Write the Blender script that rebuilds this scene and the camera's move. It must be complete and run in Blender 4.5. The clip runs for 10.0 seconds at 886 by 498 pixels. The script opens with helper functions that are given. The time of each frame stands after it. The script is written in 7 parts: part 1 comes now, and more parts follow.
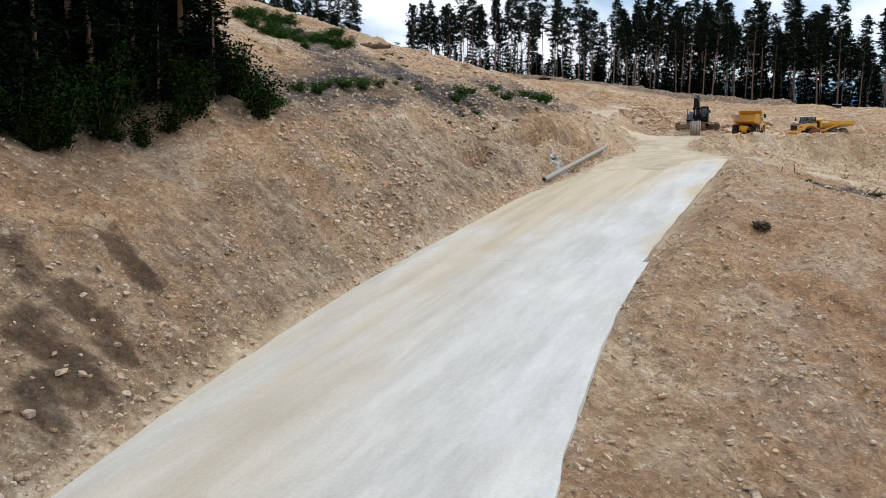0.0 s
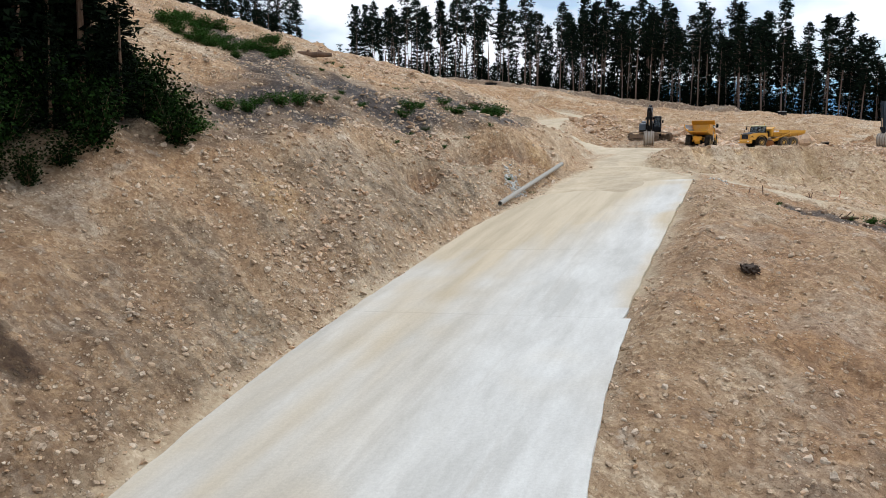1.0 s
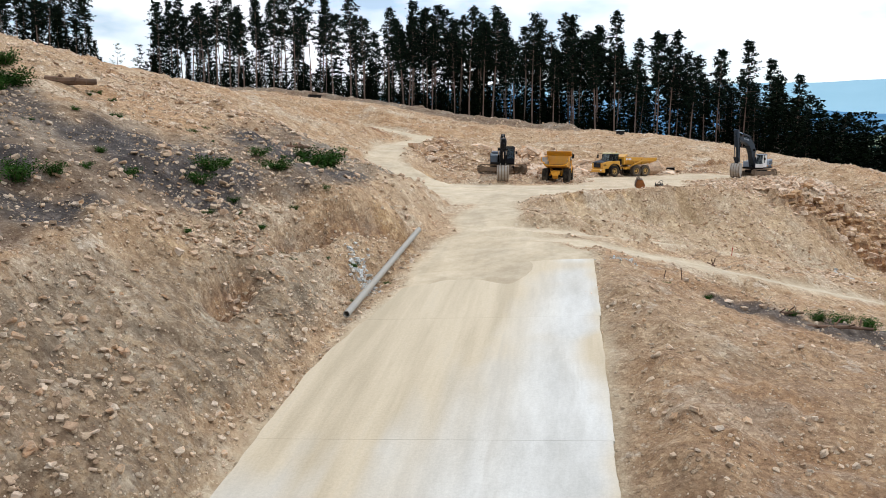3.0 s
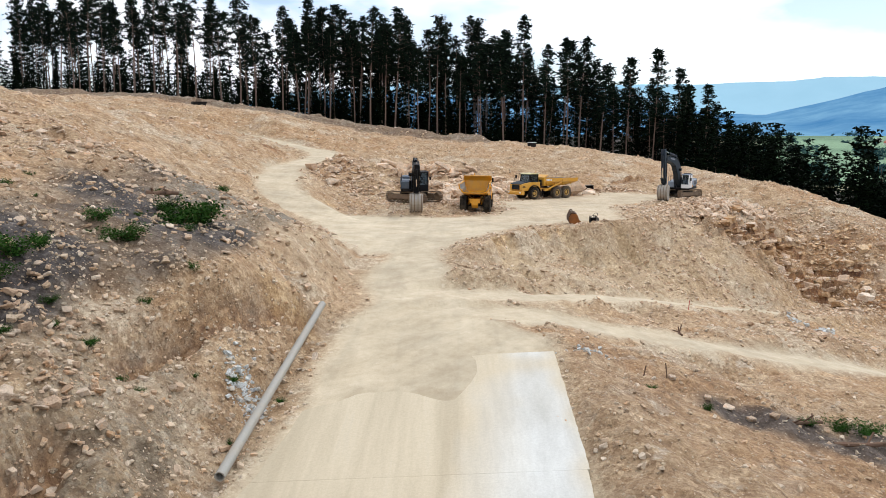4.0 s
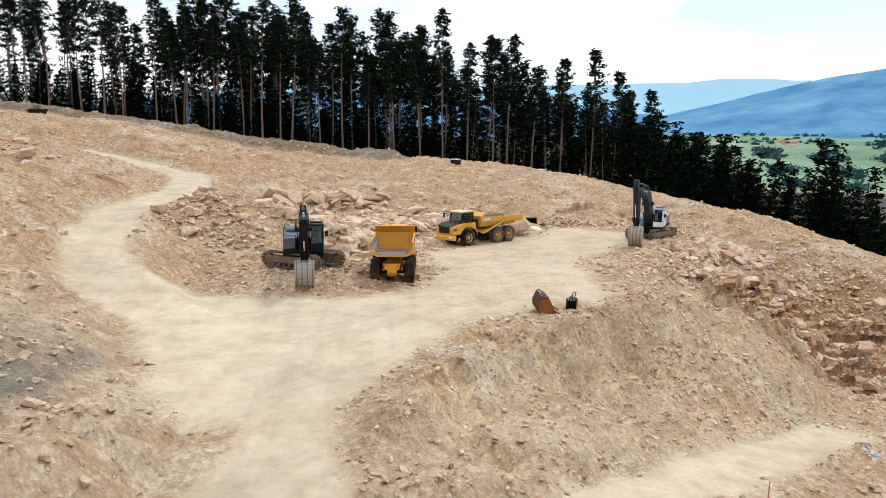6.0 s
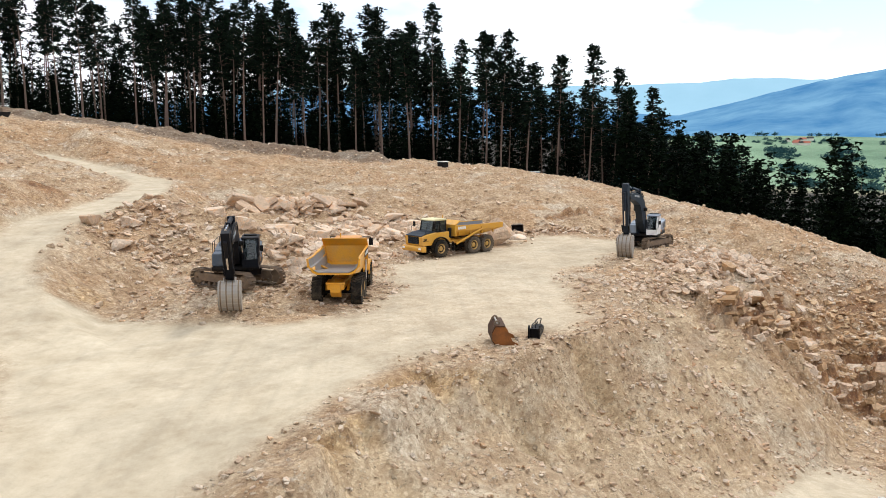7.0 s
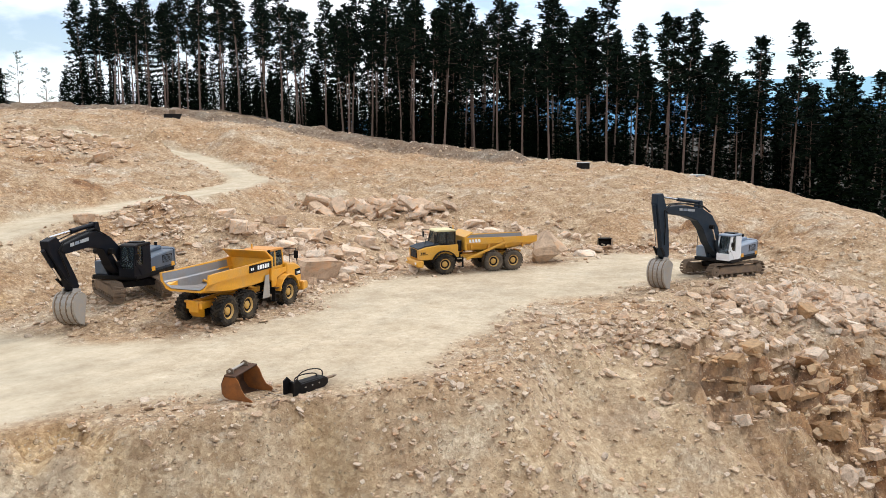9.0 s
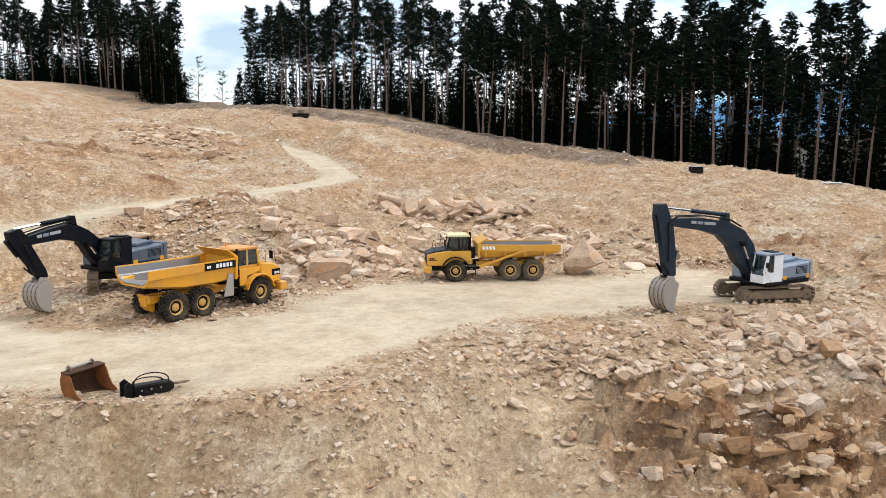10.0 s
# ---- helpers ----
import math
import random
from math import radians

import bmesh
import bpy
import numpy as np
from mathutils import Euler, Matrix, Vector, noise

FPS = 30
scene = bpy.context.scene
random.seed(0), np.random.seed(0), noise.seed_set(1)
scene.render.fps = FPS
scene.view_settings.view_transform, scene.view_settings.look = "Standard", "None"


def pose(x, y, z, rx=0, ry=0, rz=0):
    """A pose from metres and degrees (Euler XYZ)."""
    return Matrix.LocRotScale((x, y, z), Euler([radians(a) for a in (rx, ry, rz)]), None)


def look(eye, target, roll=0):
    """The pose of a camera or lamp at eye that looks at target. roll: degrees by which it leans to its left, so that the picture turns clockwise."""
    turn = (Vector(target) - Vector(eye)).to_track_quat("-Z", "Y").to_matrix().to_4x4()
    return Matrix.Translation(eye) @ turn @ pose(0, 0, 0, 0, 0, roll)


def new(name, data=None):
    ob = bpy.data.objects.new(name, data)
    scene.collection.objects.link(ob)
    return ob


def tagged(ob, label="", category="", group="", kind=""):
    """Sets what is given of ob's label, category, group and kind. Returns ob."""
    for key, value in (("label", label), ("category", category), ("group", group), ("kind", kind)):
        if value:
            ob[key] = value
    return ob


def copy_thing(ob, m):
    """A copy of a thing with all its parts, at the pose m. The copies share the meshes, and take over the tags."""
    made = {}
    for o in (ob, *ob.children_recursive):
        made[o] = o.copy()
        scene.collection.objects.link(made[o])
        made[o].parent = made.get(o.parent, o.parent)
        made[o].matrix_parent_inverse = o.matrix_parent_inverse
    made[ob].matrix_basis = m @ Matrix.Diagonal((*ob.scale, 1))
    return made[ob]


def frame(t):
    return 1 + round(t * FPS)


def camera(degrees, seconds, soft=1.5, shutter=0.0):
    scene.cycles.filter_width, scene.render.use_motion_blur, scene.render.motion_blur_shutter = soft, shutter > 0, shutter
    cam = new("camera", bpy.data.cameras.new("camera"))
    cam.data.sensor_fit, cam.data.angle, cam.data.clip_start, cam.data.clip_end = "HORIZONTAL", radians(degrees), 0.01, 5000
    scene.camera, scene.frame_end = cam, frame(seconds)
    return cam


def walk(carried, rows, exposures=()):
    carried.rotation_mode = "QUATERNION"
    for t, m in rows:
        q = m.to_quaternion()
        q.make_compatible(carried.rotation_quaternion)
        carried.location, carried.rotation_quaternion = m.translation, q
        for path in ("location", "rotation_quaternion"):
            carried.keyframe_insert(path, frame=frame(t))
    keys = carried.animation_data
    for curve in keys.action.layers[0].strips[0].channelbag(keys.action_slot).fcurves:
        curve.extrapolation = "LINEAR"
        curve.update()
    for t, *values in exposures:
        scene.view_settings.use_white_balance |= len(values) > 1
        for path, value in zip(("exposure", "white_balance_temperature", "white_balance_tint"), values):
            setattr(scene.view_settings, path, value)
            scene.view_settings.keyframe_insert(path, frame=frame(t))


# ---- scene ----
cam = camera(58.5, 10.0, 0.6)
EXPO = (-0.50, -0.31, -0.17, -0.12)
METRES, EYE, TILT, LEAN, TURN = 110.0, 8.0, -7.7, -0.1, 0.0
ROWS = [
    (0.0, 0.0, 0.0, 0.0, 0.0, 0.0, 0.0),
    (0.5, -0.0009, 0.0216, 0.0091, -2.41, -0.0, 0.32),
    (1.0, -0.0014, 0.0471, 0.0194, -3.98, -0.02, 0.53),
    (1.5, -0.0007, 0.0781, 0.0314, -6.82, -0.05, 0.9),
    (2.0, 0.0011, 0.1139, 0.0449, -9.98, -0.11, 1.33),
    (3.5, 0.0228, 0.2473, 0.0945, -20.12, -0.53, 2.5),
    (4.0, 0.0384, 0.3006, 0.1141, -23.93, -0.78, 2.95),
    (4.5, 0.0593, 0.3562, 0.1349, -28.26, -1.07, 3.45),
    (5.0, 0.0843, 0.4103, 0.1552, -30.33, -1.24, 3.71),
    (5.5, 0.1121, 0.4633, 0.1618, -30.38, -1.24, 3.74),
    (7.0, 0.2019, 0.5463, 0.171, -29.49, -1.01, 4.08),
    (7.5, 0.2453, 0.5397, 0.1695, -25.81, -0.72, 3.83),
    (8.0, 0.3013, 0.539, 0.1686, -20.66, -0.51, 3.25),
    (8.5, 0.3645, 0.5455, 0.1695, -15.09, -0.3, 2.5),
    (9.0, 0.4305, 0.5566, 0.1716, -8.13, -0.09, 1.54),
    (9.5, 0.4954, 0.567, 0.1734, -0.89, 0.02, 0.37),
    (10.0, 0.5584, 0.5785, 0.1752, 6.52, -0.07, -0.92),
]
walk(cam, [(t, pose(0, 0, EYE, TILT, LEAN, TURN) @ pose(METRES * x, METRES * y, METRES * z, 90 + pitch, roll, yaw)) for t, x, y, z, yaw, pitch, roll in ROWS],
     exposures=((0.0, EXPO[0], 6100, 10), (3.5, EXPO[1], 6200, 10), (7.0, EXPO[2], 6300, 10), (10.0, EXPO[3], 6200, 10)))

# ---- light ----
def node(tree, kind, x=0, **values):
    n = tree.nodes.new(kind)
    for key, value in values.items():
        if key in n.inputs:
            n.inputs[key].default_value = value
    return n


world = bpy.data.worlds.new("sky")
scene.world = world
world.use_nodes = True
wt = world.node_tree
wt.nodes.clear()
SUN_ELEVATION, SUN_AZIMUTH = 52.0, 62.0
sky = wt.nodes.new("ShaderNodeTexSky")
sky.sky_type, sky.sun_disc = "NISHITA", False
sky.sun_elevation, sky.sun_rotation = radians(SUN_ELEVATION), radians(SUN_AZIMUTH)
sky.dust_density, sky.air_density = 0.7, 1.0
coords = wt.nodes.new("ShaderNodeTexCoord")
squash = wt.nodes.new("ShaderNodeMapping")
squash.inputs["Scale"].default_value = (1.0, 1.0, 2.6)
squash.inputs["Location"].default_value = (0.35, 0.1, 0.0)
clouds = node(wt, "ShaderNodeTexNoise", Scale=2.3, Detail=7.0, Roughness=0.55)
spread = wt.nodes.new("ShaderNodeMapRange")
spread.inputs["From Min"].default_value, spread.inputs["From Max"].default_value = 0.40, 0.53
spread.inputs["To Min"].default_value = 0.12
veil = wt.nodes.new("ShaderNodeMixRGB")
veil.inputs["Color2"].default_value = (11.2, 11.3, 11.5, 1)
dome = node(wt, "ShaderNodeBackground", Strength=0.155)
wo = wt.nodes.new("ShaderNodeOutputWorld")
wt.links.new(coords.outputs["Generated"], squash.inputs["Vector"])
wt.links.new(squash.outputs["Vector"], clouds.inputs["Vector"])
wt.links.new(clouds.outputs["Fac"], spread.inputs["Value"])
wt.links.new(spread.outputs["Result"], veil.inputs["Fac"])
wt.links.new(sky.outputs["Color"], veil.inputs["Color1"])
wt.links.new(veil.outputs["Color"], dome.inputs["Color"])
wt.links.new(dome.outputs["Background"], wo.inputs["Surface"])

sun = new("sun", bpy.data.lights.new("sun", "SUN"))
sun.data.energy, sun.data.angle, sun.data.color = 2.1, radians(8), (1.0, 0.965, 0.91)
az, el = radians(SUN_AZIMUTH), radians(SUN_ELEVATION)
sun.matrix_world = look((200 * math.sin(az) * math.cos(el), 200 * math.cos(az) * math.cos(el), 200 * math.sin(el)), (0, 0, 0))


# ---- materials ----
def material(name, rough=0.8, metal=0.0):
    m = bpy.data.materials.new(name)
    m.use_nodes = True
    b = m.node_tree.nodes["Principled BSDF"]
    b.inputs["Roughness"].default_value, b.inputs["Metallic"].default_value = rough, metal
    return m, m.node_tree, b


def ramp(t, source, stops):
    r = t.nodes.new("ShaderNodeValToRGB")
    while len(r.color_ramp.elements) < len(stops):
        r.color_ramp.elements.new(0.5)
    for e, (p, c) in zip(r.color_ramp.elements, stops):
        e.position, e.color = p, (c, c, c, 1) if isinstance(c, (int, float)) else (*c, 1)
    t.links.new(source, r.inputs["Fac"])
    return r.outputs["Color"]


def blend(t, fac, a, b, mode="MIX"):
    m = t.nodes.new("ShaderNodeMixRGB")
    m.blend_type = mode
    for key, v in (("Fac", fac), ("Color1", a), ("Color2", b)):
        if isinstance(v, (int, float)):
            m.inputs[key].default_value = v if key == "Fac" else (v, v, v, 1)
        elif isinstance(v, tuple):
            m.inputs[key].default_value = (*v, 1)
        else:
            t.links.new(v, m.inputs[key])
    return m.outputs["Color"]


def grain(t, scale, detail=4.0, rough=0.6, stretch=None, turn=0.0, kind="Object"):
    c = t.nodes.new("ShaderNodeTexCoord")
    n = node(t, "ShaderNodeTexNoise", Scale=scale, Detail=detail, Roughness=rough)
    if stretch:
        m = t.nodes.new("ShaderNodeMapping")
        m.vector_type = "TEXTURE"
        m.inputs["Scale"].default_value = [1 / v for v in stretch]
        m.inputs["Rotation"].default_value = (0, 0, turn)
        t.links.new(c.outputs[kind], m.inputs["Vector"])
        t.links.new(m.outputs["Vector"], n.inputs["Vector"])
    else:
        t.links.new(c.outputs[kind], n.inputs["Vector"])
    return n.outputs["Fac"]


def attribute(t, name):
    a = t.nodes.new("ShaderNodeAttribute")
    a.attribute_name = name
    return a.outputs["Fac"]


def bump(t, b, height, distance, strength=0.6, under=None):
    n = node(t, "ShaderNodeBump", Distance=distance, Strength=strength)
    t.links.new(height, n.inputs["Height"])
    if under is not None:
        t.links.new(under, n.inputs["Normal"])
    t.links.new(n.outputs["Normal"], b.inputs["Normal"])
    return n.outputs["Normal"]


def node_colour(t, scale):
    n = node(t, "ShaderNodeTexNoise", Scale=scale, Detail=4.0)
    c = t.nodes.new("ShaderNodeTexCoord")
    t.links.new(c.outputs["Object"], n.inputs["Vector"])
    return n.outputs["Color"]


def math_node(t, operation, a, b):
    n = t.nodes.new("ShaderNodeMath")
    n.operation = operation
    for slot, v in zip(n.inputs, (a, b)):
        if isinstance(v, (int, float)):
            slot.default_value = v
        else:
            t.links.new(v, slot)
    return n.outputs["Value"]


def make_ground():
    m, t, b = material("earth", 0.95)
    mid, fine = grain(t, 0.55, 9, 0.66), grain(t, 4.0, 8, 0.7)
    c = ramp(t, mid, [(0.30, (0.27, 0.165, 0.083)), (0.46, (0.40, 0.265, 0.15)), (0.56, (0.475, 0.335, 0.205)), (0.72, (0.57, 0.43, 0.29))])
    patches = [  # size, from, to, amount, dark and light colour
        (0.085, 0.50, 0.57, 0.42, (0.34, 0.175, 0.07), (0.50, 0.29, 0.14)),
        (0.13, 0.54, 0.60, 0.75, (0.45, 0.35, 0.245), (0.60, 0.495, 0.37)),
        (0.22, 0.57, 0.62, 0.5, (0.22, 0.13, 0.065), (0.36, 0.225, 0.12)),
        (0.16, 0.59, 0.65, 0.25, (0.36, 0.32, 0.265), (0.52, 0.475, 0.41)),
        (0.75, 0.60, 0.66, 0.45, (0.19, 0.11, 0.055), (0.35, 0.2, 0.1)),
        (0.62, 0.60, 0.65, 0.7, (0.50, 0.40, 0.30), (0.68, 0.59, 0.48))]
    for size, lo, hi, much, dark, light in patches:
        c = blend(t, ramp(t, grain(t, size, 9, 0.66, (1.0, 1.1, 1.7)), [(lo, 0.0), (hi, much)]), c, blend(t, mid, dark, light))
    rills = ramp(t, grain(t, 1.5, 6, 0.62, (0.09, 1.6, 0.25), -0.442), [(0.36, 0.62), (0.5, 1.0), (0.66, 1.22)])
    c = blend(t, attribute(t, "clay"), c, blend(t, 1.0, rills, ramp(t, grain(t, 0.8, 8, 0.68), [(0.36, (0.13, 0.095, 0.06)), (0.46, (0.25, 0.195, 0.135)), (0.53, (0.34, 0.245, 0.15)), (0.58, (0.31, 0.26, 0.195)), (0.68, (0.46, 0.375, 0.27))]), "MULTIPLY"))
    c = blend(t, attribute(t, "ochre"), c, ramp(t, grain(t, 1.1, 8, 0.68), [(0.34, (0.31, 0.18, 0.075)), (0.5, (0.52, 0.345, 0.175)), (0.66, (0.66, 0.49, 0.30))]))
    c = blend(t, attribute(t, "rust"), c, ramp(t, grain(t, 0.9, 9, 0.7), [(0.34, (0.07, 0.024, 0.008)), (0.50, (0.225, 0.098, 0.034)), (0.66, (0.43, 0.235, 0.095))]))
    soil = ramp(t, grain(t, 1.1, 9, 0.72), [(0.35, (0.022, 0.017, 0.015)), (0.52, (0.062, 0.05, 0.046)), (0.62, (0.135, 0.11, 0.095)), (0.76, (0.34, 0.285, 0.23))])
    c = blend(t, attribute(t, "soil"), c, soil)
    loose = math_node(t, "SUBTRACT", 1.0, attribute(t, "dust"))
    # grit: small stones, sharp at the edge
    tc = t.nodes.new("ShaderNodeTexCoord")
    warp = blend(t, 0.06, tc.outputs["Object"], node_colour(t, 4.0), "ADD")
    relief = None
    for size, share, much in ((3.3, 0.76, 0.6), (7.5, 0.62, 0.7)):
        v = t.nodes.new("ShaderNodeTexVoronoi")
        v.inputs["Scale"].default_value = size
        t.links.new(warp, v.inputs["Vector"])
        grey = t.nodes.new("ShaderNodeRGBToBW")
        t.links.new(v.outputs["Color"], grey.inputs["Color"])
        there = ramp(t, grey.outputs["Val"], [(share, 0.0), (share + 0.03, 1.0)])
        edge = ramp(t, v.outputs["Distance"], [(0.27, 1.0), (0.36, 0.0)])
        mask = math_node(t, "MULTIPLY", there, edge)
        tint = ramp(t, grey.outputs["Val"], [(share, (0.27, 0.17, 0.095)), (share + 0.10, (0.50, 0.40, 0.29)), (share + 0.2, (0.62, 0.51, 0.38)), (0.98, (0.45, 0.27, 0.14))])
        c = blend(t, math_node(t, "MULTIPLY", math_node(t, "MULTIPLY", mask, loose), much), c, tint)
        relief = mask if relief is None else math_node(t, "ADD", math_node(t, "MULTIPLY", mask, 0.5), relief)
    dust = ramp(t, grain(t, 0.5, 7, 0.62), [(0.3, (0.50, 0.41, 0.28)), (0.7, (0.68, 0.585, 0.43))])
    dust = blend(t, 0.8, dust, ramp(t, grain(t, 0.13, 7, 0.62), [(0.36, 0.84), (0.50, 0.98), (0.66, 1.05)]), "MULTIPLY")
    for turn, much in ((-0.45, 0.4), (-1.15, 0.32)):
        dust = blend(t, much, dust, ramp(t, grain(t, 1.1, 6, 0.62, (1.0, 0.07, 1.0), turn), [(0.34, 0.74), (0.52, 1.0)]), "MULTIPLY")
    dust = blend(t, ramp(t, grain(t, 0.33, 8, 0.68), [(0.60, 0.0), (0.68, 0.4)]), dust, (0.40, 0.32, 0.22))
    c = blend(t, attribute(t, "dust"), c, dust)
    # dark forest litter, with the trees' shade put into its colour
    shaded_litter = ramp(t, mid, [(0.3, (0.012, 0.011, 0.008)), (0.7, (0.05, 0.04, 0.022))])
    c = blend(t, attribute(t, "woods"), c, shaded_litter)
    # far meadow green leans to blue: valley haze put into the colour
    c = blend(t, attribute(t, "meadow"), c, ramp(t, grain(t, 0.004, 4), [(0.35, (0.08, 0.17, 0.09)), (0.6, (0.19, 0.31, 0.18))]))
    clods = grain(t, 2.0, 12, 0.8)
    for size, much in ((4.2, 0.5), (9.0, 0.5)):
        v = t.nodes.new("ShaderNodeTexVoronoi")
        v.inputs["Scale"].default_value = size
        t.links.new(warp, v.inputs["Vector"])
        grey = t.nodes.new("ShaderNodeRGBToBW")
        t.links.new(v.outputs["Color"], grey.inputs["Color"])
        tone = ramp(t, grey.outputs["Val"], [(0.2, (0.68, 0.6, 0.52)), (0.42, (0.99, 0.98, 0.96)), (0.62, (1.06, 1.08, 1.09)), (0.8, (1.42, 1.5, 1.56))])
        c = blend(t, math_node(t, "MULTIPLY", loose, much), c, tone, "MULTIPLY")
    # warm dark lows and pale highs: the clods' light and shade put into colour
    c = blend(t, math_node(t, "ADD", math_node(t, "MULTIPLY", loose, 0.5), 0.1), c, ramp(t, clods, [(0.36, (0.46, 0.38, 0.30)), (0.46, (1.0, 0.98, 0.95)), (0.55, (1.14, 1.16, 1.17)), (0.66, (1.6, 1.7, 1.8))]), "MULTIPLY")
    c = blend(t, 1.0, c, (0.845, 0.838, 0.825), "MULTIPLY")
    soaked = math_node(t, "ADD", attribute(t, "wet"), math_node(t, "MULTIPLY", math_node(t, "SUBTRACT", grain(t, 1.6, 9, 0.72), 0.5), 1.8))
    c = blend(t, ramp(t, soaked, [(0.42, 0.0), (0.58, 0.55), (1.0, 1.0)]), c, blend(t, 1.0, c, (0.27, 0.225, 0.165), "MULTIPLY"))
    t.links.new(c, b.inputs["Base Color"])
    n = bump(t, b, math_node(t, "MULTIPLY", mid, loose), 0.7, 0.7)
    n = bump(t, b, math_node(t, "MULTIPLY", relief, loose), 0.2, 0.9, n)
    n = bump(t, b, math_node(t, "MULTIPLY", clods, loose), 0.14, 0.6, n)
    bump(t, b, fine, 0.03, 0.5, n)
    return m


def make_concrete():
    m, t, b = material("concrete", 0.85)
    # streaks run along the road
    cloud = grain(t, 0.6, 8, 0.68, (1.2, 0.25, 1.0), -0.442)
    streak = grain(t, 0.5, 7, 0.62, (1.8, 0.05, 1.0), -0.442)
    fine = grain(t, 9.0, 5, 0.7)
    c = ramp(t, cloud, [(0.36, (0.45, 0.455, 0.435)), (0.5, (0.545, 0.55, 0.53)), (0.64, (0.63, 0.64, 0.62))])
    c = blend(t, attribute(t, "dust"), c, ramp(t, streak, [(0.36, (0.43, 0.36, 0.25)), (0.60, (0.545, 0.465, 0.335))]))
    c = blend(t, 0.3, c, ramp(t, fine, [(0.3, 0.75), (0.6, 1.1)]), "MULTIPLY")
    c = blend(t, ramp(t, streak, [(0.58, 0.0), (0.68, 0.3)]), c, (0.36, 0.33, 0.28))
    t.links.new(c, b.inputs["Base Color"])
    bump(t, b, fine, 0.02, 0.5)
    return m


def plain(name, colour, rough=0.6, metal=0.0, dirt=0.35, dirt_colour=(0.35, 0.26, 0.16), scale=1.3, coat=0.0, gloss=0.4):
    """Paint or metal with dust and worn patches."""
    m, t, b = material(name, rough, metal)
    wear = ramp(t, grain(t, scale, 6, 0.65), [(0.42, 0.0), (0.78, 1.0)])
    f = t.nodes.new("ShaderNodeMath")
    f.operation = "MULTIPLY"
    f.inputs[1].default_value = dirt
    t.links.new(wear, f.inputs[0])
    c = blend(t, f.outputs["Value"], colour, dirt_colour)
    c = blend(t, 0.25, c, ramp(t, grain(t, scale * 9, 4), [(0.3, 0.7), (0.7, 1.15)]), "MULTIPLY")
    t.links.new(c, b.inputs["Base Color"])
    b.inputs["Coat Weight"].default_value = coat
    b.inputs["Specular IOR Level"].default_value = gloss
    bump(t, b, grain(t, scale * 12, 3), 0.004, 0.3)
    return m


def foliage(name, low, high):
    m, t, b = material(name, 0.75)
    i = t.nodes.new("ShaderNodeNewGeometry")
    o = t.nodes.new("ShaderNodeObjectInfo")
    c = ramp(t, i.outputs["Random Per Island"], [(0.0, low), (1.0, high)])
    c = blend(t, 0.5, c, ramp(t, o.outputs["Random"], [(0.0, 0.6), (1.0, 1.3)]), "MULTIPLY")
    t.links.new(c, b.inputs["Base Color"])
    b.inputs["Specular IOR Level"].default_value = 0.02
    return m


def stone_material(name, low, high, warm):
    m, t, b = material(name, 0.9)
    i = t.nodes.new("ShaderNodeNewGeometry")
    o = t.nodes.new("ShaderNodeObjectInfo")
    c = ramp(t, i.outputs["Random Per Island"], [(0.0, low), (0.6, high), (1.0, warm)])
    c = blend(t, 0.4, c, ramp(t, o.outputs["Random"], [(0.0, low), (0.7, high), (1.0, warm)]))
    c = blend(t, 0.75, c, ramp(t, grain(t, 2.6, 9, 0.72), [(0.34, 0.55), (0.48, 1.0), (0.68, 1.3)]), "MULTIPLY")
    c = blend(t, ramp(t, grain(t, 1.3, 7, 0.7), [(0.54, 0.0), (0.62, 0.55)]), c, blend(t, 1.0, c, (0.95, 0.68, 0.42), "MULTIPLY"))
    t.links.new(c, b.inputs["Base Color"])
    n = bump(t, b, grain(t, 1.6, 9, 0.74, (1.0, 1.0, 2.6)), 0.22, 0.7)
    bump(t, b, grain(t, 6.0, 9, 0.74), 0.09, 0.8, n)
    return m


EARTH, CONCRETE = make_ground(), make_concrete()
STONE = stone_material("stone", (0.45, 0.31, 0.19), (0.67, 0.53, 0.385), (0.80, 0.70, 0.57))
PALE_STONE = stone_material("pale_stone", (0.44, 0.295, 0.185), (0.66, 0.505, 0.365), (0.78, 0.67, 0.545))
GREY_STONE = stone_material("grey_clods", (0.42, 0.42, 0.40), (0.56, 0.57, 0.55), (0.68, 0.69, 0.68))
LEDGE_STONE = stone_material("brown_bedrock", (0.25, 0.125, 0.05), (0.50, 0.32, 0.165), (0.64, 0.48, 0.31))
YELLOW = plain("yellow_paint", (0.72, 0.33, 0.016), 0.42, 0, 0.45, coat=0.2)
DEEP_YELLOW = plain("deep_yellow_paint", (0.66, 0.33, 0.03), 0.45, 0, 0.4, coat=0.15)
GREY_BLUE = plain("blue_grey_paint", (0.012, 0.022, 0.036), 0.48, 0, 0.06, gloss=0.2)
PALE_GREY = plain("pale_grey_paint", (0.19, 0.24, 0.31), 0.45, 0, 0.25, coat=0.2)
SLATE = plain("slate_grey_paint", (0.075, 0.10, 0.135), 0.45, 0, 0.2, gloss=0.3)
NAVY = plain("navy_paint", (0.0035, 0.005, 0.009), 0.45, 0, 0.03, gloss=0.12)
WHITE = plain("white_paint", (0.78, 0.79, 0.80), 0.4, 0, 0.12, coat=0.2)
BLACK = plain("black_paint", (0.005, 0.005, 0.006), 0.5, 0, 0.05, gloss=0.12)
RUBBER = plain("tyre_rubber", (0.020, 0.018, 0.016), 0.9, 0, 0.8, (0.15, 0.115, 0.075), 2.0, gloss=0.1)
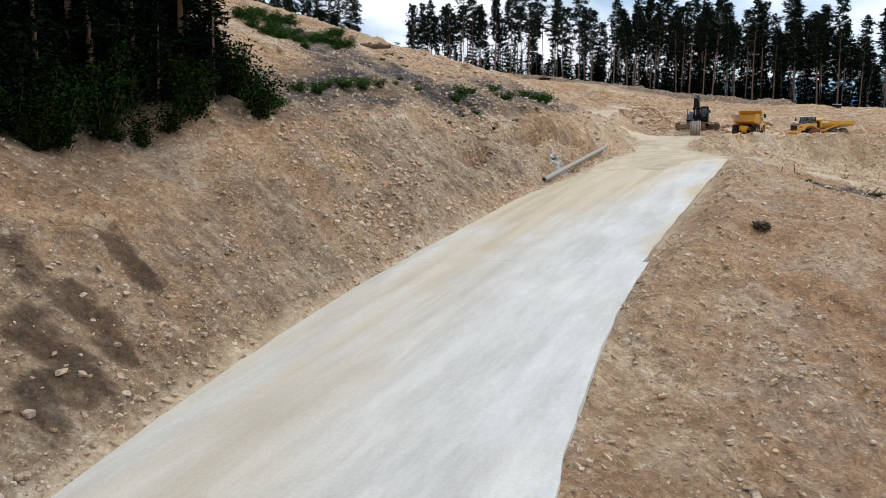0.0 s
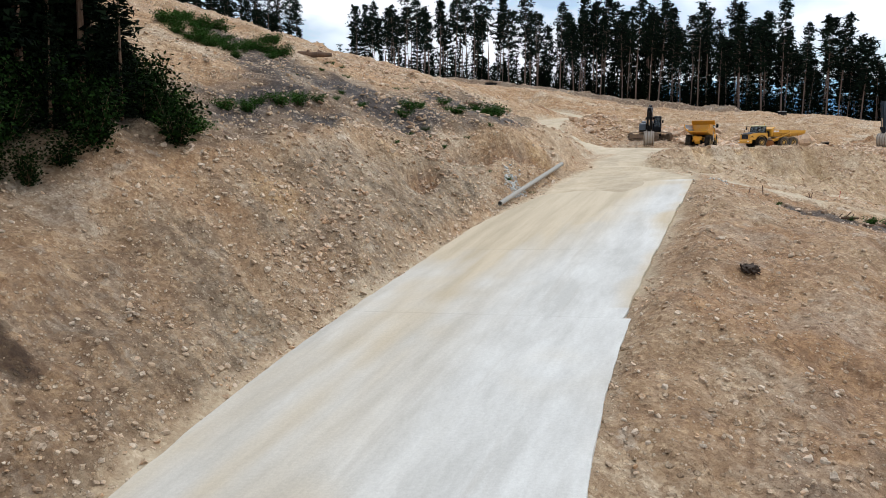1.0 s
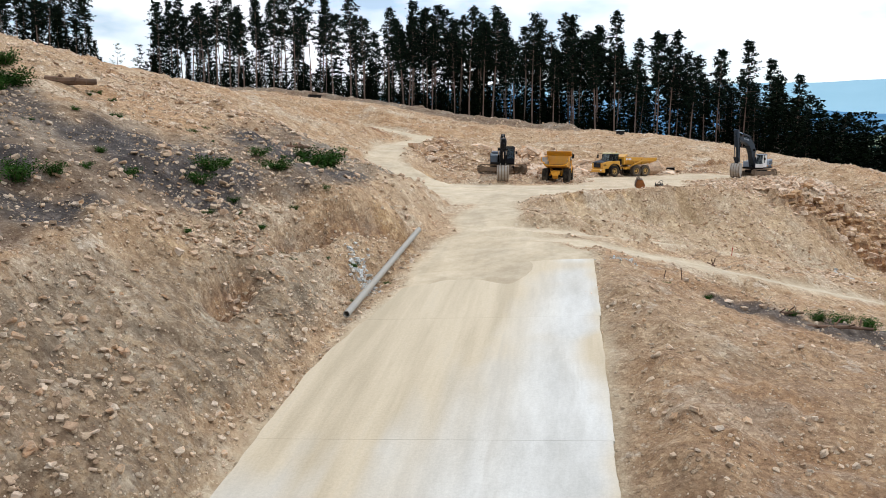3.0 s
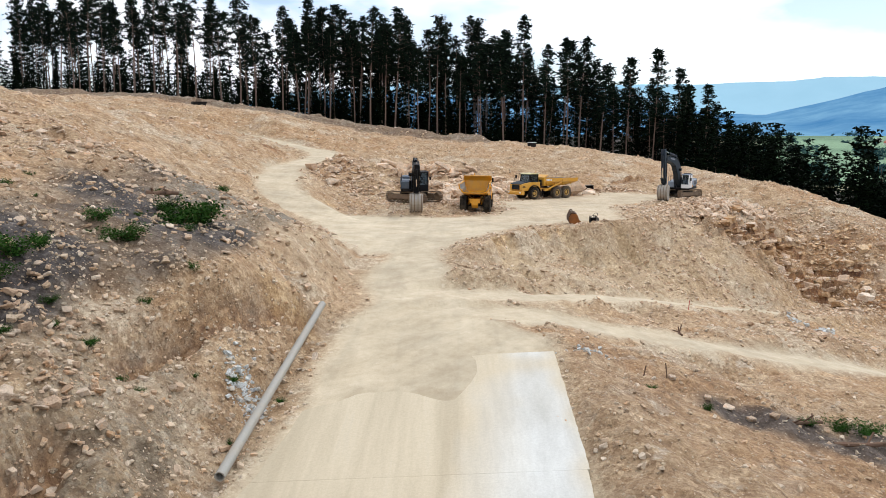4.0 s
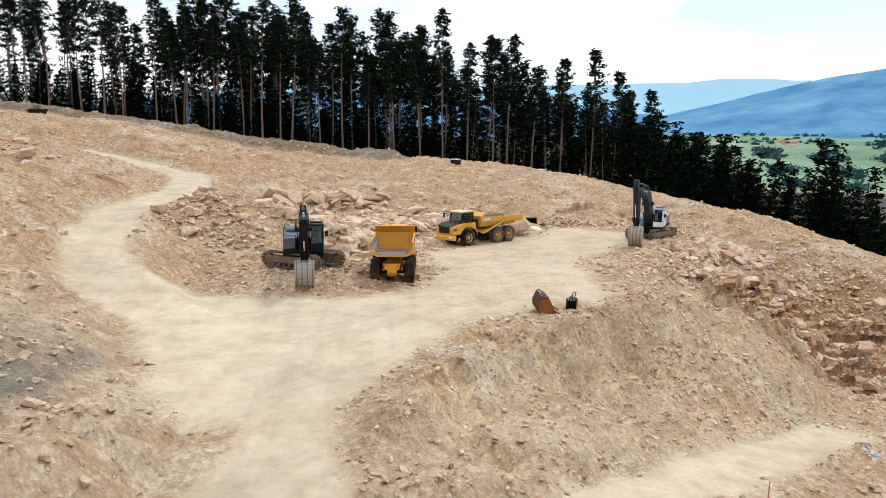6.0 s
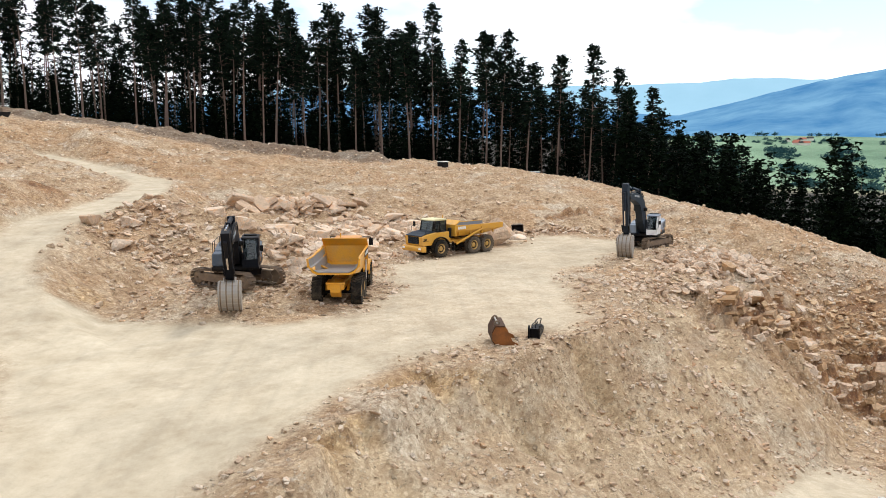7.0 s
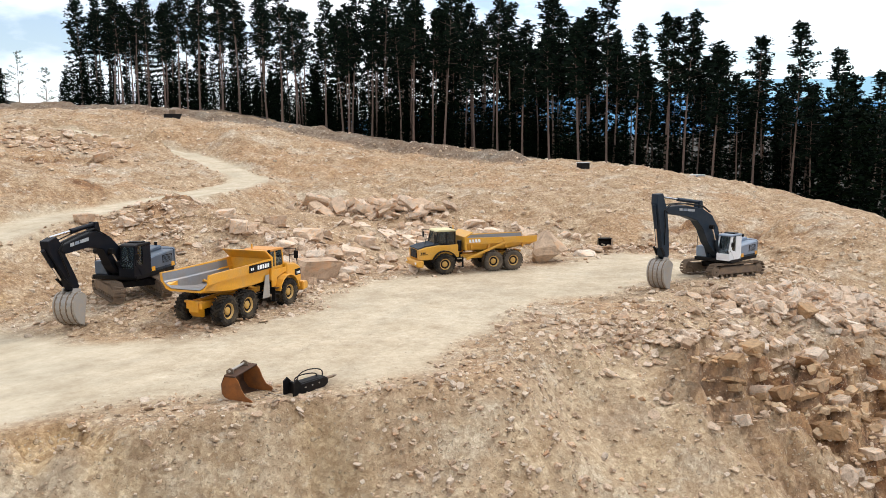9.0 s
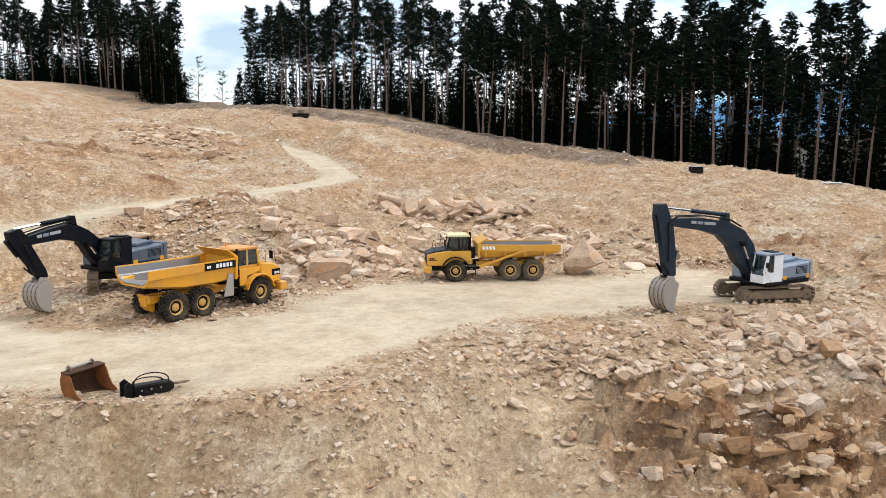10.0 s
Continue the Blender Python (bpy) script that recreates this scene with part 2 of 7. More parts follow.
STEEL = plain("worn_steel", (0.34, 0.32, 0.29), 0.55, 0.3, 0.85, (0.42, 0.34, 0.25), 3.2)
TRACK_STEEL = plain("track_steel", (0.17, 0.125, 0.09), 0.7, 0.3, 0.7, (0.34, 0.23, 0.13), 2.5)
# darker rust for the spare bucket's inside, its shade put into the colour
SHADED_RUST = plain("shaded_rusty_steel", (0.05, 0.022, 0.01), 0.85, 0.0, 0.6, (0.14, 0.06, 0.02), 2.2)
RUST = plain("rusty_steel", (0.26, 0.092, 0.02), 0.85, 0.0, 0.75, (0.085, 0.04, 0.02), 2.2)
CHROME = plain("chrome_rod", (0.75, 0.75, 0.76), 0.15, 1.0, 0.0)
TRAY = plain("scoured_steel_tray", (0.22, 0.22, 0.225), 0.45, 0.25, 0.7, (0.28, 0.20, 0.13), 0.8)
BARK = plain("pine_bark", (0.16, 0.095, 0.06), 0.95, 0, 0.8, (0.06, 0.045, 0.035), 1.2)
DARK_WOOD = plain("dark_wood", (0.035, 0.022, 0.014), 0.95, 0, 0.5, (0.10, 0.07, 0.045), 3.0)
PINE_BARK = plain("pale_pine_bark", (0.17, 0.112, 0.085), 0.95, 0, 0.6, (0.10, 0.07, 0.055), 1.2)
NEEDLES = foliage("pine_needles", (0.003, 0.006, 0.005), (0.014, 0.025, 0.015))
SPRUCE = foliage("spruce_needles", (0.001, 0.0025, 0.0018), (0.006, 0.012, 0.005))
# bush leaves again, with the wood's shade put into the colour
SHADED_LEAVES = foliage("shaded_leaves", (0.0015, 0.004, 0.001), (0.012, 0.030, 0.006))
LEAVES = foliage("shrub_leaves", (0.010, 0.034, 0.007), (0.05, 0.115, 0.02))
BIRCH = foliage("birch_leaves", (0.05, 0.08, 0.05), (0.12, 0.16, 0.10))
RED = plain("red_paint", (0.5, 0.06, 0.04), 0.6)
PIPE = plain("grey_pipe", (0.30, 0.29, 0.26), 0.6, 0, 0.5, (0.40, 0.32, 0.22))


def make_glass():
    m, t, b = material("tinted_glass", 0.03)
    b.inputs["Base Color"].default_value = (0.22, 0.27, 0.28, 1)
    b.inputs["Transmission Weight"].default_value = 0.92
    b.inputs["IOR"].default_value = 1.45
    return m


GLASS = make_glass()


# ---- meshes ----
def mesh_object(name, verts, faces, mat, parent=None, label="", smooth=False):
    me = bpy.data.meshes.new(name)
    me.from_pydata([tuple(map(float, v)) for v in verts], [], [tuple(map(int, f)) for f in faces])
    me.materials.append(mat)
    if smooth:
        me.polygons.foreach_set("use_smooth", [True] * len(me.polygons))
    me.update()
    ob = new(name, me)
    ob.parent = parent
    return tagged(ob, label)


def part(name, bm, mat, parent=None, label="", smooth=False):
    me = bpy.data.meshes.new(name)
    bmesh.ops.recalc_face_normals(bm, faces=bm.faces)
    bm.to_mesh(me)
    bm.free()
    me.materials.append(mat)
    if smooth:
        me.polygons.foreach_set("use_smooth", [True] * len(me.polygons))
    ob = new(name, me)
    ob.parent = parent
    return tagged(ob, label)


def thing(name, m, label, category, group="", kind=""):
    e = new(name)
    e.matrix_world = m
    return tagged(e, label, category, group, kind)


def far_land(name, low, high, haze_glow, strength):
    """Wooded hills far off; the haze of lit air is painted in as glow."""
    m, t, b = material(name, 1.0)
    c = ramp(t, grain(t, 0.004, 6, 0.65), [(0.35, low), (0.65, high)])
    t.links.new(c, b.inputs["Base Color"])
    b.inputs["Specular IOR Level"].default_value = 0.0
    t.links.new(blend(t, 0.5, blend(t, 1.0, c, haze_glow, "MULTIPLY"), haze_glow), b.inputs["Emission Color"])
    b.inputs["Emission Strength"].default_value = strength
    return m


MOUNTAIN = far_land("wooded_hill_haze_glow", (0.02, 0.06, 0.09), (0.12, 0.19, 0.19), (0.12, 0.37, 0.80), 1.0)
FAR_RIDGE = far_land("far_ridge_haze_glow", (0.10, 0.18, 0.22), (0.12, 0.20, 0.24), (0.55, 0.82, 1.0), 1.0)
WALLS = plain("pale_render", (0.7, 0.66, 0.6), 0.8)
TILES = plain("red_tiles", (0.35, 0.10, 0.06), 0.8)
# the valley trees glow faintly blue too, for painted haze
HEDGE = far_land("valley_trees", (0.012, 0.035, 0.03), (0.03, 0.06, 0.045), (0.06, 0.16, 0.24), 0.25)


# ---- the lie of the land ----
ALONG, ACROSS = (0.427, 0.904), (0.904, -0.427)  # the concrete road's two directions
LATTICE = np.array([
    [21.5, 9.1, -7.9, -8.5, -13.4, -19.0, -23.5, -27.1, -30.1],
    [25.2, 16.1, 0.5, 4.3, -5.4, -15.6, -22.3, -28.1, -32.9],
    [26.7, 15.1, 12.8, 3.1, 2.1, -18.4, -21.1, -28.3, -33.7],
    [30.5, 28.9, 16.1, 7.0, 1.0, -3.4, -17.9, -25.9, -31.2],
    [35.3, 26.1, 19.2, 25.4, -2.9, 6.0, -7.8, -16.7, -25.7],
    [37.4, 25.1, 18.6, 6.5, 11.2, 16.4, 14.3, -6.7, -19.2],
    [39.8, 24.9, 20.7, 23.3, 17.3, 17.2, 1.8, -5.9, -14.1],
    [35.9, 19.8, 27.1, 22.2, 19.2, 13.0, 4.3, -2.5, -13.0],
    [33.1, 24.4, 25.1, 27.1, 16.1, 15.9, 7.3, -3.2, -16.6],
    [34.9, 28.8, 27.8, 25.2, 15.5, 6.5, -0.6, -10.0, -23.3],
])  # heights of the old hillside every 30 m, from (-60, 0)
PAD = [(20.5, 86), (25.7, 81.5), (29.4, 83.8), (32.5, 86.6), (37, 89.4), (42, 90.5), (46, 91.9), (49.5, 92.8), (53.7, 94.9), (57, 98.8), (60, 102.4), (65, 106.2), (68.5, 108.2),
       (71, 112), (80, 114.5), (84, 120), (80, 127), (74.5, 133.5), (68, 131), (62, 128), (53, 126), (46, 121), (40, 121), (34, 121), (29, 117), (25, 111), (21, 101)]
WORN_PAD = [(20.5, 86), (25.7, 82.2), (29.4, 86.3), (32.9, 89.4), (37.3, 92.3), (43.6, 94.3), (49, 94.6), (52, 97), (55, 103), (60, 109), (68, 114), (77, 118), (79, 122), (73, 130), (66, 126), (56, 121.5), (50, 119.5), (46, 111.5), (41, 105), (36, 104.5), (31, 106), (27, 110), (24.5, 111), (21, 101)]
PAD_Z = 8.7
TRAIL = [(24.5, 101, 8.8), (22.4, 107, 9.7), (21.9, 113, 10.8), (22.8, 120, 11.9), (25.4, 127, 12.7), (29.2, 132.8, 13.2), (33.0, 140, 13.6), (36.4, 149, 13.8), (38.2, 156, 14.1), (38.0, 160, 14.4), (34, 168, 15.6), (28, 176, 17.2), (21, 177, 18.9), (12, 178, 20.6)]
LOW_TRACK = [(22, 72.5, 7.0), (26.1, 70.5, 6.6), (30, 69.2, 5.8), (35, 68.2, 4.8), (41, 67.8, 3.4), (48, 67.8, 1.9), (58, 68, -0.6), (72, 70, -4)]
HIGH_TRACK = [(22, 75.5, 7.3), (29.2, 75.8, 6.5), (36.6, 78.5, 5.4), (43, 80.3, 4.2), (50.4, 82.5, 2.7), (57, 84.8, 1.4), (64, 87, 0.1), (74, 91, -1.3), (86, 93, -2.6)]


SPUR = [(103, 150, 11.4), (98, 140, 11.0), (97, 129, 10.3), (98, 120, 9.0), (97, 113, 7.6), (96, 106, 5.4), (95, 99, 3.0), (92, 88, -0.6)]
CREST = [(-12, 212, 0), (5, 206, 0), (28.9, 196, 0), (49.3, 187, 0), (64, 178.6, 0), (72, 171.5, 0)]
SCARPS = [([(-2, 150, 0), (6, 154, 0), (12, 157, 0), (20, 162, 0)], 1.2), ([(34.5, 134.5, 0), (38.5, 138.4, 0), (41.5, 140.5, 0)], 1.0), ([(2, 138, 0), (10, 141, 0), (16, 144, 0)], 0.8), ([(70, 131.5, 0), (78, 132.5, 0), (84, 128, 0)], 0.9), ([(81, 138.2, 0), (86, 138.6, 0), (90.5, 135, 0), (94, 132, 0)], 1.1)]
GULLIES = [[(37.9, 91.4, 0), (38.9, 90.2, 0), (40.4, 88.9, 0), (41.4, 88.2, 0)], [(33.2, 86.6, 0), (33.4, 84.4, 0)], [(31.9, 85.8, 0), (31.5, 83.0, 0), (31.8, 81.6, 0)], [(36.4, 90.6, 0), (37.6, 89.6, 0)], [(46.8, 91.2, 0), (47.6, 89.6, 0)]]
BEDROCK = [(65.2, 98.0, 0), (67.2, 99.6, 0), (69.8, 99.9, 0), (73.5, 100.6, 0), (77.8, 103.4, 0), (82, 102.2, 0), (86.5, 98.5, 0)]
SPLIT = [(72.6, 99.8, 0), (75.4, 97.4, 0), (79, 96.2, 0)]
BRUSH = [(28.6, 58.9, 0), (31.8, 55.6, 0), (36, 51.8, 0), (43, 46, 0)]


def hash_noise(x, y, seed):
    """Smooth noise between -1 and 1, one cell a metre."""
    xi, yi = np.floor(x), np.floor(y)
    fx, fy = x - xi, y - yi
    fx, fy = fx * fx * (3 - 2 * fx), fy * fy * (3 - 2 * fy)

    def corner(a, b):
        h = np.sin(a * 127.1 + b * 311.7 + seed * 74.7) * 43758.5453
        return (h - np.floor(h)) * 2 - 1

    a = corner(xi, yi) * (1 - fx) + corner(xi + 1, yi) * fx
    b = corner(xi, yi + 1) * (1 - fx) + corner(xi + 1, yi + 1) * fx
    return a * (1 - fy) + b * fy


def layered(x, y, size, seed, octaves=4):
    out, amp = np.zeros_like(x), 1.0
    for k in range(octaves):
        out = out + amp * hash_noise(x / size + 17.3 * k, y / size - 9.1 * k, seed + k)
        size, amp = size / 2.1, amp * 0.5
    return out


def step(a, b, v):
    u = np.clip((v - a) / (b - a), 0, 1)
    return u * u * (3 - 2 * u)


def hillside(x, y):
    """The old hillside: a smooth sheet over the lattice."""
    u, v = np.clip((x + 60) / 30, 0, 7.999), np.clip(y / 30, 0, 8.999)
    i, j = np.floor(u).astype(int), np.floor(v).astype(int)

    def weights(f):
        return ((1 - f) ** 3 / 6, (3 * f ** 3 - 6 * f ** 2 + 4) / 6, (-3 * f ** 3 + 3 * f ** 2 + 3 * f + 1) / 6, f ** 3 / 6)

    z = np.zeros_like(x)
    for a, wa in enumerate(weights(u - i)):
        for b, wb in enumerate(weights(v - j)):
            z = z + wa * wb * LATTICE[np.clip(j + b - 1, 0, 9), np.clip(i + a - 1, 0, 8)]
    return z


def off_polygon(x, y, polygon):
    """Distance to a polygon's edge, negative inside."""
    d, inside = np.full_like(x, 1e9), np.zeros(x.shape, bool)
    for (ax, ay), (bx, by) in zip(polygon, polygon[1:] + polygon[:1]):
        ex, ey = bx - ax, by - ay
        u = np.clip(((x - ax) * ex + (y - ay) * ey) / (ex * ex + ey * ey), 0, 1)
        d = np.minimum(d, np.hypot(x - ax - u * ex, y - ay - u * ey))
        cross = ((ay > y) != (by > y)) & (x < (bx - ax) * (y - ay) / ((by - ay) or 1e-9) + ax)
        inside ^= cross
    return np.where(inside, -d, d)


def off_line(x, y, line):
    """Distance to a line of (x, y, z), and the height of its nearest point."""
    d, z = np.full_like(x, 1e9), np.zeros_like(x)
    for a, b in zip(line, line[1:]):
        ex, ey = b[0] - a[0], b[1] - a[1]
        u = np.clip(((x - a[0]) * ex + (y - a[1]) * ey) / (ex * ex + ey * ey), 0, 1)
        e = np.hypot(x - a[0] - u * ex, y - a[1] - u * ey)
        z = np.where(e < d, a[2] + u * (b[2] - a[2]), z)
        d = np.minimum(d, e)
    return d, z


def road_height(s, n):
    z = 2.65 + 0.122 * (np.minimum(s, 76) - 34.75) + 0.055 * (np.clip(n, -19, -6) + 6.6) * step(92, 76, s)
    return np.where(s > 76, np.minimum(z + 0.0572 * (s - 76), PAD_Z), z)


def track(z, x, y, line, half, fall=0.55):
    d, zt = off_line(x, y, line)
    e = np.maximum(d - half, 0)
    return np.clip(z, zt - fall * e, zt + fall * e), step(half + 1.0, half - 1.0, d + 0.45 * layered(x, y, 3.0, 40, 2))


def land(x, y):
    """Height of the ground and the six covers: dust, clay, rust, soil, woods, meadow."""
    s, n = ALONG[0] * x + ALONG[1] * y, ACROSS[0] * x + ACROSS[1] * y
    z = hillside(x, y)
    rough = np.ones_like(x)
    z = z + 0.35 * layered(x, y, 9.0, 3, 3)
    # platform: cut into the hill behind, filled out in front
    wobble = 0.9 * layered(x, y, 5.0, 8, 3)
    d = off_polygon(x, y, PAD)
    e = np.maximum(d + np.where(d > 0.5, wobble * np.clip(d - 0.5, 0, 1), 0), 0)
    east = step(57, 66, x)
    fall = (1 - east) * 0.92 * e + east * (0.3 * np.minimum(e, 7) + 0.95 * np.maximum(e - 7, 0))
    z = np.clip(z, PAD_Z - fall, PAD_Z + (0.45 + 0.8 * step(66, 71, x) * step(124, 128, y)) * e)
    digger = np.hypot((x - 35.7) * 0.95, y - 112.4)
    z = z + 0.82 * step(7.0, 3.2, digger)
    z = z + 0.4 * np.exp(-((d - 0.3) / 1.1) ** 2) * step(98, 94, y) * step(28, 32, x)
    d_pad = d
    dust = step(1.2, -1.6, off_polygon(x, y, WORN_PAD) + 1.1 * wobble) * (1 - 0.2 * step(32, 42, x))
    dust = np.maximum(dust, 0.28 * step(15, 9, d + 2 * wobble) * step(-0.5, 1.0, d) * step(108, 100, y) * step(74, 60, x))
    rough = np.minimum(rough, np.maximum(step(-1.5, 2.0, d), 0.45 * step(-1, 2, off_polygon(x, y, WORN_PAD))))
    rough = np.minimum(rough, 0.12 + 0.88 * step(3.0, 5.5, digger))
    # road: bank cut on the uphill side
    swing = 0.0042 * np.maximum(36 - s, 0) ** 2
    left = -18.9 + 1.2 * step(60, 75, s) + swing
    right = -6.6 + swing - 5.2 * step(68, 77, s)
    road = road_height(s, n)
    out_left = np.maximum(left - n, 0) + 100 * np.maximum(s - 94, 0)
    out_right = np.maximum(n - right, 0) + 100 * np.maximum(s - 94, 0)
    lump = 1 + 0.16 * layered(x, y, 7.0, 21, 3)
    bank = np.where(out_left < 1.5, 0.98 * out_left, 1.47 + 0.82 * (out_left - 1.5)) * lump * (1 - 0.2 * step(36, 22, s)) * (1 + 0.35 * step(62, 67, s))
    z = np.where(n < -12, np.where(s < 94, np.clip(z, road - 0.5 * out_left, road + bank), z), np.where(s < 94, np.clip(z, road - 0.3 * out_right, road + 0.3 * out_right), z))
    gap = np.maximum(np.maximum(left + 1.3 * step(55, 64, s) - n, n - right), s - 92)
    rough = np.minimum(rough, step(-0.5, 1.5, gap))
    bare = step(0.9, -0.9, gap + 0.6 * wobble) * step(0, 10, s)
    dust = np.maximum(dust, bare)
    for line, half, pale in ((LOW_TRACK, 2.1, 0.95), (HIGH_TRACK, 2.1, 0.92), (TRAIL, 2.4, 0.95)):
        z, worn = track(z, x, y, line, half, 1.2 if line is HIGH_TRACK else 0.55)
        dust = np.maximum(dust, worn * pale * (step(69, 58, x) if line is HIGH_TRACK else 1.0))
        rough = np.minimum(rough, 1 - worn)
    # the spur that closes the view to the right
    d, zt = off_line(x, y, SPUR)
    z = np.maximum(z, np.where(d < 40, zt - 0.29 * np.maximum(d - 2, 0), -1e9) * (d < 40) + -1e9 * (d >= 40))
    mound = off_line(x, y, CREST)[0] + 0.8 * wobble
    z = z + 0.95 * step(4.2, 0.5, mound)
    # loose rock and earth
    far = np.hypot(x - 40, y - 90)
    detail = rough * step(320, 200, far)
    z = z + detail * (0.28 * layered(x, y, 2.6, 11, 4) + 0.26 * np.abs(layered(x, y, 1.5, 15, 3)))
    z = z - 0.06 * (1 - rough) * layered(x, y, 3.0, 31, 2) * step(-8, -2, -np.abs(gap))
    gully = layered(s * 1.0, n * 0.18, 1.6, 23, 3)
    z = z - detail * 0.45 * np.clip(gully - 0.1, 0, 1) * step(0.2, 1.5, out_left) * step(11, 6, out_left) * (s < 92)
    front = step(0.2, 1.5, d_pad) * step(12, 7, d_pad) * step(99, 95, y) * step(27, 31, x) * step(68, 60, x) * rough
    rill = layered(0.9 * x + 0.35 * y, d_pad * 0.16, 1.7, 33, 3)
    z = z - front * 0.6 * np.clip(rill - 0.05, 0, 1)
    ochre = 0.75 * front * step(0.12, 0.5, rill) * step(-0.3, 0.3, layered(x, y, 6.0, 35, 2))
    for line in GULLIES:
        g = off_line(x, y, line)[0] + 0.35 * layered(x, y, 1.3, 36, 2)
        z = z - 0.75 * step(0.9, 0.2, g)
        ochre = np.maximum(ochre, step(1.1, 0.5, g))
    warm = 0.5 + 0.55 * layered(x, y, 4.5, 37, 4)
    ochre = np.maximum(ochre, 0.62 * warm * rough * step(28, 33, x) * step(86, 78, x) * step(80, 84, y) * step(107, 103, y) * step(0.2, 1.5, d_pad))
    scarp = np.zeros_like(x)
    # fractured bedrock below the platform: steps and pockets
    shelf = step(7.0, 4.5, np.hypot((x - 73.5) / 1.7, y - 98.8) + 1.5 * wobble) * rough
    terraces = np.round(z / 0.8 + 0.5 * layered(x, y, 3.0, 77, 3)) * 0.8
    z = z + shelf * 0.85 * (terraces - z)
    pocket = shelf * step(0.05, 0.22, layered(x * 0.8, y * 1.25, 2.6, 79, 3))
    z = z - 0.8 * pocket
    bed = np.minimum(off_line(x, y, BEDROCK)[0], 0.4 + off_line(x, y, SPLIT)[0]) + 0.7 * wobble
    broken = step(3.0, 1.3, bed) * rough
    beds = np.round(z / 0.9 + 0.45 * layered(x, y, 2.2, 85, 3)) * 0.9
    z = z + broken * 0.9 * (beds - z)
    cave = step(1.05, 0.7, np.hypot((x - 66.6 - 0.25 * (y - 98.8)) / 2.3, (y - 98.7) / 1.15) + 0.3 * wobble) * rough
    z = z - 2.3 * cave
    lip = np.maximum(step(2.6, 1.2, np.abs(s - 52.5)), step(58, 61, s) * step(74, 69, s)) * (0.85 + 0.3 * layered(x, y, 3.0, 87, 2)) * (s < 90)
    line = out_left + 0.35 * layered(s, n * 0.2, 3.0, 88, 2) + 0.24 * (np.maximum(s, 60) - 62)
    z = z + lip * (0.5 * np.exp(-((line - 4.0) / 0.6) ** 2) - 1.2 * np.exp(-((line - 3.1) / 0.5) ** 2))
    for ledge, drop in SCARPS:
        side = off_line(x, y, ledge)[0] + 0.5 * wobble
        face = step(1.6, 0.5, side)
        z = z + drop * face * (np.abs(layered(x, y, 1.4, 83, 3)) - 0.35)
        scarp = np.maximum(scarp, face * step(-0.5, 0.1, layered(x, y, 2.2, 84, 2)))
    # covers
    patchy = np.zeros_like(x)
    for cx, cy, size in ((0.0, 57.3, 1.6), (-5.6, 43.8, 1.3), (60.5, 94.5, 2.4), (64, 92.5, 2.0), (36.8, 82.6, 1.6), (55, 91.5, 1.7), (27, 113, 1.5), (47, 137.5, 2.2), (41, 132, 1.8), (12.6, 72.2, 1.5), (84, 96, 2.6)):
        patchy = np.maximum(patchy, 0.7 * step(size, size * 0.4, np.hypot(x - cx, y - cy) + 0.8 * wobble))
    out = left - n
    clay = step(0.12, 0.32, layered(x, y, 6.0, 51, 3)) * step(8.5, 4.5, out) * step(0.3, 1.2, out) * step(84, 60, s) * 0.75
    clay = np.maximum(clay, (0.85 - 0.5 * step(-0.2, 0.3, layered(x, y, 5.0, 53, 3))) * step(7.5, 5.5, out + wobble) * step(0.0, 0.6, out) * step(66, 42, s))
    # clay and rust colour the hollow and stand in for the lip's shade
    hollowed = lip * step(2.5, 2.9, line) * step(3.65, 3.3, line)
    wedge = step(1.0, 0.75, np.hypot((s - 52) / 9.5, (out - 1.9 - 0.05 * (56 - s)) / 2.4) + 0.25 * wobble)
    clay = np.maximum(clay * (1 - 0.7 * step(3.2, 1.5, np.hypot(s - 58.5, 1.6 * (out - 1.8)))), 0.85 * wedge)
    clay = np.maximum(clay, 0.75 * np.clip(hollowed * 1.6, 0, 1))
    # red-brown earth; in cave, pockets and hollow it also puts shade into colour
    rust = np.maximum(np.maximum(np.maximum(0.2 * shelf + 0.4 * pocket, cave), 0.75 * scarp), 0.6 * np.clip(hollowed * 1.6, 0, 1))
    rust = np.maximum(rust, broken * (0.85 + 0.4 * layered(x, y, 1.8, 86, 3)))
    stained = 0.5 + 0.5 * layered(x, y, 5.0, 89, 4)
    rust = np.maximum(rust, 0.95 * stained * step(75, 81, x) * step(112, 104, y))
    rust = np.maximum(rust, 0.5 * stained * step(-8, -5, n - swing) * step(80, 64, s))
    rust = np.maximum(rust, 0.34 * stained * step(0, 1, left - n) * step(48, 36, s))
    for cx, cy, size in ((33.9, 130.4, 2.4), (36.4, 131, 1.8), (75, 131.6, 2.2), (79, 131, 2.4), (50, 91, 2.0), (60, 96.5, 2.2), (26, 138, 2.0), (88, 112, 3.0)):
        rust = np.maximum(rust, 0.75 * step(size, size * 0.5, np.hypot(x - cx, (y - cy) * 1.5) + 0.9 * wobble))
    rim = step(5.0, 6.4, out + 0.8 * wobble - 2.2 * step(60, 52, s) + 1.6 * step(60, 66, s)) * step(17.5, 11.5, out + 3 * wobble) * step(100, 88, s) * (0.35 + 0.65 * step(30, 42, s))
    soil = rim * (0.6 + 0.4 * step(-0.4, 0.2, layered(x, y, 4.0, 61, 3)))
    upper = step(1.0, 0.55, np.hypot((x + 11.5) / 8.0, (y - 72 + 1.1 * (x + 11.5)) / 6.5) + 0.3 * wobble)
    soil = np.maximum(soil, 0.9 * upper * step(-0.5, 0.1, layered(x, y, 3.0, 63, 3)))
